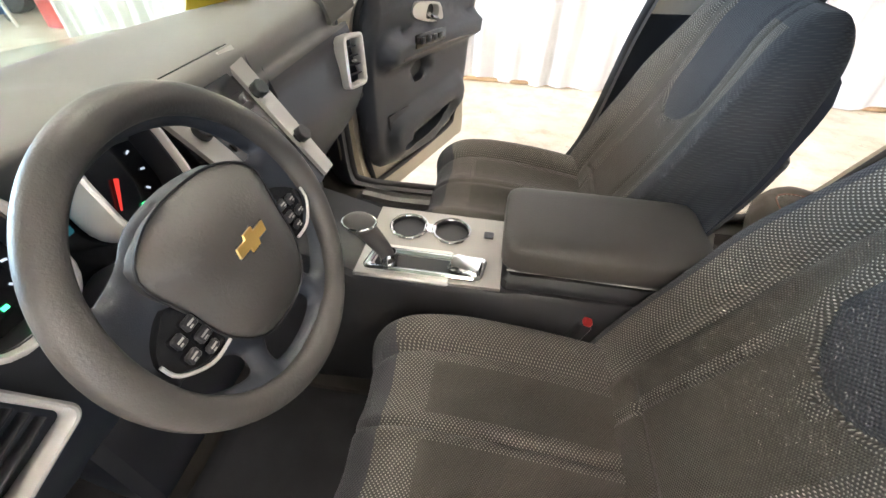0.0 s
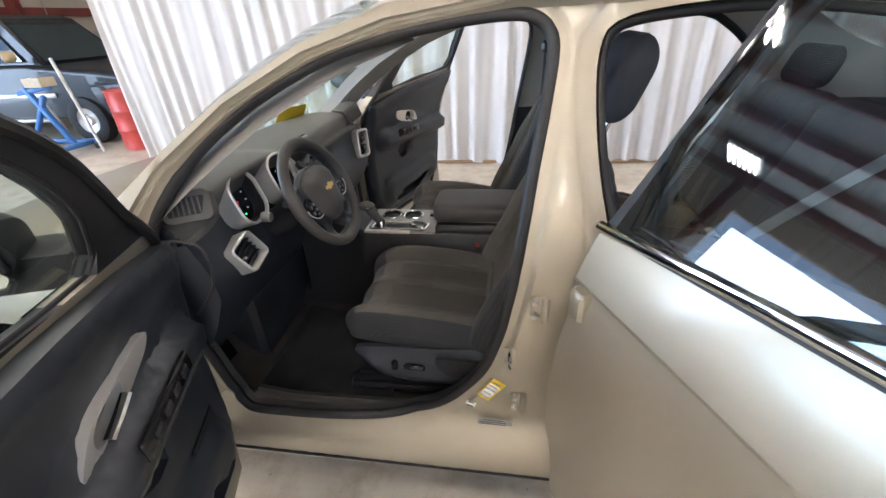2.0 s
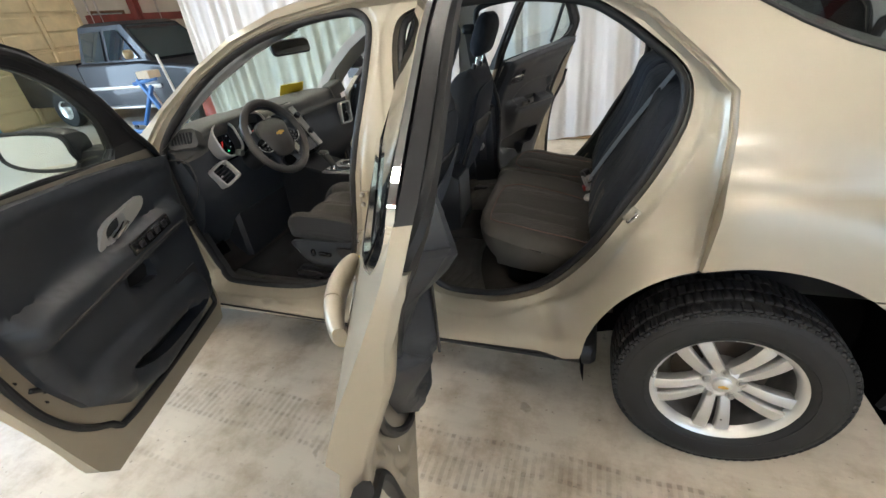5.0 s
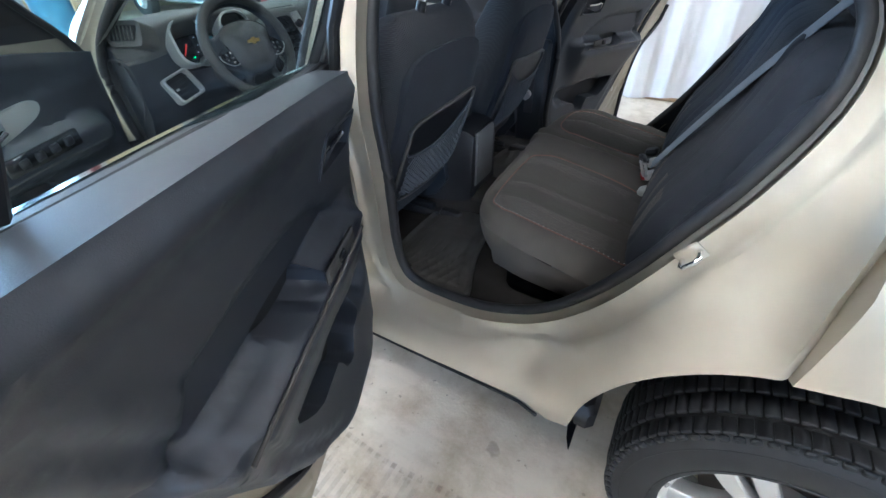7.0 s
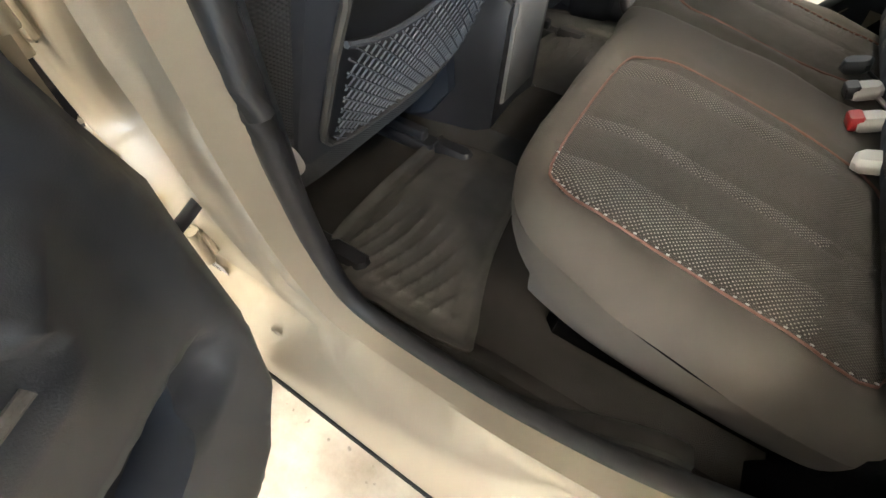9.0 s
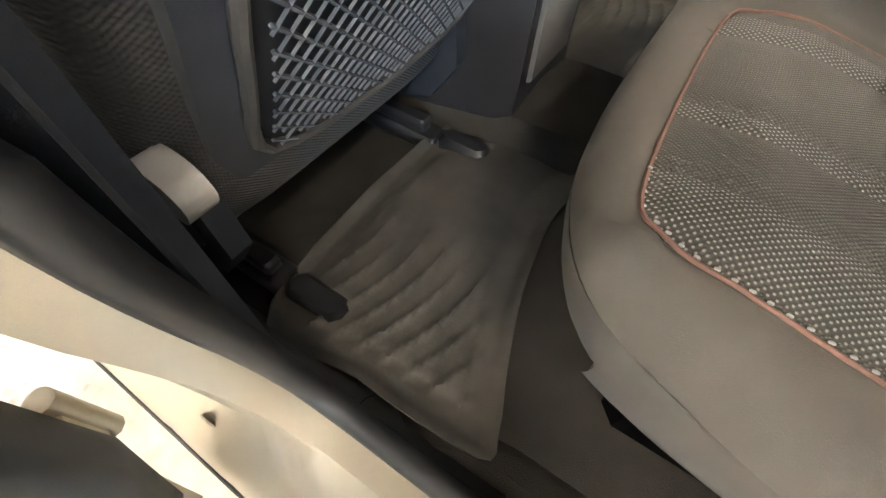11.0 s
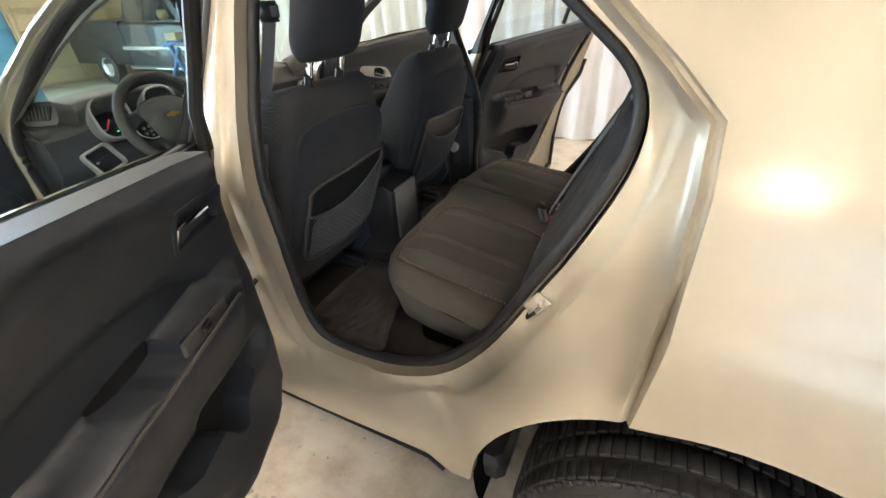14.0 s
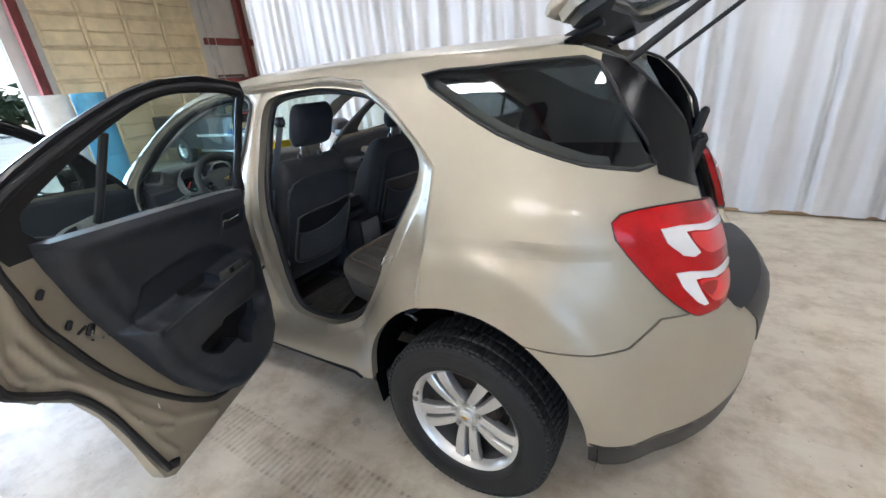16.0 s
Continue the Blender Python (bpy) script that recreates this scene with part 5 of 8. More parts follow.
    arch = [(1.108, 1.03), (1.090, 0.945), (1.040, 0.892), (0.985, 0.846), (0.950, 0.815), (0.903, 0.735), (0.860, 0.613), (0.822, 0.449), (0.798, 0.345)]
    d.tube("arch_seal", curve(arch, 3, False), 0.052, 0.0185, RUBBER, False, "broad black rubber seal along the wheel arch", flat=0.75)
    d.box("seal_end", 0.775, 0.345, 0.056, (0.050, 0.034, 0.014), RUBBER, 30, 0.006)
    d.box("paper_tag", 0.727, 0.565, 0.058, (0.005, 0.034, 0.002), PAPER, 4, 0.0006, "small white paper tag")
    outer_handle(d, 0.80, 1.128)
    for z in (0.60, 1.02):
        b = B().box(d.pt(0.02, 0.055, z), (0.05, 0.05, 0.075), bevel=0.008).tube([d.pt(0.02 - 0.03, 0.06, z - 0.045), d.pt(0.02 - 0.03, 0.06, z + 0.045)], 0.012, 10)
        part("door_hinge", b, PAINT_IN, d.root, "painted steel door hinge")
    strap = part("check_strap", B().tube([d.pt(-0.067, 0.106, 0.787), d.pt(-0.03, 0.086, 0.765), d.pt(0.05, 0.055, 0.735)], 0.011, 8, flat=0.45), PLASTIC, d.root, "dark steel door check strap")
    part("strap_bracket", B().box(d.pt(-0.069, 0.110, 0.790), (0.022, 0.020, 0.040), bevel=0.005).tube([d.pt(-0.067, 0.104, 0.766), d.pt(-0.067, 0.104, 0.812)], 0.008, 10), PLASTIC, strap, "dark pivot bracket of the strap")
    return d


for sg in (-1, 1):
    front_door(sg)
    rear_door(sg)

# ---- seats ----
def pad(name, path, W, T, parent, label, top=None, insert=0.62, ex=(0.32, 0.62), round_=(0.16, 0.16), n=46, m=64, cloth=True, yc=0.0, wfn=None, slot=None, ground=None):
    """A stuffed pad along a path of (x, z); W half width, T thickness; top(y, v) adds relief on the sitting side; slot(y, v) tells where the woven cloth lies."""
    P = curve(path, 16, False)
    L = np.r_[0, np.cumsum([math.hypot(a[0] - b_[0], a[1] - b_[1]) for a, b_ in zip(P, P[1:])])]
    px, pz = [p[0] for p in P], [p[1] for p in P]
    tops = [0.5 * math.cos(a) + 0.5 * (1 - 2 * a / math.pi) for a in np.linspace(0, math.pi, n)]
    unders = [math.cos(a) for a in np.linspace(math.pi, 2 * math.pi, 18)][1:-1]
    ring_y = [(y, 1) for y in tops] + [(y, -1) for y in unders]
    nr = len(ring_y)
    b = B()
    rings, uvs, vs = [], [], []
    for k in range(m):
        v = k / (m - 1)
        v = v * v * (3 - 2 * v) * 0.35 + v * 0.65
        vs.append(v)
        s = v * L[-1]
        x, z = np.interp(s, L, px), np.interp(s, L, pz)
        x2, z2 = np.interp(min(L[-1], s + 0.01), L, px), np.interp(min(L[-1], s + 0.01), L, pz)
        x1, z1 = np.interp(max(0, s - 0.01), L, px), np.interp(max(0, s - 0.01), L, pz)
        l = math.hypot(x2 - x1, z2 - z1)
        tx, tz = (x2 - x1) / l, (z2 - z1) / l
        nx, nz = -tz, tx
        e = 1.0
        if v < round_[0]:
            e = math.sqrt(max(0.0, 1 - (1 - v / round_[0]) ** 2))
        if v > 1 - round_[1]:
            e = math.sqrt(max(0.0, 1 - (1 - (1 - v) / round_[1]) ** 2))
        e = max(e, 0.03)
        w = (wfn(v) if wfn else W) * (0.80 + 0.20 * e)
        t = (T(v) if callable(T) else T) * e / 2
        ring = []
        for yn, side in ring_y:
            sq = math.sqrt(max(0.0, 1 - min(1.0, abs(yn) ** (1 / ex[0])) ** 2))
            nn = side * t * sq ** ex[1]
            if side > 0 and top:
                nn += top(yn, v) * e * min(1, sq * 3)
            ring.append((x + nx * nn, yc + yn * w, z + nz * nn))
            uvs.append((yn * w, s + 0.35 * nn))
        rings.append(ring)
    o = len(b.v)
    b.rings(rings)
    for i, uv in enumerate(uvs):
        b.uv[o + i] = uv
    for fi, f in enumerate(b.f):
        if len(f) == 4:
            k, i = divmod(min(f) - o, nr)
            if i < n - 1:
                yn, v = (tops[i] + tops[i + 1]) / 2, (vs[k] + vs[min(m - 1, k + 1)]) / 2
                if cloth:
                    b.mi[fi] = int(slot(yn, v) if slot else abs(yn) < insert and 0.03 < v < 0.985)
    return part(name, b, [ground or PLAIN, CLOTH, INSERT], parent, label, angle=70)


def groove(x, c, w, d):
    return -d * math.exp(-((x - c) / w) ** 2)


NETGREY = varied("net_grey", (0.07, 0.075, 0.085), 0.8, spread=0.15)


def front_seat(sg, yc):
    root = new("front_seat")
    root.parent = CAR
    root["label"] = "front bucket seat in charcoal woven cloth"

    def ctop(y, v):
        bol = 0.044 * smooth01(0.55, 0.84, abs(y)) * (1 - smooth01(0.88, 1.0, abs(y)))
        g = groove(v, 0.90, 0.02, 0.008)
        for c in (-0.62, 0.02, 0.62):
            g += groove(y, c, 0.028, 0.011)
        return bol + g + 0.006 * math.cos(y * 9.8) - 0.008 * (1 - y * y)

    def spade(y, v):
        return abs(y) - (0.34 + 0.16 * (v - 0.55)) * max(0.0, min(1.0, (v - 0.58) / 0.09)) ** 0.4

    def btop(y, v):
        bol = 0.055 * smooth01(0.45, 0.9, abs(y)) * (1 - smooth01(0.93, 1.0, abs(y))) * (1 - 0.6 * smooth01(0.6, 0.95, v))
        g = groove(abs(y), 0.60, 0.03, 0.010) + groove(v, 0.22, 0.012, 0.008) * (1 - smooth01(0.5, 0.6, abs(y)))
        g += groove(abs(y), 0.34, 0.025, 0.007) * (1 - smooth01(0.52, 0.56, v))
        if v > 0.56:
            g += groove(spade(y, v), 0.0, 0.03, 0.008)
        return bol + g + 0.015 * math.exp(-((v - 0.25) / 0.2) ** 2)

    pad("cushion", [(0.962, 0.640), (1.05, 0.684), (1.25, 0.676), (1.50, 0.632)], 0.250, 0.110, root, "seat cushion with woven centre panel", ctop, yc=yc, round_=(0.2, 0.12), n=96, m=110, wfn=lambda v: 0.232 + 0.020 * smooth01(0.0, 0.35, v), slot=lambda y, v: (abs(y) < 0.90 and v > 0.13) and (1 if v < 0.24 or min(abs(abs(y) - 0.62), abs(y - 0.02)) < 0.10 or abs(y) > 0.62 else 2), ground=BOLSTER)
    wb = lambda v: 0.272 - 0.055 * smooth01(0.55, 1.0, v)
    pad("backrest", [(1.475, 0.56), (1.555, 0.76), (1.63, 0.96), (1.68, 1.12), (1.715, 1.262)], 0.262, lambda v: 0.19 - 0.05 * v, root, "reclined backrest", btop, wfn=wb, round_=(0.12, 0.14), yc=yc, slot=lambda y, v: (abs(y) < 0.84 and 0.03 < v < 0.94 and not (v > 0.58 and spade(y, v) < 0)) and (1 if abs(y) > 0.60 or (v > 0.54 and spade(y, v) < 0.09) or abs(abs(y) - 0.34) < 0.05 else 2), n=170, m=220, ground=BOLSTER)
    # stitched seams on the sitting side
    # head restraint on two posts
    pad("headrest", [(1.735, 1.325), (1.765, 1.40), (1.79, 1.47), (1.80, 1.53)], 0.125, 0.105, root, "padded headrest", None, cloth=False, round_=(0.3, 0.35), n=24, m=26, ex=(0.5, 0.7), yc=yc)
    for o in (-0.07, 0.07):
        b = B().tube([(1.715, yc + o, 1.22), (1.762, yc + o, 1.38)], 0.0065, 10)
        part("headrest_post", b, CHROME, root, "chrome headrest post")
        part("post_collar", B().tube([(1.714, yc + o, 1.245), (1.726, yc + o, 1.285)], 0.014, 12), PLASTIC, root)
    # back panel with map pocket and net
    off = lambda z: float(np.interp(z, [0.58, 0.72, 0.93, 1.09, 1.25], [1.575, 1.628, 1.712, 1.755, 1.785]))
    panel = curve([(-0.20, 0.66), (-0.225, 0.85), (-0.22, 1.02), (-0.185, 1.15), (0, 1.175), (0.185, 1.15), (0.22, 1.02), (0.225, 0.85), (0.20, 0.66), (0, 0.63)], 3)
    b = B().sheet(panel, lambda y, z: (off(z) + 0.004 + 0.012 * smooth01(0.0, 0.06, edge_dist((y, z), panel)), yc + y, z), (), 0.03, back=lambda y, z: (off(z) - 0.03, yc + y, z))
    part("back_panel", b, PLAIN, root, "cloth covered seat back panel")
    b = B()
    k = -sg
    pk = curve([(-0.17, 0.70), (-0.19, 0.80), (-0.185, 0.93), (-0.16, 0.975), (0.05, 0.985), (0.19, 0.995), (0.205, 0.95), (0.205, 0.80), (0.18, 0.69), (0, 0.67)], 4)
    b.tube([(off(z) + 0.022, yc + y * -sg, z) for y, z in pk], 0.007, 8, True)
    part("pocket_piping", b, LEATHER, root, "rolled edge round the map pocket")
    b = B().sheet(offset(pk, -0.004), lambda y, z: (off(z) + 0.018, yc + y * -sg, z), (), 0.05, back=lambda y, z: (off(z) + 0.012, yc + y * -sg, z))
    part("pocket_backing", b, PLASTIC, root, "black map pocket backing")
    b = B()
    edge_top = lambda y: 0.868 + 0.045 * ((y + 0.0) / 0.18) ** 2 + 0.03 * y / 0.18

    def netpt(y, z):
        return (off(z) + 0.026 + 0.012 * math.sin(math.pi * min(1, max(0, (z - 0.67) / 0.26))), yc + y * -sg, z)

    sp = 0.0155
    for dirn in (1, -1):
        for i in range(-34, 35):
            line = []
            for tq in np.linspace(-0.24, 0.24, 40):
                y, z = tq, 0.80 + dirn * tq * 0.8 + i * sp * 1.28
                if edge_dist((y, z), pk) > 0.006 and z < edge_top(y):
                    line.append(netpt(y, z))
                elif len(line) > 1:
                    break
                else:
                    line = []
            if len(line) > 2:
                b.tube(line, 0.0020, 4)
    ys = [y for y in np.linspace(-0.2, 0.2, 30) if edge_dist((y, edge_top(y)), pk) > 0.0]
    b.tube([netpt(y, edge_top(y)) for y in ys], 0.0045, 6)
    part("pocket_net", b, NETGREY, root, "elastic mesh net of the map pocket")
    # base with side cover, controls and rails
    b = B()
    cov = curve([(1.0, 0.640), (1.02, 0.60), (1.06, 0.545), (1.13, 0.515), (1.31, 0.505), (1.46, 0.52), (1.555, 0.56), (1.575, 0.63), (1.51, 0.668), (1.26, 0.655), (1.09, 0.652)], 3)
    yo = yc + sg * 0.258
    b.sheet(cov, lambda x, z: (x, yo + sg * (0.034 * smooth01(0.0, 0.045, edge_dist((x, z), cov)) - 0.010 * ridge(x, z, (1.12, 0.595), (1.44, 0.605), 0.06, 1.0)), z), (), 0.022, back=lambda x, z: (x, yo - sg * 0.02, z))
    part("side_cover", b, TRIM, root, "moulded plastic seat side cover")
    b = B().rings([[(x, yo + sg * (0.022 + dy), z) for x, z in curve([(1.275, 0.640), (1.30, 0.588), (1.33, 0.578), (1.43, 0.580), (1.46, 0.60), (1.455, 0.635), (1.36, 0.645)], 3)] for dy in (0.0, 0.012)])
    part("recliner_lever", b, PLASTIC, root, "seat recline lever")
    part("seat_switch", B().box((1.205, yo + sg * 0.032, 0.605), (0.070, 0.02, 0.018), Matrix.Rotation(radians(4), 3, "Y"), 0.006), GLOSS, root, "power seat switch")
    part("lumbar_switch", B().box((1.140, yo + sg * 0.032, 0.609), (0.020, 0.022, 0.036), bevel=0.006), GLOSS, root, "upright seat switch")
    for o in (-0.20, 0.20):
        b = B().box((1.27, yc + o, 0.425), (0.66, 0.05, 0.035), bevel=0.006).box((1.27, yc + o, 0.452), (0.60, 0.028, 0.032), bevel=0.004)
        part("seat_rail", b, PLASTIC, root, "dark steel seat rail")
        part("rail_end", B().box((1.655, yc + o, 0.432), (0.11, 0.045, 0.05), bevel=0.012), PLASTIC, root)
    part("seat_pan", B().box((1.25, yc, 0.50), (0.44, 0.42, 0.08), bevel=0.02), PLASTIC, root, "black seat pan")
    for s_ in (-1, 1):
        b = B().rings([[(x, yc + s_ * (0.225 + dy), z) for x, z in ((1.50, 0.48), (1.56, 0.50), (1.615, 0.58), (1.60, 0.72), (1.56, 0.72), (1.555, 0.60))] for dy in (0.0, 0.03)])
        part("recliner_cover", b, TRIM, root)
    b = B().rings([[(x, yc + sg * (0.250 + dy), z) for x, z in curve([(1.585, 0.700), (1.60, 0.735), (1.625, 0.752), (1.662, 0.748), (1.675, 0.725), (1.655, 0.700), (1.62, 0.715)], 3)] for dy in (0.0, 0.006, 0.024, 0.030)])
    part("belt_anchor", b, SILVER, root, "metal belt anchor cover")
    b = B().box((1.355, yc - sg * 0.275, 0.70), (0.028, 0.05, 0.11), Matrix.Rotation(radians(18), 3, "Y"), 0.006)
    bk = part("belt_buckle", b, PLASTIC, root, "black belt buckle")
    part("buckle_button", B().box((1.372, yc - sg * 0.275, 0.757), (0.018, 0.046, 0.014), Matrix.Rotation(radians(18), 3, "Y"), 0.003), REDPL, bk, "red buckle button")
    return root


front_seat(-1, -0.385)
front_seat(1, 0.385)

bench = new("rear_bench")
bench.parent = CAR
bench["label"] = "rear bench seat in charcoal woven cloth"


def bench_top(x):
    """Height of the sitting surface, falling towards the backrest."""
    return float(np.interp(x, [1.88, 1.95, 2.05, 2.2, 2.35, 2.47], [0.744, 0.748, 0.742, 0.712, 0.683, 0.668]))


def bench_cushion(sg, split, stripes, label):
    """One part of the rear cushion: sg tells the outer end, split the inner edge."""
    rim = [(1.886, split), (1.888, sg * 0.20), (1.897, sg * 0.35), (1.915, sg * 0.445), (1.955, sg * 0.520), (2.02, sg * 0.560), (2.12, sg * 0.584), (2.25, sg * 0.592), (2.37, sg * 0.586), (2.47, sg * 0.57), (2.47, split)]
    rim = curve(rim[:-1], 5, False) + [rim[-1]]
    y0, y1 = (0.050, 0.496) if sg < 0 else (0.20, 0.496)
    seam = curve([(1.957, sg * (y0 + 0.08)), (1.962, sg * (y1 - 0.07)), (1.995, sg * (y1 - 0.012)), (2.08, sg * y1), (2.30, sg * y1), (2.42, sg * (y1 - 0.02)), (2.42, sg * (y0 + 0.10)), (2.30, sg * (y0 + 0.01)), (2.06, sg * y0), (1.99, sg * (y0 + 0.02))], 5)
    R = 0.052

    def at(x, y):
        e = edge_dist((x, y), rim)
        q = edge_dist((x, y), seam)
        inner = abs(y - split) < 0.05
        k = 1 - min(1.0, max(e, 0) / (0.02 if inner else R))
        z = bench_top(x) - (0.02 if inner else R) * (1 - math.sqrt(max(0.0, 1 - k * k)))
        z += 0.010 * smooth01(0.0, 0.09, q) - 0.007 * math.exp(-(q / 0.007) ** 2) + 0.004 * math.sin(x * 23 + y * 9) * smooth01(0.0, 0.05, -q)
        for c, w in stripes:
            if q > 0:
                z -= 0.004 * math.exp(-((abs(y) - c - w) / 0.006) ** 2) + 0.004 * math.exp(-((abs(y) - c + w) / 0.006) ** 2)
        return (x, y, z)

    bars = [[(1.955, sg * (c + o)), (2.43, sg * (c + o)), (2.43, sg * (c + o + 0.0008)), (1.955, sg * (c + o + 0.0008))] for c, w in stripes for o in (-w, w)]
    b = B().sheet(rim, at, (), 0.017, lines=[seam] + bars)
    for i, f in enumerate(b.f):
        x, y = (sum(b.v[k][c] for k in f) / len(f) for c in (0, 1))
        if inside((x, y), seam):
            b.mi[i] = 2 if any(abs(abs(y) - c) < w for c, w in stripes) and x < 2.33 else 1
    wall = []
    for t in np.linspace(0, 1, 7):
        wall.append([(p[0] + 0.05 * t ** 2 * (p[0] < 2.0), p[1] - 0.035 * sg * t ** 2 * (abs(p[1]) > 0.4), bench_top(p[0]) - (0.02 if abs(p[1] - split) < 0.05 else R) - t * (0.155 - 0.05 * smooth01(1.9, 2.4, p[0]))) for p in dense(rim, 0.017)])
    b.rings(wall, True, False)
    ob = part("cushion", b, [BENCHCLOTH, INSERT, CLOTH], bench, label, angle=60)
    part("piping", B().tube([Vector(at(x, y)) + Vector((0, 0, 0.0025)) for x, y in dense(seam, 0.012)], 0.0022, 5, True), SEAMBROWN, ob, "reddish brown seam round the insert")
    nubs = B()
    near = dense([p for p in seam], 0.0075)
    for i, (x, y) in enumerate(near):
        if i % 2 and abs(y) > 0.40:
            nubs.box(Vector(at(x, y)) + Vector((0, -sg * 0.005, 0.003)), (0.0045, 0.0025, 0.002), bevel=0.0006)
    if nubs.f:
        tagged(part("stitching", nubs, STITCH, ob, "pale stitches beside the seam"), "pale stitches beside the seam", kind="stuff")
    return ob


SEAMBROWN = varied("seam_brown", (0.15, 0.075, 0.055), 0.8, spread=0.2)
bench_cushion(-1, 0.140, ((0.452, 0.036), (0.322, 0.013), (0.128, 0.030)), "wide rear cushion in brownish grey cloth, woven insert")
bench_cushion(1, 0.146, ((0.450, 0.03), (0.335, 0.012)), "narrow rear cushion in brownish grey cloth")


def strips(yy):
    return any(a < yy < c for a, c in ((-0.475, -0.39), (-0.335, -0.305), (-0.155, -0.10), (0.32, 0.35), (0.42, 0.48)))


def rtop(y0, y1, marks):
    def f(y, v):
        yy = (y0 + y1) / 2 + y * (y1 - y0) / 2
        g = 0.012 * (1 - y * y) + 0.018 * math.exp(-((v - 0.28) / 0.16) ** 2)
        for c in marks:
            g += groove(yy, c, 0.009, 0.005)
        return g
    return f


for y0, y1, marks in ((-0.590, 0.14, (-0.50, -0.39, -0.335, -0.305, -0.155, -0.05)), (0.146, 0.60, (0.20, 0.32, 0.35, 0.42, 0.48))):
    lay = lambda y, v, a=y0, c=y1: strips((a + c) / 2 + y * (c - a) / 2) and 0.04 < v < 0.30
    pad("backrest", [(2.44, 0.66), (2.50, 0.80), (2.60, 1.05), (2.665, 1.27)], (y1 - y0) / 2, 0.15, bench, "rear seat backrest", rtop(y0, y1, marks), yc=(y0 + y1) / 2, round_=(0.08, 0.12), ex=(0.22, 0.6), n=90, slot=lay)
for sg in (-1, 1):
    pad("side_bolster", [(2.47, 0.63), (2.51, 0.80), (2.60, 1.02), (2.67, 1.22)], 0.052, 0.15, bench, "plain dark outer bolster beside the backrest", None, cloth=False, round_=(0.10, 0.16), n=20, m=30, ex=(0.5, 0.7), yc=sg * 0.642)
    loop = [(2.395, sg * 0.645, 0.575), (2.43, sg * 0.652, 0.60), (2.475, sg * 0.652, 0.60), (2.50, sg * 0.645, 0.575)]
    part("latch_loop", B().tube(curve(loop, 4, False), 0.006, 8), STEEL, bench, "bright steel seat latch loop")
for y in (-0.36, 0.40):
    pad("headrest", [(2.66, 1.27), (2.69, 1.34), (2.71, 1.42)], 0.13, 0.09, bench, "low rear headrest", None, cloth=False, round_=(0.3, 0.35), n=24, m=20, ex=(0.5, 0.7), yc=y)
BUCKLE = varied("buckle_grey", (0.42, 0.40, 0.37), 0.5, spread=0.08)
for y, x, mt, btn in ((-0.095, 2.365, BUCKLE, None), (0.035, 2.36, BUCKLE, REDPL), (0.15, 2.352, BUCKLE, PLASTIC), (0.255, 2.335, PLASTIC, None)):
    turn = Matrix.Rotation(radians(-24), 3, "Y") @ Matrix.Rotation(radians(8 if btn else -10), 3, "Z")
    b = B().box((x + 0.012, y, 0.702), (0.048, 0.042, 0.026), turn, 0.007).tube([(x + 0.03, y, 0.700), (x + 0.08, y, 0.675)], 0.009, 8, flat=0.4)
    o = part("belt_buckle", b, mt, bench, "pale grey rear belt buckle" if mt is BUCKLE else "black rear belt buckle")
    if btn:
        part("buckle_button", B().box(Vector((x + 0.012, y, 0.702)) + turn @ Vector((-0.020, 0, 0.004)), (0.022, 0.038, 0.024), turn, 0.003), btn, o)
WEB = varied("belt_webbing", (0.20, 0.225, 0.25), 0.7, grain=900, bump=0.5)
b = B()
sides = []
for dx in (0.0, -0.0022):
    sides.append([[(2.372 + dx + 0.270 * t, -0.10 - 0.34 * t + (s - 0.5) * 0.046, 0.80 + 0.56 * t + 0.016 * math.sin(3 * t) + 0.010 * (s - 0.5)) for s in (0, 0.25, 0.5, 0.75, 1)] for t in np.linspace(0, 1, 24)])
    b.grid(sides[-1])
part("seat_belt", b, WEB, bench, "grey seat belt webbing across the backrest")
tn = Matrix.Rotation(radians(-28), 3, "Y") @ Matrix.Rotation(radians(-30), 3, "X")
tc = Vector((2.352, -0.118, 0.792))
tg = part("belt_tongue", B().tube([tc + tn @ Vector((0, 0.024 * spow(math.cos(q), 0.5), 0.026 * spow(math.sin(q), 0.5))) for q in np.linspace(0, 2 * math.pi, 24, endpoint=False)], 0.0055, 6, True), STEEL, bench, "bright steel belt tongue")
part("tongue_cover", B().box(tc + tn @ Vector((0.002, 0, 0.034)), (0.014, 0.056, 0.026), tn, 0.006), PLASTIC, tg, "dark grip of the belt tongue")
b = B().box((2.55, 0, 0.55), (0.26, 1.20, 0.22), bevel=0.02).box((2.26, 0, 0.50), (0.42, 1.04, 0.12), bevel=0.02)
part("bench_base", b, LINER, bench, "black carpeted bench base")

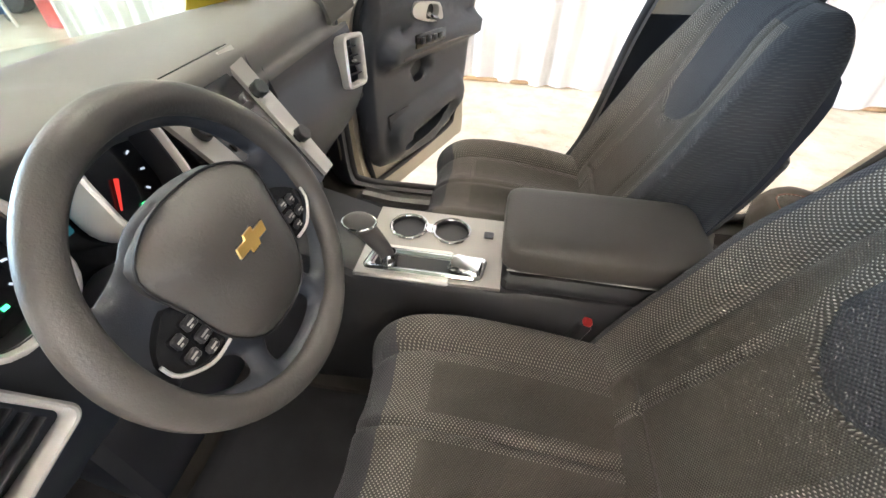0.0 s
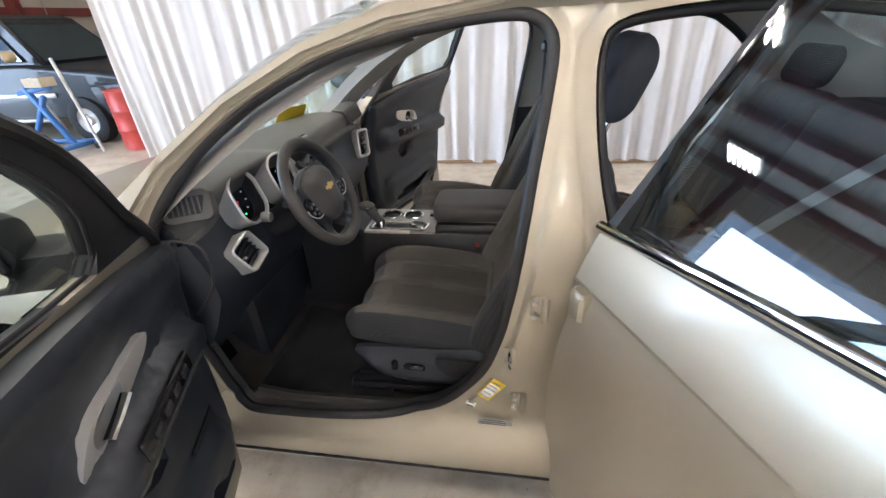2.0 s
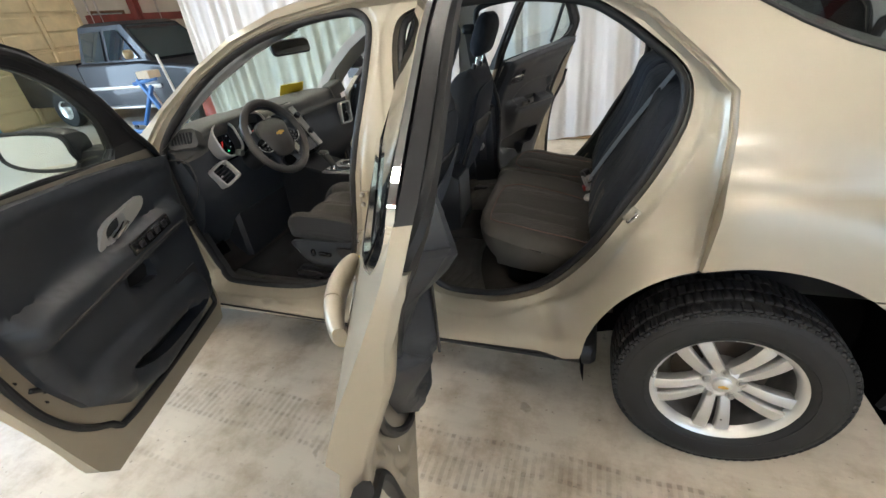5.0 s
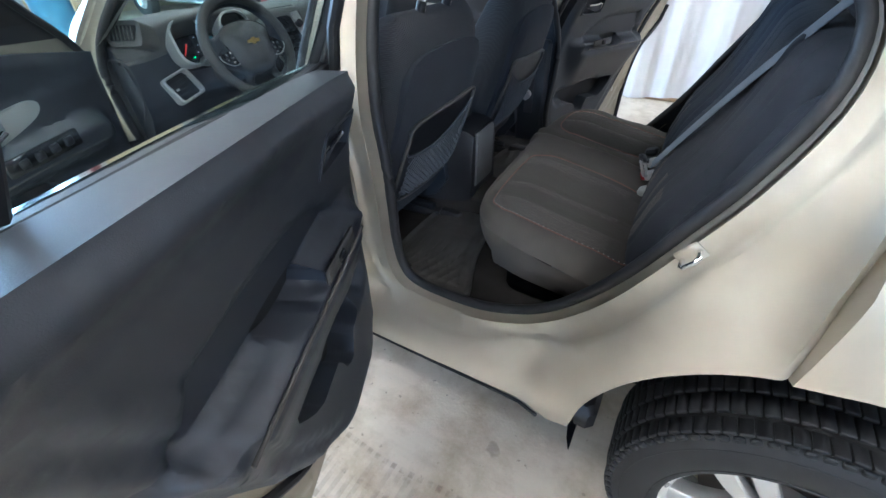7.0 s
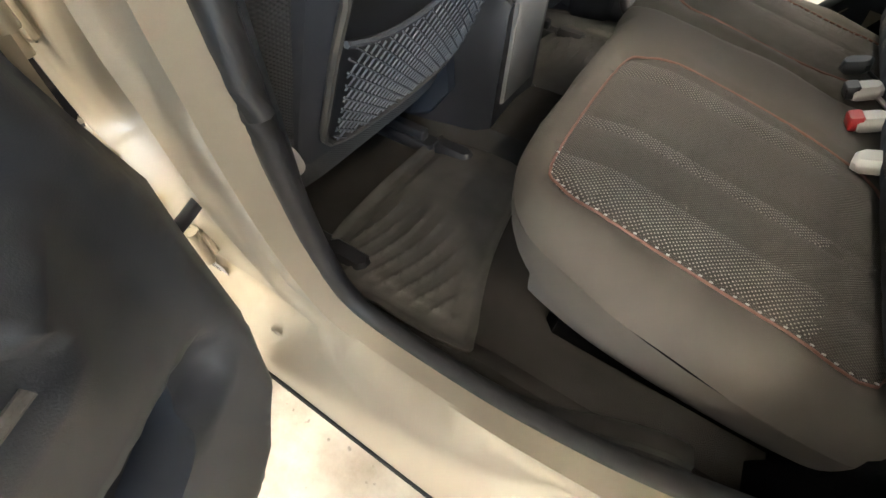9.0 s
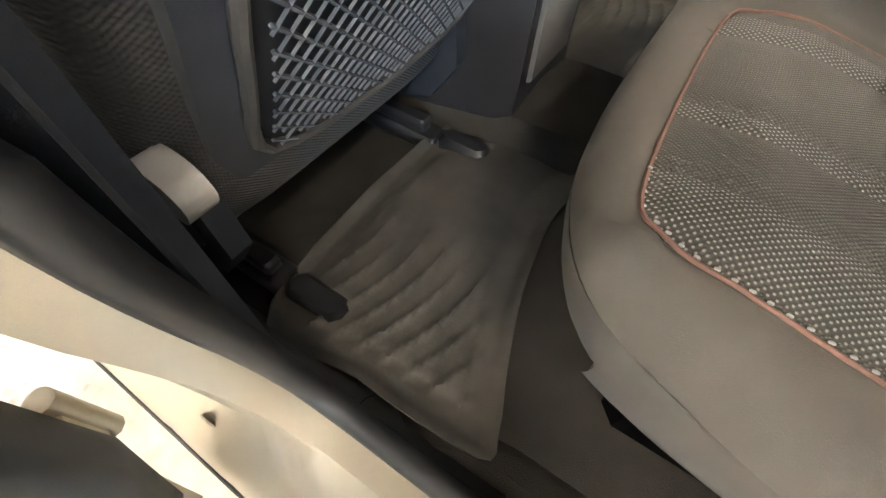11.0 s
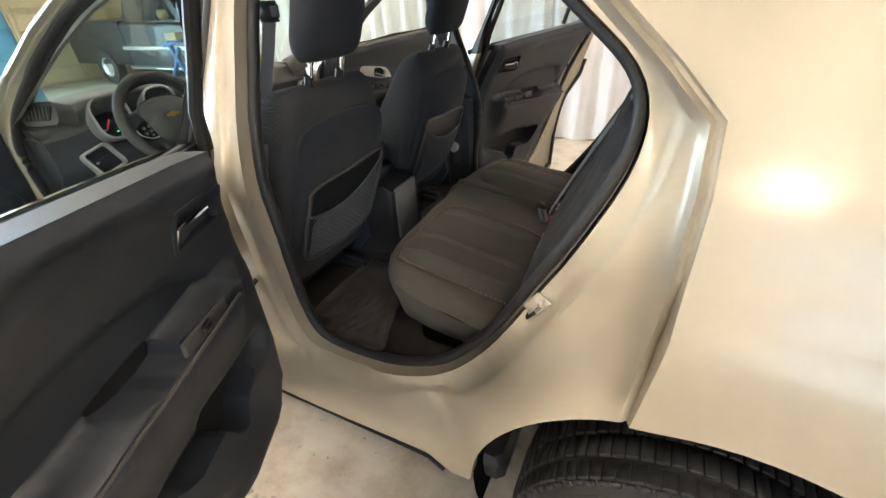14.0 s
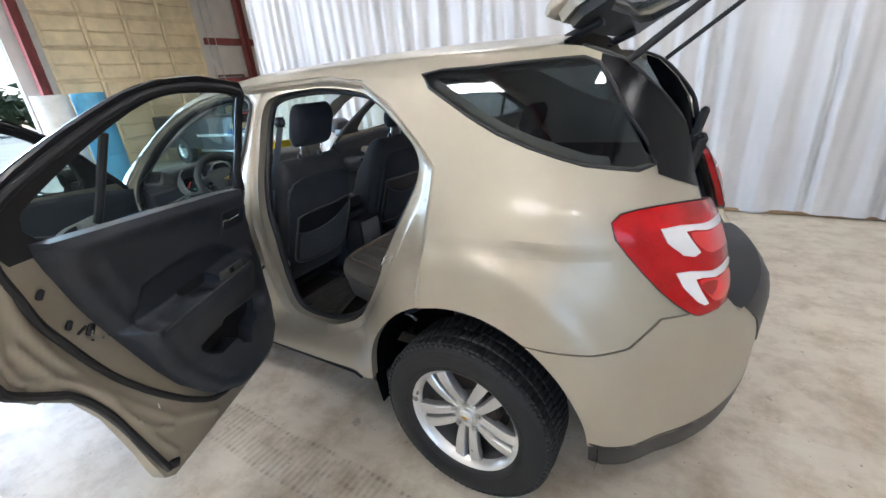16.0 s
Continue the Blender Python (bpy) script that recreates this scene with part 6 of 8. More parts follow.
# ---- dashboard ----
def dash_profile(y):
    h = math.exp(-((y + 0.385) / 0.215) ** 4)
    p = math.exp(-((y - 0.40) / 0.30) ** 4)
    e = smooth01(0.60, 0.72, abs(y))
    x0 = 0.37 - 0.26 * (1 - (y / 0.72) ** 2)
    x1 = x0 + (0.40 - x0) * 0.5
    d = -0.03 * e
    return [(x0, 1.10), (x1, 1.148 + d * 0.3), (0.42, 1.158 + 0.03 * h + d * 0.5), (0.52 + 0.02 * h, 1.160 + 0.036 * h + d), (0.585 + 0.04 * h - 0.01 * e, 1.150 + 0.045 * h + d * 1.3),
            (0.602 + 0.042 * h - 0.02 * e, 1.125 + 0.058 * h + d * 1.3), (0.602 + 0.028 * h - 0.02 * e, 1.09 + 0.07 * h + d), (0.61 - 0.03 * h, 1.07 + 0.02 * h), (0.632 - 0.035 * h - 0.03 * p, 1.02 + 0.01 * h), (0.655 - 0.03 * p, 0.955), (0.655 - 0.02 * p, 0.88), (0.60, 0.76), (0.50, 0.63), (0.40, 0.50)]


dash = new("dashboard")
dash.parent = CAR
dash["label"] = "grained charcoal dashboard with silver bezels"
b = B()
b.grid([curve([(x, y, z) for x, z in dash_profile(y)], 4, False) for y in np.linspace(-0.735, 0.735, 90)], lambda a, c: 1 if c >= 29 else 0)
part("dash_body", b, [DASH, TRIM], dash, "grained charcoal dashboard shell", angle=60)
for sg in (-1, 1):
    b = B()
    pr = dash_profile(sg * 0.735)
    b.sheet([(x, z) for x, z in pr] + [(0.36, 0.52), (0.33, 0.9)], lambda x, z: (x, sg * 0.738, z), (), 0.06, back=lambda x, z: (x, sg * 0.72, z))
    part("dash_end_panel", b, TRIM, dash, "charcoal dash end cover")
b = B().tube(curve([(0.50, -0.742, 1.075), (0.60, -0.742, 1.083), (0.655, -0.742, 1.065), (0.665, -0.742, 1.0), (0.64, -0.742, 0.92), (0.56, -0.742, 0.83)], 5, False), 0.004, 8, flat=1.0)
part("end_trim_line", b, varied("end_line_grey", (0.055, 0.055, 0.055), 0.5), dash, "grey curved trim line")


def frame_axes(c, right, up):
    r, u = Vector(right).normalized(), Vector(up)
    n = r.cross(u).normalized()
    return Vector(c), r, (n.cross(r)).normalized(), n


def rrect(w, h, r, shear=0.0, k=6):
    out = []
    for cx, cz, a0 in ((w / 2 - r, h / 2 - r, 0), (-w / 2 + r, h / 2 - r, 90), (-w / 2 + r, -h / 2 + r, 180), (w / 2 - r, -h / 2 + r, 270)):
        for i in range(k + 1):
            q = radians(a0 + 90 * i / k)
            out.append((cx + r * math.cos(q) + shear * (cz + r * math.sin(q)), cz + r * math.sin(q)))
    return out


def bezel(name, ax, w, h, r, bar, depth, mat, parent, label="", shear=0.0, proud=0.012, deep=0.02):
    """A rounded frame whose face looks along the axes' normal."""
    c, R, U, N = ax
    o, i = rrect(w, h, r, shear), rrect(w - 2 * bar, h - 2 * bar, max(0.004, r - bar), shear)
    at = lambda p, d: c + R * p[0] + U * p[1] + N * d
    b = B()
    b.rings([[at(p, -depth) for p in o], [at(p, proud * 0.7) for p in o], [at(((p[0] * 2 + q[0]) / 3, (p[1] * 2 + q[1]) / 3), proud) for p, q in zip(o, i)], [at(((p[0] + q[0] * 2) / 3, (p[1] + q[1] * 2) / 3), proud) for p, q in zip(o, i)], [at(p, proud * 0.5) for p in i], [at(p, -deep) for p in i]], True, False)
    return part(name, b, mat, parent, label)


def plate(name, ax, w, h, r, d0, d1, mat, parent, label="", shear=0.0):
    c, R, U, N = ax
    o = rrect(w, h, r, shear)
    b = B().rings([[c + R * p[0] + U * p[1] + N * d0 for p in o], [c + R * p[0] + U * p[1] + N * d1 for p in o]])
    return part(name, b, mat, parent, label)


def disc(name, ax, r, d0, d1, mat, parent, label="", off=(0, 0), n=28):
    c, R, U, N = ax
    c = c + R * off[0] + U * off[1]
    b = B().rings([[c + (R * math.cos(q) + U * math.sin(q)) * rr + N * d for q in np.linspace(0, 2 * math.pi, n, endpoint=False)] for rr, d in ((r, d0), (r, d1 - 0.002), (r * 0.9, d1))])
    return part(name, b, mat, parent, label)


# air vents at both ends of the dash
for sg, c in ((-1, (0.682, -0.588, 0.967)), (1, (0.665, 0.625, 0.985))):
    near = sg < 0
    ax = frame_axes(c, ((-0.04, 1, 0.24) if near else (0.42, 1, 0)), (-0.38 if near else -0.25, 0.0, 1))
    vw, vh = (0.114, 0.108) if near else (0.09, 0.150)
    ob = bezel("vent_bezel", ax, vw, vh, 0.02, 0.010 if near else 0.013, 0.05, SILVER, dash, "satin silver vent bezel", -0.10 if near else 0.22)
    plate("vent_well", ax, vw - 0.022, vh - 0.024, 0.012, -0.05, -0.035, RUBBER, ob)
    c0, R, U, N = ax
    m = Matrix((R, U, N)).transposed()
    for k in range(4):
        b = B().box(c0 + U * ((k - 1.5) * (0.017 if near else 0.026)) - N * 0.014, (vw - 0.032, 0.0035, 0.024), m, 0.001)
        part("vent_slat", b, PLASTIC, ob)
    part("vent_tab", B().box(c0 - R * (0.03 if near else 0.0), (0.010, 0.008, 0.014), m, 0.002), SILVER, ob)
# demister grille at the near end
for sg in (-1, 1):
    ax = frame_axes((0.612, sg * 0.690, 1.165), (0.85, 0.5, 0) if sg < 0 else (-0.85, 0.5, 0), (-0.2, -0.3 * sg, 0.93))
    plate("grille_pod", ax, 0.125, 0.085, 0.02, -0.10, -0.002, DASH, dash, "grained pod at the end of the dash")
    ob = plate("side_grille", ax, 0.085, 0.05, 0.006, -0.02, 0.004, RUBBER, dash, "slotted side demister grille", 0.3)
    c0, R, U, N = ax
    for k in range(6):
        part("grille_bar", B().box(c0 + R * (-0.034 + 0.0135 * k) + N * 0.005, (0.004, 0.046, 0.005), Matrix((R, U, N)).transposed(), 0.001), DASH, ob)

# instruments
cl = new("instrument_cluster")
cl.parent = CAR
cl["label"] = "instrument cluster with two silver ringed dials"
for y, xx in ((-0.478, 0.648), (-0.268, 0.662)):
    ax = frame_axes((xx, y, 1.103), (0.0, 1, 0), (-0.32, 0, 1))
    bezel("dial_ring", ax, 0.148, 0.172, 0.058, 0.010, 0.06, SILVER, cl, "satin silver dial ring", proud=0.014, deep=-0.002)
    bezel("dial_tunnel", ax, 0.130, 0.154, 0.050, 0.004, 0.055, PLASTIC, cl, "black dial tunnel", proud=0.003, deep=0.05)
    dl = plate("dial_face", ax, 0.125, 0.15, 0.045, -0.052, -0.045, GLOSS, cl, "black dial face")
    c0, R, U, N = ax
    for k in range(9):
        q = radians(225 - 33.75 * k)
        p = c0 + R * 0.048 * math.cos(q) + U * 0.050 * math.sin(q) - N * 0.043
        part("dial_mark", B().box(p, (0.007, 0.003, 0.002), Matrix((R, U, N)).transposed() @ Matrix.Rotation(q, 3, "Z"), 0.0005), DIALWHITE, dl)
    q = radians(235)
    b = B().tube([c0 - N * 0.04, c0 + R * 0.045 * math.cos(q) + U * 0.045 * math.sin(q) - N * 0.04], lambda t: 0.0035 - 0.002 * t, 6)
    part("needle", b, DIALRED, dl, "red needle")
    plate("tell_tale", frame_axes(c0 + R * 0.01 - U * 0.05 - N * 0.043, R, U), 0.008, 0.005, 0.001, 0, 0.001, DIALGREEN, dl, "green lamp")
ax = frame_axes((0.628, -0.372, 1.085), (0, 1, 0), (-0.32, 0, 1))
plate("cluster_panel", ax, 0.30, 0.19, 0.05, -0.05, -0.03, GLOSS, cl, "black cluster panel")
plate("info_screen", ax, 0.05, 0.045, 0.004, -0.03, -0.026, SCREEN, cl, "dim teal display")

# centre stack
st = new("centre_stack")
st.parent = CAR
st["label"] = "centre stack with silver wings, knobs and buttons"
sx = lambda t: 0.565 + 0.185 * t
sz = lambda t: 1.142 - 0.232 * t
hw = lambda t: 0.150 - 0.030 * t
nrm = Vector((0.232, 0, 0.185)).normalized()
spt = lambda t, y, d=0.0: Vector((sx(t), y * hw(t), sz(t))) + nrm * d
b = B()
b.grid([[spt(t, y, 0.012 if abs(y) < 0.99 else -0.10) for y in (-1.02, -0.97, -0.5, 0, 0.5, 0.97, 1.02)] for t in np.linspace(-0.03, 1.05, 12)])
b.grid([[spt(1.05, y, d) for y in (-1.0, 1.0)] for d in (0.012, -0.06)])
part("stack_body", b, GLOSS, st, "gloss black stack face")
sax = lambda t, y, d=0.0: frame_axes(spt(t, y, d), (0, 1, 0), (-0.185, 0, 0.232))
for sg in (-1, 1):
    b = B()
    b.rings([[spt(t, sg * 0.78 + a, d) for a, d in ((-0.17, 0.010), (-0.15, 0.020), (0.18, 0.022), (0.21, 0.010), (0.21, -0.02), (-0.17, -0.02))] for t in np.linspace(0.0, 1.04, 12)])
    part("silver_wing", b, varied("stack_silver", (0.33, 0.32, 0.30), 0.38, 0.6, spread=0.06), st, "satin silver wing trim")
plate("display", sax(0.16, 0, 0.013), 0.15, 0.055, 0.006, 0, 0.004, GLOSS, st, "dark radio display")
for t, y in ((0.32, 0.70), (0.72, 0.76), (0.32, -0.70), (0.72, -0.76)):
    k = disc("control_knob", sax(t, y, 0.02), 0.017, 0, 0.022, PLASTIC, st, "round control knob")
    bb = B()
    a = sax(t, y, 0.02)
    bb.rings([[a[0] + (a[1] * math.cos(q) + a[2] * math.sin(q)) * r_ + a[3] * d_ for q in np.linspace(0, 2 * math.pi, 28, endpoint=False)] for r_, d_ in ((0.0185, 0.002), (0.0185, 0.006), (0.0165, 0.006))], True, False)
    part("knob_ring", bb, CHROME, k, "chrome knob ring")
for r in range(4):
    for c in range(4):
        plate("stack_button", sax(0.36 + 0.13 * r, -0.36 + 0.24 * c, 0.013), 0.024, 0.016, 0.003, 0, 0.006, PLASTIC, st)
for sg in (-1, 1):
    c0 = (0.600, sg * 0.178, 1.075)
    ax = frame_axes(c0, (0.2 * -sg, 1, 0), (-0.3, 0, 1))
    ob = bezel("centre_vent", ax, 0.055, 0.125, 0.012, 0.006, 0.04, PLASTIC, st, "centre air vent")
    for k in range(5):
        part("vent_slat", B().box(ax[0] + ax[2] * (-0.044 + 0.022 * k) - ax[3] * 0.008, (0.046, 0.003, 0.02), Matrix((ax[1], ax[2], ax[3])).transposed(), 0.001), PLASTIC, ob)

# ---- centre console ----
con = new("centre_console")
con.parent = CAR
con["label"] = "centre console with cup holders, shifter and padded armrest"
b = B()
secs = []
for x, zt, w in ((0.60, 0.86, 0.13), (0.74, 0.845, 0.125), (0.86, 0.815, 0.122), (0.90, 0.80, 0.122), (1.20, 0.795, 0.122), (1.24, 0.80, 0.12), (1.68, 0.79, 0.112), (1.715, 0.77, 0.105)):
    secs.append([(x, -w - 0.02, 0.40), (x, -w - 0.008, 0.60), (x, -w, zt - 0.012), (x, -w + 0.01, zt), (x, w - 0.01, zt), (x, w, zt - 0.012), (x, w + 0.008, 0.60), (x, w + 0.02, 0.40)])
b.rings(secs)
part("console_body", b, PLASTIC, con, "black console body")
b = B().box((0.985, -0.068, 0.802), (0.20, 0.10, 0.012), bevel=0.004)
part("shift_plate", b, SILVER, con, "silver shift plate")
b = B()
top = [(0.885, -0.118), (0.885, 0.118), (1.19, 0.112), (1.19, -0.112)]
cups = [arc((0.968, 0.050), 0.041, 0, 345, 23), arc((1.068, 0.050), 0.041, 0, 345, 23)]
b.sheet(top, lambda x, y: (x, y, 0.806), cups, 0.04, back=lambda x, y: (x, y, 0.798))
part("console_top", b, varied("console_grey", (0.30, 0.285, 0.265), 0.42, 0.3, spread=0.05), con, "grey console top plate")
for cx in (0.968, 1.068):
    b = B().tube([(cx + 0.0425 * math.cos(q), 0.050 + 0.0425 * math.sin(q), 0.809) for q in np.linspace(0, 2 * math.pi, 40, endpoint=False)], 0.0042, 8, True)
    ob = part("cup_ring", b, CHROME, con, "chrome cup holder ring")
    b = B().lathe([(0.0405, 0.0), (0.038, -0.05), (0.035, -0.07), (0.0, -0.07)], (cx, 0.050, 0.806), "z", 28)
    part("cup_well", b, RUBBER, ob, "dark cup well")
b = B().box((1.018, 0.05, 0.808), (0.03, 0.03, 0.006), bevel=0.002)
part("cup_bridge", b, CHROME, con)
ax = frame_axes((1.03, -0.072, 0.810), (1, 0, 0), (0, 1, 0))
bezel("shift_gate", ax, 0.25, 0.072, 0.016, 0.016, 0.004, CHROME, con, "bright shift gate frame", 0.15, 0.006, 0.01)
plate("gate_slot", ax, 0.21, 0.036, 0.008, 0.0, 0.002, PLASTIC, con, "", 0.15)
b = B().box((1.115, -0.068, 0.817), (0.07, 0.05, 0.016), Matrix.Rotation(radians(-10), 3, "Z"), 0.008)
part("gate_block", b, CHROME, con, "bright gate block")
sh = part("shifter", B().tube(curve([(0.955, -0.075, 0.80), (0.945, -0.075, 0.835), (0.925, -0.075, 0.868), (0.905, -0.074, 0.895)], 5, False), lambda t: 0.014 + 0.008 * t, 14), LEATHER, con, "black shift lever")
b = B()
for r_ in range(1):
    c = Vector((0.897, -0.074, 0.903))
    rg = []
    for t in np.linspace(-1, 1, 12):
        k = math.sqrt(max(0.001, 1 - t * t))
        rg.append([c + Vector((0.034 * k * math.cos(q), 0.026 * k * math.sin(q), 0.021 * t)) for q in np.linspace(0, 2 * math.pi, 20, endpoint=False)])
    b.rings(rg)
part("knob", b, LEATHER, sh, "rounded shift knob")
b = B().tube([(0.897 + 0.034 * math.cos(q), -0.074 + 0.0262 * math.sin(q), 0.905) for q in np.linspace(0, 2 * math.pi, 30, endpoint=False)], 0.003, 6, True)
part("knob_band", b, CHROME, sh, "chrome knob band")
part("shift_collar", B().lathe([(0.022, 0.0), (0.020, 0.02), (0.015, 0.032)], (0.953, -0.075, 0.805), "z", 20), CHROME, sh, "chrome collar")
plate("console_switch", frame_axes((1.155, 0.05, 0.8065), (1, 0, 0), (0, 1, 0)), 0.022, 0.022, 0.003, 0, 0.003, GLOSS, con)
# armrest lid
b = B()
rg = []
for x, k in ((1.185, 0.72), (1.19, 0.86), (1.20, 0.95), (1.22, 1.0), (1.35, 1.01), (1.52, 1.0), (1.56, 0.96), (1.57, 0.85)):
    rg.append([(x, 0.003 + 0.112 * k * spow(math.cos(q), 0.35), 0.880 + 0.040 * k * spow(math.sin(q), 0.5)) for q in np.linspace(0, 2 * math.pi, 32, endpoint=False)])
b.rings(rg)
lid = part("armrest", b, LEATHER, con, "padded vinyl armrest lid")
b = B().tube([(1.198, -0.102 + 0.01 * t, 0.852) if i == 0 else (1.55, -0.108, 0.852) for i, t in enumerate((0, 1))], 0.0016, 5)
part("stitching", b, STITCH, lid, "light stitch line")
b = B().box((1.40, 0.0, 0.805), (0.42, 0.20, 0.05), bevel=0.012)
part("armrest_bin", b, PLASTIC, con, "black bin under the armrest")
b = B().box((1.712, 0.0, 0.66), (0.02, 0.17, 0.24), bevel=0.008)
part("rear_cover", b, varied("cover_grey", (0.14, 0.135, 0.13), 0.6), con, "grey rear cover of the console")

# ---- steering wheel ----
SWC, SWN, SWU = Vector((0.865, -0.376, 1.088)), Vector((0.906, 0, 0.4226)), Vector((-0.4226, 0, 0.906))
SWR = Vector((0, 1, 0))
wpt = lambda a, u, d=0.0: SWC + SWR * a + SWU * u + SWN * d
sw = new("steering_wheel")
sw.parent = CAR
sw["label"] = "black four spoke steering wheel"
b = B()
rings = []
for q in np.linspace(0, 2 * math.pi, 96, endpoint=False):
    t = 0.0185 + 0.0012 * math.cos(4 * q)
    cc, ss = math.cos(q), math.sin(q)
    rings.append([wpt((0.177 + t * math.cos(p)) * cc, (0.177 + t * math.cos(p)) * ss, t * 0.95 * math.sin(p)) for p in np.linspace(0, 2 * math.pi, 16, endpoint=False)])
b.rings(rings + [rings[0]], True, False)
part("wheel_rim", b, LEATHER, sw, "black grained wheel rim")
ring = [(0.170 * math.cos(q), 0.170 * math.sin(q)) for q in np.linspace(0, 2 * math.pi, 72, endpoint=False)]
top_gap = curve([(-0.140, 0.060), (-0.098, 0.120), (-0.05, 0.144), (0, 0.151), (0.05, 0.144), (0.098, 0.120), (0.140, 0.060), (0.098, 0.066), (0.06, 0.088), (0, 0.096), (-0.06, 0.088), (-0.098, 0.066)], 3)
side_gap = curve([(0.146, -0.050), (0.108, -0.062), (0.080, -0.088), (0.082, -0.116), (0.100, -0.113), (0.132, -0.085)], 4)
low_gap = curve([(-0.030, -0.102), (0.030, -0.102), (0.052, -0.128), (0.045, -0.145), (0, -0.152), (-0.045, -0.145), (-0.052, -0.128)], 3)


def spoke_face(a, u):
    r = math.hypot(a, u)
    return 0.006 - 0.016 * math.exp(-((r - 0.125) / 0.04) ** 2) * smooth01(0.06, 0.10, r)


gaps = [top_gap, side_gap, [(-a, u) for a, u in side_gap][::-1], low_gap]
edge = lambda a, u: min(-edge_dist((a, u), g) for g in gaps)
b = B().sheet(ring, lambda a, u: wpt(a, u, spoke_face(a, u) - 0.010 * (1 - smooth01(0.0, 0.010, edge(a, u)))), gaps, 0.010, back=lambda a, u: wpt(a, u, -0.022))
part("spoke_frame", b, TRIM, sw, "moulded charcoal hub with four spokes", angle=60)
hub = curve([(-0.102, 0.052), (-0.060, 0.082), (0, 0.090), (0.060, 0.082), (0.102, 0.052), (0.094, 0.0), (0.080, -0.058), (0.040, -0.096), (-0.040, -0.096), (-0.080, -0.058), (-0.094, 0.0)], 4)
b = B().sheet(hub, lambda a, u: wpt(a, u, 0.004 + 0.030 * smooth01(0.0, 0.060, edge_dist((a, u), hub)) ** 0.55), (), 0.010, back=lambda a, u: wpt(a, u, -0.02))
part("airbag_cover", b, LEATHER, sw, "padded airbag cover", angle=60)
part("cover_gap", B().tube([wpt(a, u, 0.0045) for a, u in offset(hub, 0.0015)], 0.0016, 5, True), RUBBER, sw)
for sg in (-1, 1):
    pl = [(sg * a, u) for a, u in curve([(0.098, 0.014), (0.087, -0.052), (0.118, -0.050), (0.145, -0.030), (0.148, -0.012), (0.125, 0.008)], 3)]
    fn = lambda d: (lambda a, u: wpt(a, u, max(spoke_face(a, u), -0.004) + d))
    pd = part("button_pad", B().sheet(pl, fn(0.006), (), 0.02, back=fn(-0.006)), GLOSS, sw, "gloss button pad")
    part("pad_edge", B().tube([wpt(sg * a, u, 0.008) for a, u in curve([(0.087, -0.054), (0.118, -0.053), (0.147, -0.032), (0.151, -0.012)], 4, False)], 0.0022, 6), SILVER, pd, "satin silver edge of the button pad")
    for a, u, w_, h_ in ((0.102, -0.008, 0.016, 0.013), (0.101, -0.027, 0.018, 0.013), (0.104, -0.043, 0.016, 0.010), (0.122, -0.012, 0.014, 0.014), (0.124, -0.032, 0.016, 0.012)):
        part("wheel_button", B().box(wpt(sg * a, u, 0.0055), (w_, h_, 0.006), Matrix((SWR, SWU, SWN)).transposed(), 0.002), PLASTIC, pd)
        part("button_mark", B().box(wpt(sg * a, u + 0.001, 0.009), (w_ * 0.6, 0.0022, 0.0008), Matrix((SWR, SWU, SWN)).transposed(), 0.0002), GREYTRIM, pd)
        part("button_mark", B().box(wpt(sg * (a + 0.002), u - 0.0028, 0.009), (w_ * 0.3, 0.0018, 0.0008), Matrix((SWR, SWU, SWN)).transposed(), 0.0002), GREYTRIM, pd)
b = B()
cr = [(-0.030, -0.004), (-0.026, 0.0075), (-0.009, 0.0075), (-0.006, 0.013), (0.011, 0.013), (0.009, 0.0075), (0.030, 0.0075), (0.026, -0.0075), (0.009, -0.0075), (0.006, -0.013), (-0.011, -0.013), (-0.009, -0.0075), (-0.028, -0.0075)]
b.sheet(cr, lambda a, u: wpt(a, u + 0.008, 0.0345), (), 0.03, back=lambda a, u: wpt(a, u + 0.008, 0.028))
em = part("badge", b, CHROME, sw, "small chrome edged gold badge", smooth=False)
b = B().sheet(offset(cr, -0.0022), lambda a, u: wpt(a, u + 0.008, 0.0362), (), 0.03, back=lambda a, u: wpt(a, u + 0.008, 0.034))
part("badge_face", b, GOLD, em, "gold badge face", smooth=False)
b = B().tube([wpt(0, -0.01, -0.02), wpt(0, -0.03, -0.24)], 0.055, 24)
part("column_shroud", b, PLASTIC, sw, "black steering column shroud")
for sg, l in ((-1, 0.13), (1, 0.15)):
    b = B().tube(curve([wpt(sg * 0.04, 0.01, -0.075), wpt(sg * 0.09, 0.025, -0.070), wpt(sg * l, 0.035, -0.060)], 4, False), lambda t: 0.008 + 0.004 * t, 10)
    part("column_stalk", b, PLASTIC, sw, "black column stalk")
b = B().lathe([(0.0, 0.0), (0.014, 0.0), (0.017, -0.006), (0.017, -0.03)], (0, 0, 0), "x", 20)
part("ignition_lock", b, STEEL, sw, "metal ignition lock", m=pose(0.715, -0.475, 1.035))

# pedals, mats
b = B().box((0.50, -0.30, 0.58), (0.02, 0.13, 0.06), Matrix.Rotation(radians(-35), 3, "Y"), 0.006)
part("brake_pedal", b, RUBBER, CAR, "black brake pedal")
b = B().box((0.48, -0.17, 0.55), (0.02, 0.05, 0.15), Matrix.Rotation(radians(-35), 3, "Y"), 0.006)
part("accelerator_pedal", b, RUBBER, CAR, "black accelerator pedal")


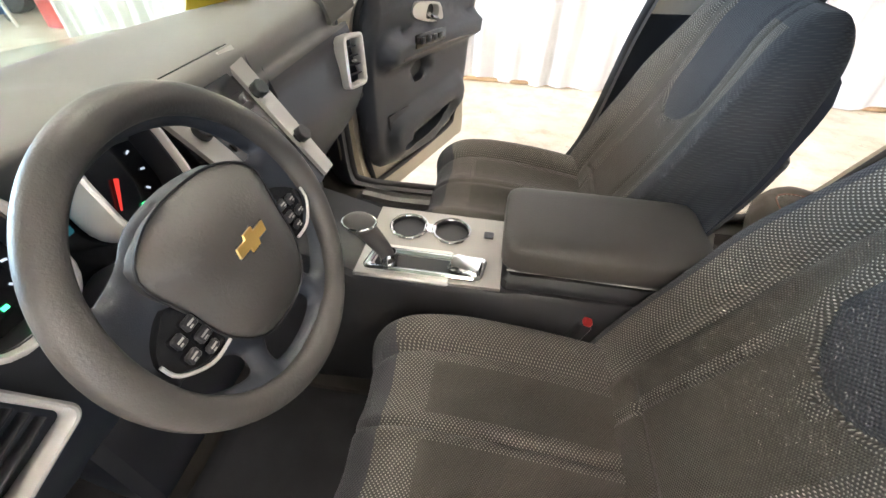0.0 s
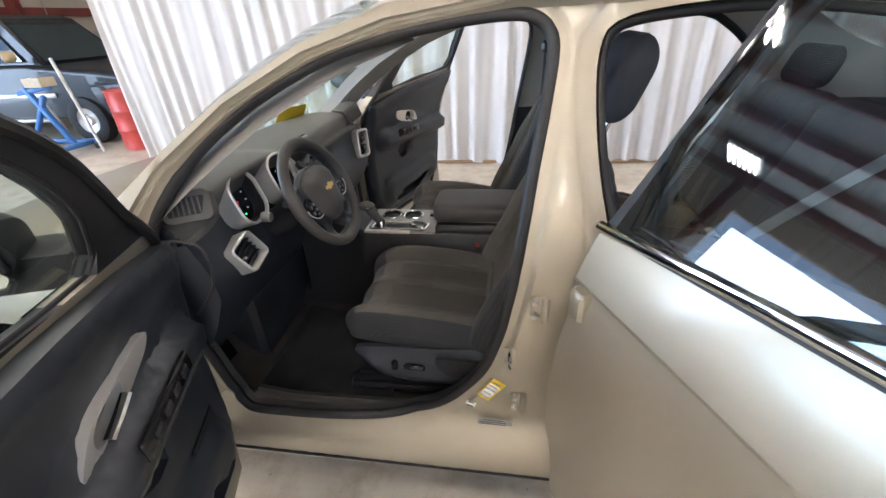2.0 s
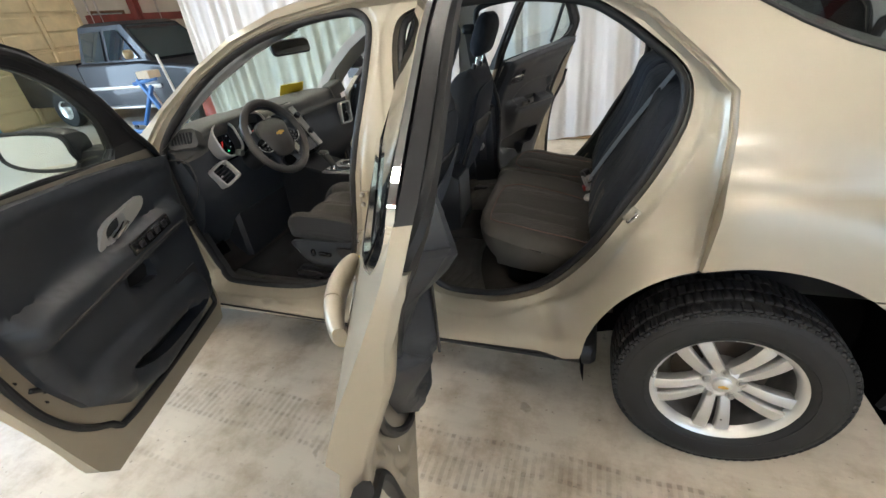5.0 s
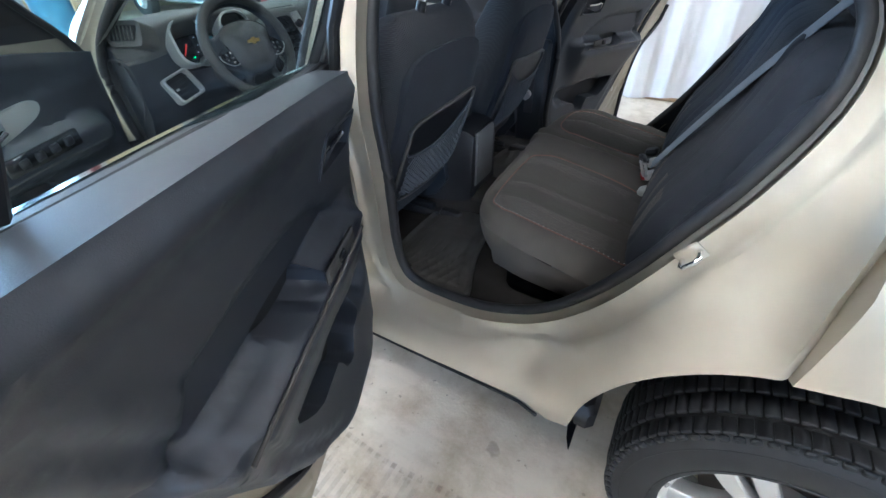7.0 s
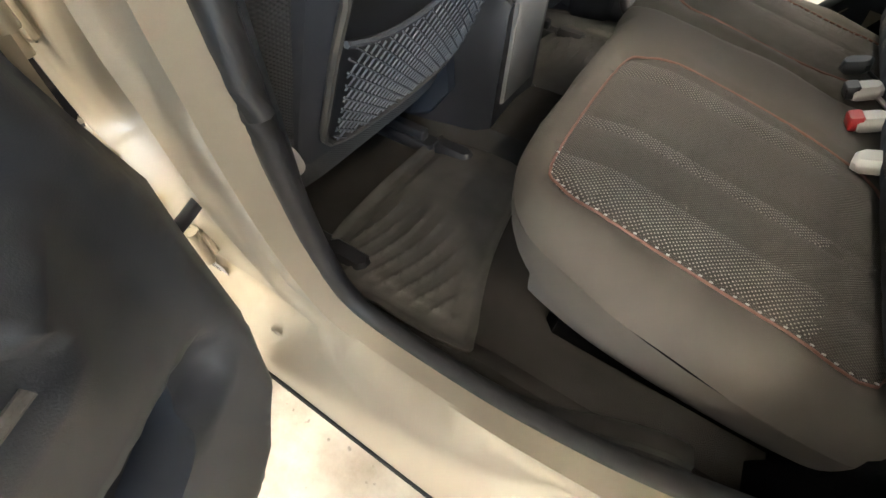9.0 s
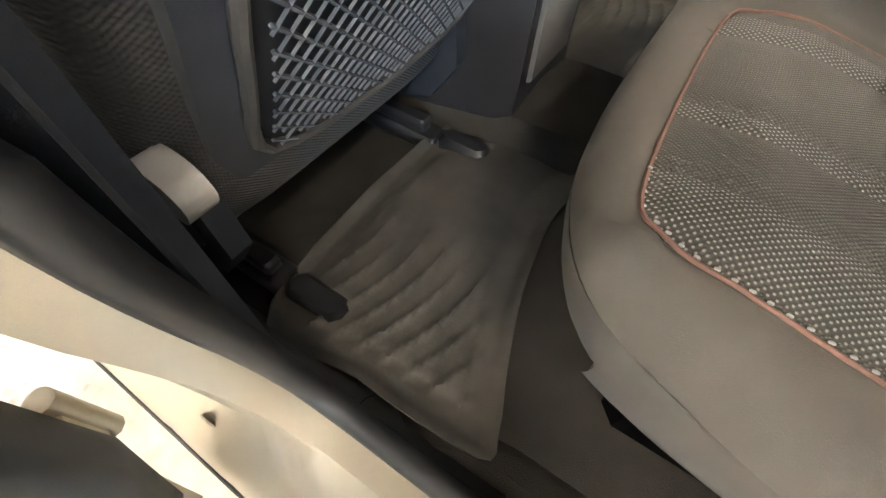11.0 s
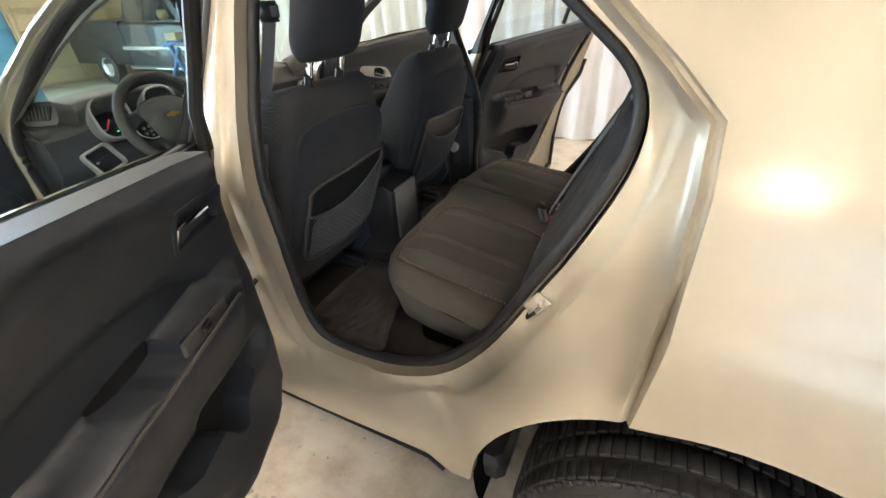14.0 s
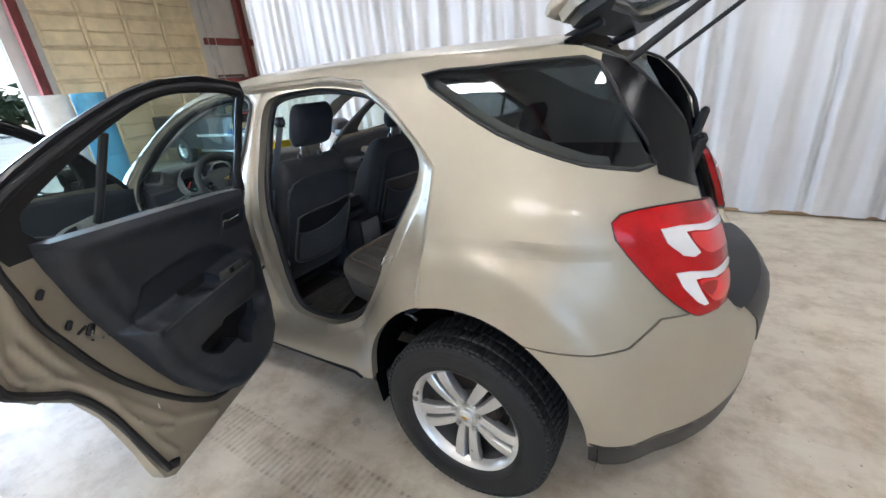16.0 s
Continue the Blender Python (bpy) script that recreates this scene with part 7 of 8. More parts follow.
def mat_mesh(x0, x1, y0, y1, tilt=0.0, ribs=True):
    b = B()
    nx, ny = 40, 40

    def z(x, y):
        u, v = (x - x0) / (x1 - x0), (y - y0) / (y1 - y0)
        edge = min(u, 1 - u, v, 1 - v)
        h = 0.012 + 0.008 * (1 - smooth01(0.02, 0.06, edge))
        if ribs and 0.12 < v < 0.42 and 0.1 < u < 0.9:
            h += 0.004 * (0.5 + 0.5 * math.sin((u - 0.1) / 0.8 * 2 * math.pi * 7)) ** 6
        return floor_z(x) + h + tilt * smooth01(0.75, 1.0, 1 - v)

    gx, gy = np.linspace(x0, x1, nx * 2), np.linspace(y0, y1, ny)
    b.grid([[(x, y, z(x, y)) for y in gy] for x in gx])
    ring = [(x, y0) for x in gx] + [(x1, y) for y in gy[1:]] + [(x, y1) for x in gx[::-1][1:]] + [(x0, y) for y in gy[::-1][1:-1]]
    b.rings([[(x, y, z(x, y)) for x, y in ring], [(x, y, z(x, y) - 0.014) for x, y in ring]], True, False)
    return b


for x0, x1, y0, y1, l in ((0.60, 1.10, -0.69, -0.18, "driver's side"), (0.60, 1.10, 0.18, 0.69, "passenger side")):
    solid("floor_mat", mat_mesh(x0, x1, y0, y1, ribs=False), SHADEDMAT, "rubber front floor mat on the carpet, darkened for footwell shade", "floor mat", "floor mats")


def rear_mat(sg):
    """A ribbed mat with a raised lip and a curved rear edge."""
    rim = curve([(1.60, sg * 0.625), (1.78, sg * 0.645), (1.955, sg * 0.640), (1.962, sg * 0.60), (1.935, sg * 0.53), (1.90, sg * 0.42), (1.876, sg * 0.28), (1.862, sg * 0.12), (1.60, sg * 0.11)], 4)

    def at(x, y, d=0.0):
        e = edge_dist((x, y), rim)
        z = floor_z(x) + 0.010 + 0.010 * (1 - smooth01(0.004, 0.020, e)) + 0.004 * smooth01(0.045, 0.055, e) - d
        ay = abs(y)
        run = smooth01(0.34, 0.42, ay - 0.16 * (x - 1.62)) * smooth01(0.030, 0.045, e)
        w = (x + 0.55 * (ay - 0.62) + 1.4 * (ay - 0.62) ** 2 - 1.60) / 0.037
        z += 0.0060 * run * math.exp(-((w - round(w)) / 0.10) ** 2)
        z += 0.010 * smooth01(0.60, 0.64, ay) * smooth01(1.78, 1.95, x)
        return (x, y, z)

    b = B().sheet(rim, at, (), 0.0075, back=lambda x, y: at(x, y, 0.008))
    solid("floor_mat", b, MATRUB, "dusty dark rubber rear floor mat with curved ribs", "floor mat", "floor mats", angle=60)


rear_mat(-1)
rear_mat(1)

# rear-view mirror, stickers, visor
rv = new("rear_view_mirror")
rv.parent = CAR
rv["label"] = "black framed rear-view mirror under the windshield"
ax = frame_axes((0.80, 0.0, 1.465), (0.28, 1, 0.0), (-0.25, 0.05, 1))
c0, R, U, N = ax
b = B()
rings = []
for d, k in ((-0.035, 0.55), (-0.028, 0.85), (-0.01, 1.0), (0.002, 1.0), (0.004, 0.96)):
    rings.append([c0 + R * p[0] * k + U * p[1] * k + N * d for p in rrect(0.25, 0.075, 0.028)])
b.rings(rings)
part("mirror_body", b, PLASTIC, rv, "black mirror body")
plate("mirror_glass", ax, 0.235, 0.062, 0.022, 0.003, 0.006, MIRROR, rv, "mirror glass")
part("mirror_arm", B().tube([c0 - N * 0.03, c0 - N * 0.09 + Vector((0, 0, 0.06))], 0.012, 10), PLASTIC, rv)
for i, (u, w, h, mt) in enumerate(((0.62, 0.14, 0.045, YELLOW),)):
    p = [Vector(shield(t, y, 0.008)) for t, y in ((0.07, u), (0.07, u + 0.22), (0.17, u + 0.17), (0.17, u - 0.05))]
    b = B().add(p + [q - Vector((0, 0, 0.001)) for q in p], [(0, 1, 2, 3), (4, 5, 6, 7), (0, 1, 5, 4), (1, 2, 6, 5), (2, 3, 7, 6), (3, 0, 4, 7)])
    solid("windshield_sticker", b, YELLOW, "yellow green sticker on the windshield glass", "sticker", smooth=False)

# ---- tail of the car ----
PILLARBLACK = Mat("pillar_black", (0.006, 0.006, 0.007), 0.22, 0.0, Specular_IOR_Level=0.25)
TAILLIGHT = curve([(3.412, 1.159), (3.591, 1.187), (3.832, 1.170), (3.99, 1.125), (3.985, 0.98), (3.885, 0.875), (3.735, 0.852), (3.656, 0.876), (3.515, 1.007)], 3)
BAND_HIGH = [(3.586, 1.134), (3.78, 1.120), (3.965, 1.104), (3.955, 1.088), (3.786, 1.099), (3.683, 1.114), (3.723, 1.046), (3.652, 1.050)]
BAND_LOW = [(3.613, 1.006), (3.754, 0.985), (3.905, 0.982), (3.90, 0.966), (3.764, 0.964), (3.684, 0.975), (3.726, 0.893), (3.682, 0.909)]
BLOCK_HIGH = [(3.70, 1.105), (3.80, 1.092), (3.93, 1.082), (3.93, 1.03), (3.82, 1.03), (3.745, 1.045)]
BLOCK_LOW = [(3.70, 0.966), (3.79, 0.956), (3.885, 0.955), (3.87, 0.895), (3.80, 0.885), (3.745, 0.90)]
DPILLAR = [(3.305, 1.603), (3.41, 1.582), (3.595, 1.494), (3.742, 1.395), (3.815, 1.268), (3.832, 1.215), (3.62, 1.278), (3.61, 1.305), (3.46, 1.455), (3.31, 1.588)]


def tail_parts(sg):
    at = lambda out: (lambda s, z: flip(sg, body(s, z, out)))
    dome = lambda s, z: flip(sg, body(s, z, 0.004 + 0.016 * smooth01(0.0, 0.05, edge_dist((s, z), TAILLIGHT))))
    lamp_ = part("taillight", B().sheet(TAILLIGHT, dome, (), 0.03, back=at(-0.03)), REDLENS, CAR, "red taillight with two white bands")
    for band in (BAND_HIGH, BAND_LOW):
        fn = lambda s, z: flip(sg, body(s, z, 0.0075 + 0.016 * smooth01(0.0, 0.05, edge_dist((s, z), TAILLIGHT))))
        part("light_band", B().sheet(curve(band, 2), fn, (), 0.02, back=at(0.0)), WHITELENS, lamp_, "white light band")
    for blk in (BLOCK_HIGH, BLOCK_LOW):
        fn = lambda s, z: flip(sg, body(s, z, 0.0060 + 0.016 * smooth01(0.0, 0.05, edge_dist((s, z), TAILLIGHT))))
        part("red_reflector", B().sheet(curve(blk, 3), fn, (), 0.02, back=at(0.0)), REDBLOCK, lamp_, "bright red reflector block")
    part("reflector_bulb", B().sheet(curve([(3.70, 0.955), (3.76, 0.958), (3.775, 0.945), (3.74, 0.915)], 2), lambda s, z: flip(sg, body(s, z, 0.024)), (), 0.02, back=at(0.0)), REDPL, lamp_)
    part("lamp_gap", B().tube([flip(sg, body(s, z, 0.002)) for s, z in offset(TAILLIGHT, 0.002)], 0.0022, 6, True), RUBBER, lamp_)
    part("pillar_cover", B().sheet(offset(DPILLAR, 0.007), at(0.004), (), 0.04, back=at(-0.045)), PILLARBLACK, CAR, "gloss black cover on the rearmost pillar")
    rim = [(3.20, 1.632), (3.415, 1.585), (3.60, 1.497), (3.75, 1.397), (3.82, 1.267), (3.845, 1.20), (3.865, 0.90)]
    part("tailgate_seal", B().tube([flip(sg, body(s, z, -0.014)) for s, z in curve(rim, 5, False)], 0.012, 8), RUBBER, CAR, "black rubber tailgate seal")
    part("gate_stop", B().box(flip(sg, (body(3.84, 1.29)[0] - 0.005, body(3.84, 1.29)[1] + 0.02, 1.29)), (0.04, 0.05, 0.15), Matrix.Rotation(radians(14), 3, "Y"), 0.015), PLASTIC, CAR, "black rubber gate stop")
    strut = B().tube([flip(sg, (3.31, -0.565, 1.585)), flip(sg, (3.66, -0.55, 1.845))], 0.011, 10)
    ob = part("gas_strut", strut, PLASTIC, CAR, "black gas strut that holds the liftgate")
    part("strut_rod", B().tube([flip(sg, (3.64, -0.55, 1.83)), flip(sg, (3.98, -0.54, 2.085))], 0.006, 8), STEEL, ob)
    hinge = B().box(flip(sg, (3.13, -0.36, 1.69)), (0.13, 0.05, 0.03), Matrix.Rotation(radians(-20), 3, "Y"), 0.008)
    part("gate_hinge", hinge, PLASTIC, CAR, "black liftgate hinge")
    # inner lining of the load bay
    b = B().box(flip(sg, (3.05, -0.58, 0.80)), (0.75, 0.10, 0.42), bevel=0.03)
    part("bay_lining", b, TRIM, CAR, "charcoal lining beside the load floor")


both(tail_parts)
b = B().box((3.11, 0, 0.685), (0.98, 1.08, 0.03), bevel=0.008)
part("load_floor", b, CARPET, CAR, "black carpeted load floor")
b = B().box((3.58, 0, 0.74), (0.08, 0.90, 0.12), bevel=0.02)
part("load_sill", b, PLASTIC, CAR, "black ribbed load sill")

# the open liftgate, hinged at the roof's rear edge
GATE = Vector((3.10, 0, 1.705))
ga = radians(27)
gdir, gup = Vector((math.cos(ga), 0, math.sin(ga))), Vector((-math.sin(ga), 0, math.cos(ga)))


def gatept(depth):
    def f(y, a):
        bulge = 0.03 * (1 - (y / 0.6) ** 2) + 0.10 * smooth01(0.55, 1.0, a) * 0.6
        p = GATE + gdir * a + gup * (depth + bulge * 0.6)
        return (p.x, y, p.z)
    return f


gate_out = curve([(-0.50, 0.0), (-0.55, 0.18), (-0.58, 0.55), (-0.62, 0.90), (-0.60, 1.13), (-0.40, 1.17), (0.40, 1.17), (0.60, 1.13), (0.62, 0.90), (0.58, 0.55), (0.55, 0.18), (0.50, 0.0)], 2)
gate_win = curve([(-0.46, 0.16), (-0.50, 0.52), (0.0, 0.56), (0.50, 0.52), (0.46, 0.16), (0, 0.13)], 3)
gate = part("liftgate", B().sheet(gate_out, gatept(0.03), [gate_win], 0.08, back=gatept(0.0)), PAINT, CAR, "liftgate raised above the load bay")
part("gate_lining", B().sheet(offset(gate_out, -0.02), gatept(-0.03), [offset(gate_win, 0.01)], 0.08, back=gatept(-0.004)), PLASTIC, gate, "black inner lining of the liftgate")
g = part("rear_window", B().sheet(offset(gate_win, 0.01), gatept(0.02), (), 0.1, back=gatept(0.015)), TINT, gate, "tinted rear window")
g.visible_shadow = False
part("spoiler", B().box(tuple(GATE + gdir * 0.06 + gup * 0.06), (0.20, 1.0, 0.05), Matrix.Rotation(-ga, 3, "Y"), 0.02), PAINT, gate, "painted roof spoiler")

# ---- details in the door openings ----
def on_side(sg, s, z, out):
    return flip(sg, body(s, z, out))


def jamb_parts(sg):
    # strikers
    for s, z, rot in ((1.505, 0.792, 0), (2.503, 0.942, 35)):
        c = Vector(on_side(sg, s, z, 0.0))
        m = Matrix.Rotation(radians(rot), 3, "Y")
        plate = part("striker_plate", B().box(c, (0.036, 0.008, 0.05), m, 0.003), PAINT, CAR, "painted striker plate")
        loop = [c + m @ Vector((0, sg * d, h)) for d, h in ((0.0, 0.018), (0.03, 0.018), (0.036, 0.012), (0.036, -0.012), (0.03, -0.018), (0.0, -0.018))]
        part("striker_loop", B().tube(loop, 0.0055, 8), CHROME, plate, "bright striker loop")
        for h in (-0.022, 0.022):
            part("screw", B().lathe([(0.0, 0.010), (0.006, 0.009), (0.007, 0.004)], c + m @ Vector((0.012, sg * 0.001, h)), "y", 10), STEEL, plate)
    # body halves of the rear door hinges
    for s, z in ((1.535, 0.595), (1.570, 0.965)):
        c = Vector(on_side(sg, s, z, 0.004))
        part("pillar_hinge", B().box(c, (0.044, 0.018, 0.058), bevel=0.006).tube([c + Vector((0.013, sg * 0.014, -0.036)), c + Vector((0.013, sg * 0.014, 0.036))], 0.0095, 12), PAINT_IN, CAR, "painted hinge half on the pillar")
        for h in (-0.02, 0.02):
            part("hinge_bolt", B().lathe([(0.0, sg * 0.022), (0.007, sg * 0.020), (0.009, sg * 0.012), (0.009, 0.0)], c + Vector((-0.012, 0, h)), "y", 6), STEEL, CAR)
    # bolts and plugs
    for s, z in ((1.66, 0.44), (0.60, 0.40)):
        part("body_plug", B().lathe([(0.0, sg * 0.003), (0.010, sg * 0.003), (0.012, 0.0)], on_side(sg, s, z, 0.0), "y", 14), PAINT_IN, CAR)
    # wing flange with bolts behind the front wheel
    # body seam along the sill
    part("sill_strip", B().tube([on_side(sg, s, 0.333, 0.001) for s in np.linspace(0.56, 2.30, 30)], 0.006, 6, flat=0.6), RUBBER, CAR, "dark strip under the sill")
    # seat belt on the pillar
    yb = lambda z: sg * (halfs(z) - 0.185)
    belt = B()
    for dx in (0.0, 0.003):
        belt.grid([[(1.632 + dx + w, yb(z), z) for w in (0.0, 0.047)] for z in np.linspace(0.62, 1.45, 14)])
    part("pillar_belt", belt, varied("belt_web", (0.10, 0.10, 0.105), 0.7, grain=900, bump=0.5), CAR, "grey seat belt webbing on the pillar")
    part("belt_guide", B().box((1.656, sg * (halfs(1.45) - 0.18), 1.45), (0.075, 0.03, 0.05), bevel=0.012), PLASTIC, CAR, "black belt guide")
    lower = B().box((1.665, sg * (halfs(0.75) - 0.165), 0.72), (0.16, 0.04, 0.54), bevel=0.02)
    part("pillar_cover", lower, TRIM, CAR, "charcoal lower pillar cover")


both(jamb_parts)

# labels on the driver's pillar
def label_plate(name, s, z, w, h, mat, tilt, label, rows, bar, split=None):
    c = Vector(body(s, z, 0.006))
    m = Matrix.Rotation(radians(tilt), 3, "Y")
    b = B().box(c, (w, 0.001, h), m, 0.0004)
    ob = part(name, b, mat, CAR, label)
    for i in range(rows):
        zz = h * (0.36 - 0.72 * i / max(1, rows - 1))
        ww = w * (0.78 if i % 3 else 0.6)
        part("text_bar", B().box(c + m @ Vector((-0.05 * w, -0.0012, zz)), (ww, 0.0008, h * 0.32 / rows), m, 0.0002), bar, ob)
    if split:
        part("colour_band", B().box(c + m @ Vector((0, -0.0009, h * 0.38)), (w, 0.0008, h * 0.24), m, 0.0002), split, ob, "yellow band")


label_plate("tyre_label", 1.455, 0.640, 0.042, 0.085, YELLOW, 36, "white and yellow tyre label", 5, GREYPAPER, YELLOW)
part("label_field", B().box(Vector(body(1.452, 0.636, 0.0068)), (0.034, 0.001, 0.052), Matrix.Rotation(radians(36), 3, "Y"), 0.0003), PAPER, CAR, "white field of the label")
label_plate("data_label", 1.467, 0.475, 0.105, 0.036, GREYPAPER, 2, "grey data label", 4, INK)
label_plate("service_label", 1.395, 0.565, 0.03, 0.02, PAPER, 20, "small white sticker", 2, INK)

# ---- the rest of the hall ----
def drum(x, y, z0, mat, label, r=0.29, h=0.88):
    ob = thing("oil_drum", label, "drum", "oil drums", (x, y, z0))
    prof = [(0.0, 0.012), (r - 0.012, 0.012), (r - 0.006, 0.0), (r, 0.006), (r - 0.004, 0.02)]
    for z in (h * 0.34, h * 0.66):
        prof += [(r - 0.004, z - 0.02), (r + 0.008, z), (r - 0.004, z + 0.02)]
    prof += [(r - 0.004, h - 0.02), (r, h - 0.006), (r - 0.006, h), (r - 0.012, h - 0.012), (0.0, h - 0.012)]
    part("shell", B().lathe(prof, (0, 0, 0), "z", 40), mat, ob)
    part("bung", B().lathe([(0.0, h + 0.006), (0.03, h + 0.006), (0.033, h - 0.012)], (r * 0.6, 0, 0), "z", 12), STEEL, ob)
    return ob


DRUMRED = varied("red_drum_paint", (0.42, 0.045, 0.035), 0.38, spread=0.25, scale=5)
DRUMBLUE = varied("blue_drum_paint", (0.11, 0.36, 0.56), 0.4, spread=0.2, scale=5)
DRUMWHITE = varied("white_drum_paint", (0.66, 0.66, 0.62), 0.4, spread=0.12, scale=5)
drum(-4.3, 4.28, 0, DRUMRED, "red steel oil drum standing on the floor")
drum(-8.0, 1.66, 0, DRUMWHITE, "tall white drum standing on the floor", 0.29, 1.98)
drum(-7.9, 2.30, 0, DRUMBLUE, "tall light blue drum standing on the floor", 0.31, 1.98)

# black pickup truck
BLACKPAINT = Mat("black_paint", (0.008, 0.009, 0.012), 0.4, 0.0, Specular_IOR_Level=0.3, Coat_Weight=0.3, Coat_Roughness=0.03)
ORANGE = Mat("amber_lens", (0.95, 0.25, 0.02), 0.2, Coat_Weight=1.0)
truck = thing("pickup_truck", "black pickup truck parked beside the curtain", "truck", at=(-4.45, 5.42, 0))


def section(x, w, z0, z1, r):
    pts = []
    for cy, cz, a in ((w - r, z1 - r, 0), (-w + r, z1 - r, 90), (-w + r * 0.5, z0 + r * 0.5, 180), (w - r * 0.5, z0 + r * 0.5, 270)):
        rr = r if a < 180 else r * 0.5
        for k in range(5):
            q = radians(a + 22.5 * k)
            pts.append((x, cy + rr * math.cos(q), cz + rr * math.sin(q)))
    return pts


wheelx = (-0.95, -4.55)
b = B()
xs_t = [(0.0, 0.80, 0.45, 0.95, 0.05), (-0.06, 0.88, 0.42, 1.06, 0.10), (-0.5, 0.91, 0.40, 1.13, 0.10), (-1.3, 0.93, 0.40, 1.20, 0.10), (-1.7, 0.94, 0.40, 1.24, 0.08), (-3.5, 0.95, 0.40, 1.27, 0.08)]
b.rings([section(*q) for q in xs_t])
part("body", b, BLACKPAINT, truck, "gloss black body and bonnet")
b = B().rings([section(-3.54, 0.94, 0.44, 1.30, 0.05), section(-5.75, 0.94, 0.44, 1.32, 0.05)])
part("cargo_bed", b, BLACKPAINT, truck, "gloss black cargo bed")
b = B()
b.rings([[(-1.45, 0.84, 1.18), (-1.45, -0.84, 1.18), (-3.5, -0.86, 1.24), (-3.5, 0.86, 1.24)], [(-2.15, 0.66, 1.90), (-2.15, -0.66, 1.90), (-3.38, -0.67, 1.93), (-3.38, 0.67, 1.93)], [(-2.35, 0.58, 1.97), (-2.35, -0.58, 1.97), (-3.25, -0.58, 1.985), (-3.25, 0.58, 1.985)]])
part("cab", b, BLACKPAINT, truck, "gloss black cab", smooth=False)
DARKGLASS = Mat("cab_glass", (0.02, 0.03, 0.035), 0.03, 0.0, Coat_Weight=1.0)


def quad(name, p, mat, t=0.012, label=""):
    P = [Vector(q) for q in p]
    nrm = (P[1] - P[0]).cross(P[3] - P[0]).normalized() * t
    return part(name, B().rings([[q for q in P], [q + nrm for q in P]]), mat, truck, label, smooth=False)


quad("windshield", [(-1.50, 0.74, 1.26), (-2.12, 0.60, 1.87), (-2.12, -0.60, 1.87), (-1.50, -0.74, 1.26)], DARKGLASS, 0.014, "dark windshield")
for x0, x1 in ((-1.78, -2.62), (-2.74, -3.34)):
    xt0 = min(x0, -2.28)
    quad("side_window", [(x0, -0.853, 1.29), (x1, -0.853, 1.29), (x1, -0.70, 1.82), (xt0, -0.70, 1.82)], DARKGLASS, -0.010, "side window")
part("side_mirror", B().box((-1.78, -1.03, 1.38), (0.12, 0.20, 0.16), bevel=0.04), varied("mirror_gold", (0.42, 0.34, 0.20), 0.4), truck, "tan door mirror")
part("turn_lamp", B().box((-0.07, -0.80, 0.98), (0.12, 0.20, 0.13), bevel=0.03), ORANGE, truck, "amber turn lamp")
part("headlamp", B().box((-0.02, -0.58, 0.95), (0.08, 0.30, 0.17), bevel=0.03), WHITELENS, truck, "clear headlamp")
part("side_marker", B().box((-0.10, -0.885, 0.82), (0.12, 0.03, 0.06), bevel=0.01), ORANGE, truck)
part("bumper", B().box((0.02, 0, 0.55), (0.14, 1.70, 0.22), bevel=0.04), BLACKPAINT, truck, "front bumper")
part("side_step", B().box((-2.55, -0.97, 0.40), (1.9, 0.14, 0.05), bevel=0.015), STEEL, truck, "bright side step")
part("rub_strip", B().box((-2.5, -0.952, 0.78), (2.3, 0.02, 0.07), bevel=0.008), SILVER, truck, "silver strip on the door")
for x in wheelx:
    b = B().lathe([(0.20, -0.10), (0.30, -0.12), (0.36, -0.10), (0.375, -0.05), (0.375, 0.08), (0.20, 0.10)], (x, -0.86, 0.375), "y", 40)
    w = part("wheel", b, TYRE, truck, "black tyre on an alloy wheel")
    part("rim", B().lathe([(0.0, -0.09), (0.06, -0.10), (0.09, -0.06), (0.17, -0.075), (0.205, -0.10), (0.205, 0.0)], (x, -0.86, 0.375), "y", 30), ALLOY, w)

# blue lifting stand with a beige box on it
BLUESTEEL = varied("blue_enamel", (0.045, 0.16, 0.42), 0.4, spread=0.15, scale=6)
BEIGEBOX = varied("beige_box", (0.50, 0.43, 0.32), 0.7)
st = thing("engine_hoist", "blue steel engine hoist on casters", "hoist", at=(-5.4, 3.85, 0))


def beam(name, a, c, w=0.07, mat=BLUESTEEL):
    a, c = Vector(a), Vector(c)
    d = c - a
    m = d.to_track_quat("X", "Z").to_matrix()
    return part(name, B().box((a + c) / 2, (d.length, w, w), m, 0.008), mat, st)


beam("leg", (-1.25, -0.35, 0.12), (0.35, -0.30, 0.12))
beam("leg", (-1.25, 0.35, 0.12), (0.35, 0.30, 0.12))
beam("cross_bar", (0.30, -0.32, 0.13), (0.30, 0.32, 0.13))
beam("mast", (0.28, 0.0, 0.14), (-0.15, 0.0, 0.98))
beam("brace", (-0.45, 0.0, 0.16), (0.12, 0.0, 0.86), 0.06)
beam("boom", (-0.30, 0.0, 0.90), (0.30, 0.0, 0.98), 0.06)
beam("ram", (0.22, 0.05, 0.20), (0.02, 0.05, 0.80), 0.035, STEEL)
for x, y in ((-1.22, -0.35), (-1.22, 0.35), (0.32, -0.30), (0.32, 0.30)):
    part("caster", B().lathe([(0.0, -0.018), (0.045, -0.018), (0.045, 0.018), (0.0, 0.018)], (x, y, 0.045), "y", 16), PLASTIC, st)
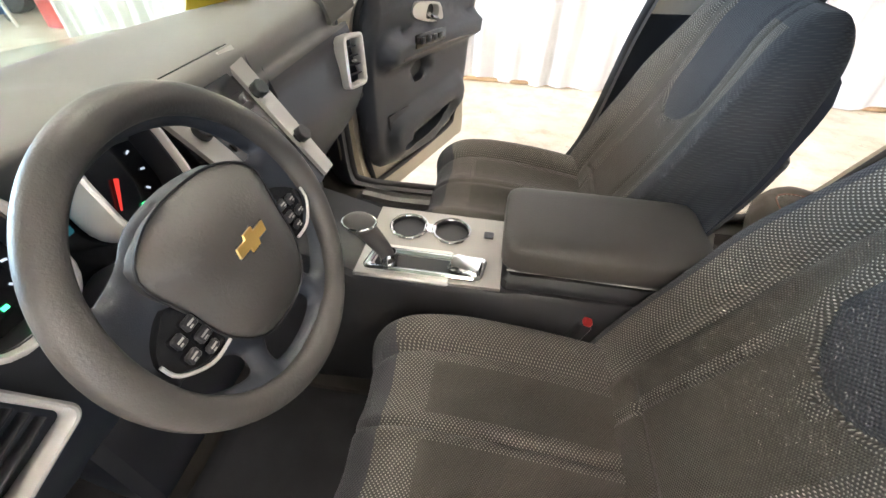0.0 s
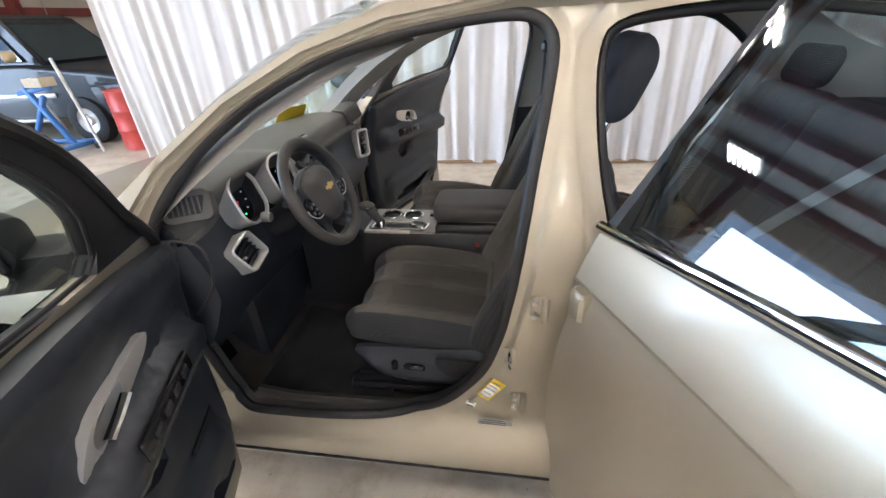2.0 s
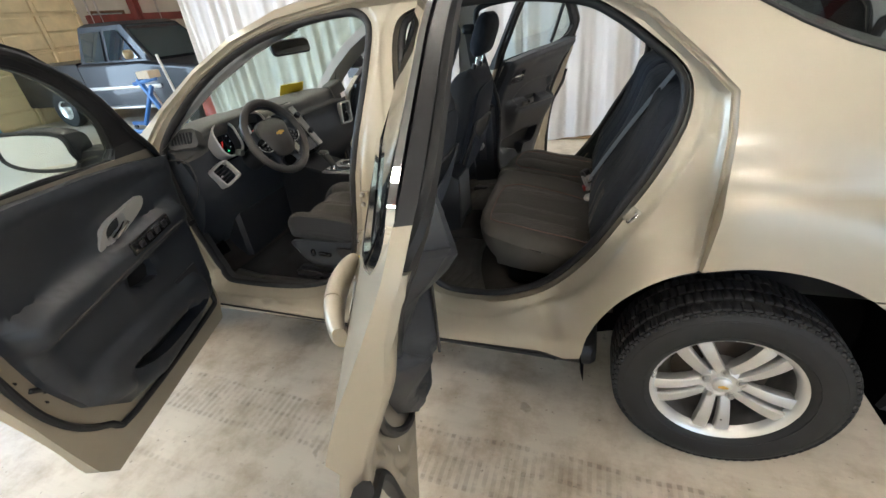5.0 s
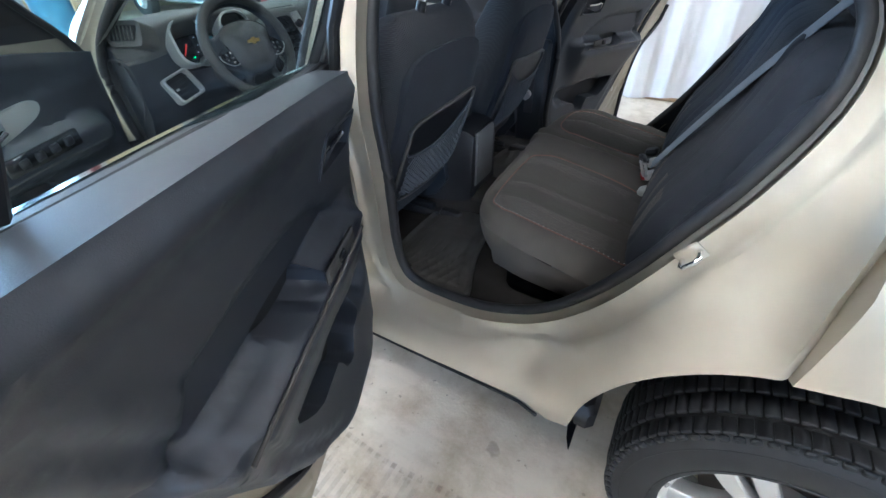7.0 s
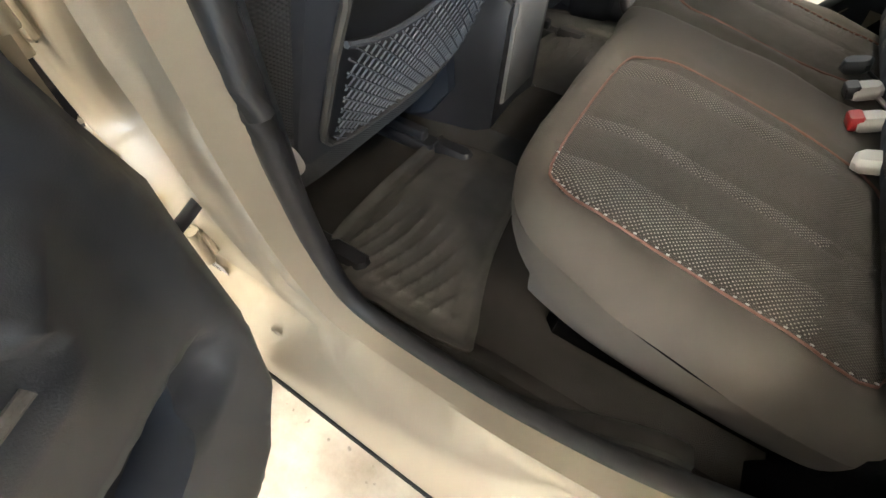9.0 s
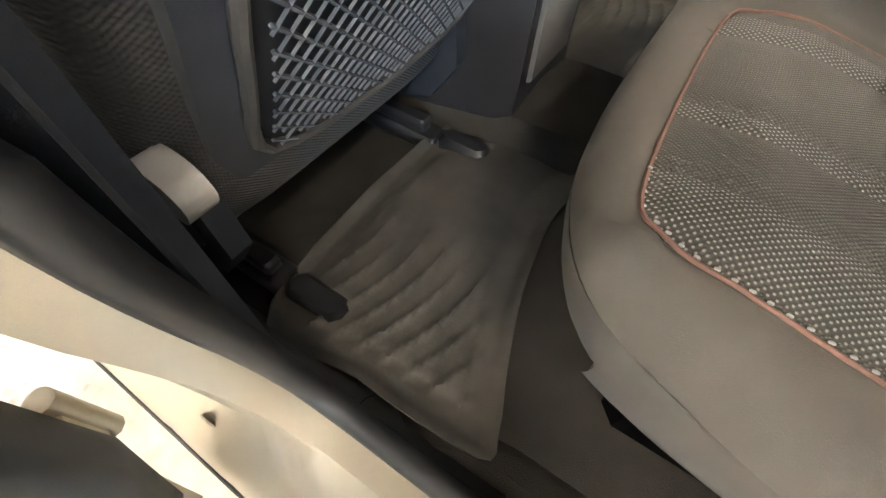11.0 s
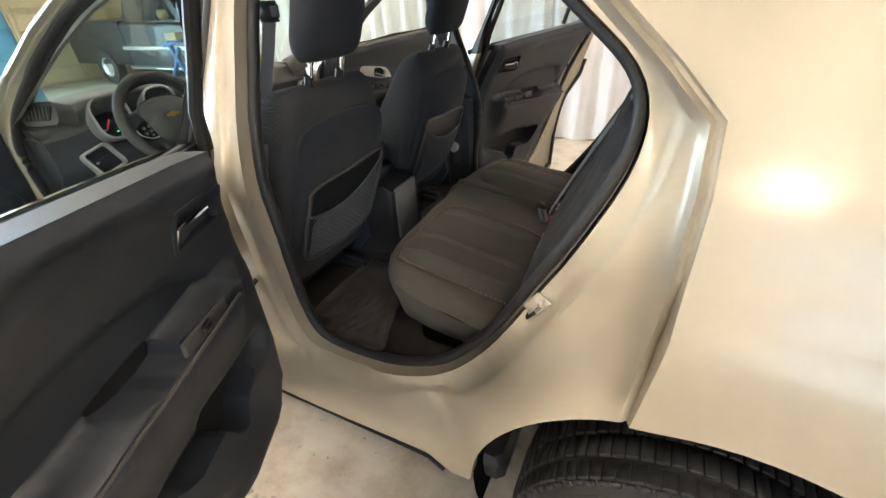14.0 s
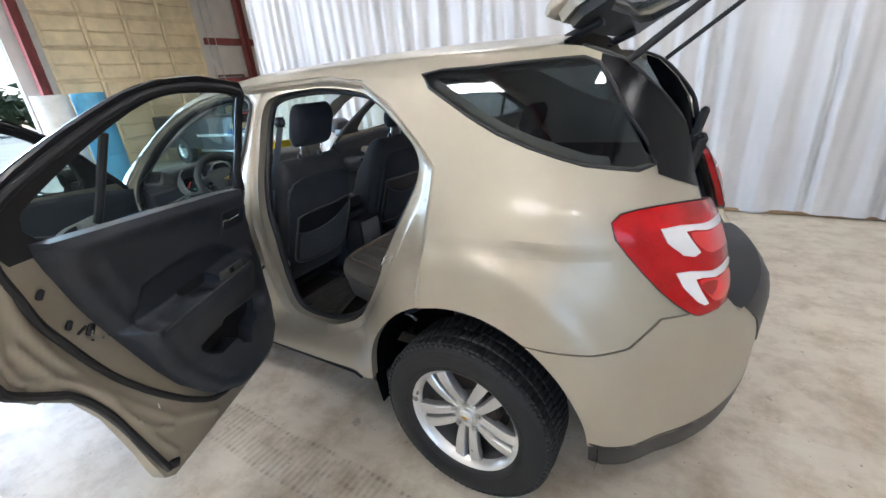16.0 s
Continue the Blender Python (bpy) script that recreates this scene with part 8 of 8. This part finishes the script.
solid("parts_box", B().box((-5.25, 3.86, 1.05), (0.30, 0.24, 0.12), bevel=0.006), BEIGEBOX, "beige cardboard box resting on the blue hoist", "box", smooth=False)
b = B().tube([(-4.78, 3.95, 0.0), (-5.02, 3.98, 1.35)], 0.022, 10)
solid("steel_pole", b, varied("pale_pole", (0.62, 0.62, 0.60), 0.4), "pale steel pole leaning on the hoist", "pole")

# window and frames on the west wall
w = thing("window_frame_unit", "small brown framed window in the hall wall", "window", at=(X0 + 0.02, 7.55, 2.1), kind="structure")
w.name = "window_1"
for o, sz in (((0.03, 0, 0.27), (0.08, 1.0, 0.06)), ((0.03, 0, -0.27), (0.08, 1.0, 0.06)), ((0.03, 0.47, 0), (0.08, 0.06, 0.5)), ((0.03, -0.47, 0), (0.08, 0.06, 0.5))):
    part("window_frame", B().box(o, sz, bevel=0.006), varied("brown_frame", (0.16, 0.09, 0.05), 0.6), w)
part("window_pane", B().box((0.02, 0, 0), (0.01, 0.90, 0.5), bevel=0.002), Mat("frosted_pane", (0.55, 0.60, 0.62), 0.25), w, "frosted window pane")

# ground, hedge and sky side outside the opening
GRAVEL = varied("yard_gravel", (0.42, 0.39, 0.34), 0.9, spread=0.2, scale=1.2, grain=40, bump=0.6, dist=0.01)
solid("ground", B().box((-60, 0, -0.13), (75, 160, 0.2), bevel=0.01), GRAVEL, "bright gravel yard outside the hall", "ground", kind="structure")
LEAF = varied("far_leaves", (0.06, 0.085, 0.035), 0.8, spread=0.4, scale=3)
b = B()
rt = np.random.RandomState(12)
for i in range(5200):
    c = Vector((-62 + rt.normal(0, 2.5), rt.uniform(-60, 50), 0))
    c.z = rt.uniform(0.2, 1) ** 0.8 * (5.0 + 1.4 * math.sin(c.y * 0.21) + 0.9 * math.sin(c.y * 0.6 + 1)) * rt.uniform(0.75, 1.1)
    a = [Vector(rt.normal(0, 0.45, 3)) for _ in range(3)]
    b.add([c + q for q in a] + [c - a[0] * 0.7], [(0, 1, 2), (0, 1, 3), (1, 2, 3)])
solid("far_hedge", b, LEAF, "dark green row of trees beyond the yard", "trees", kind="stuff", smooth=False)
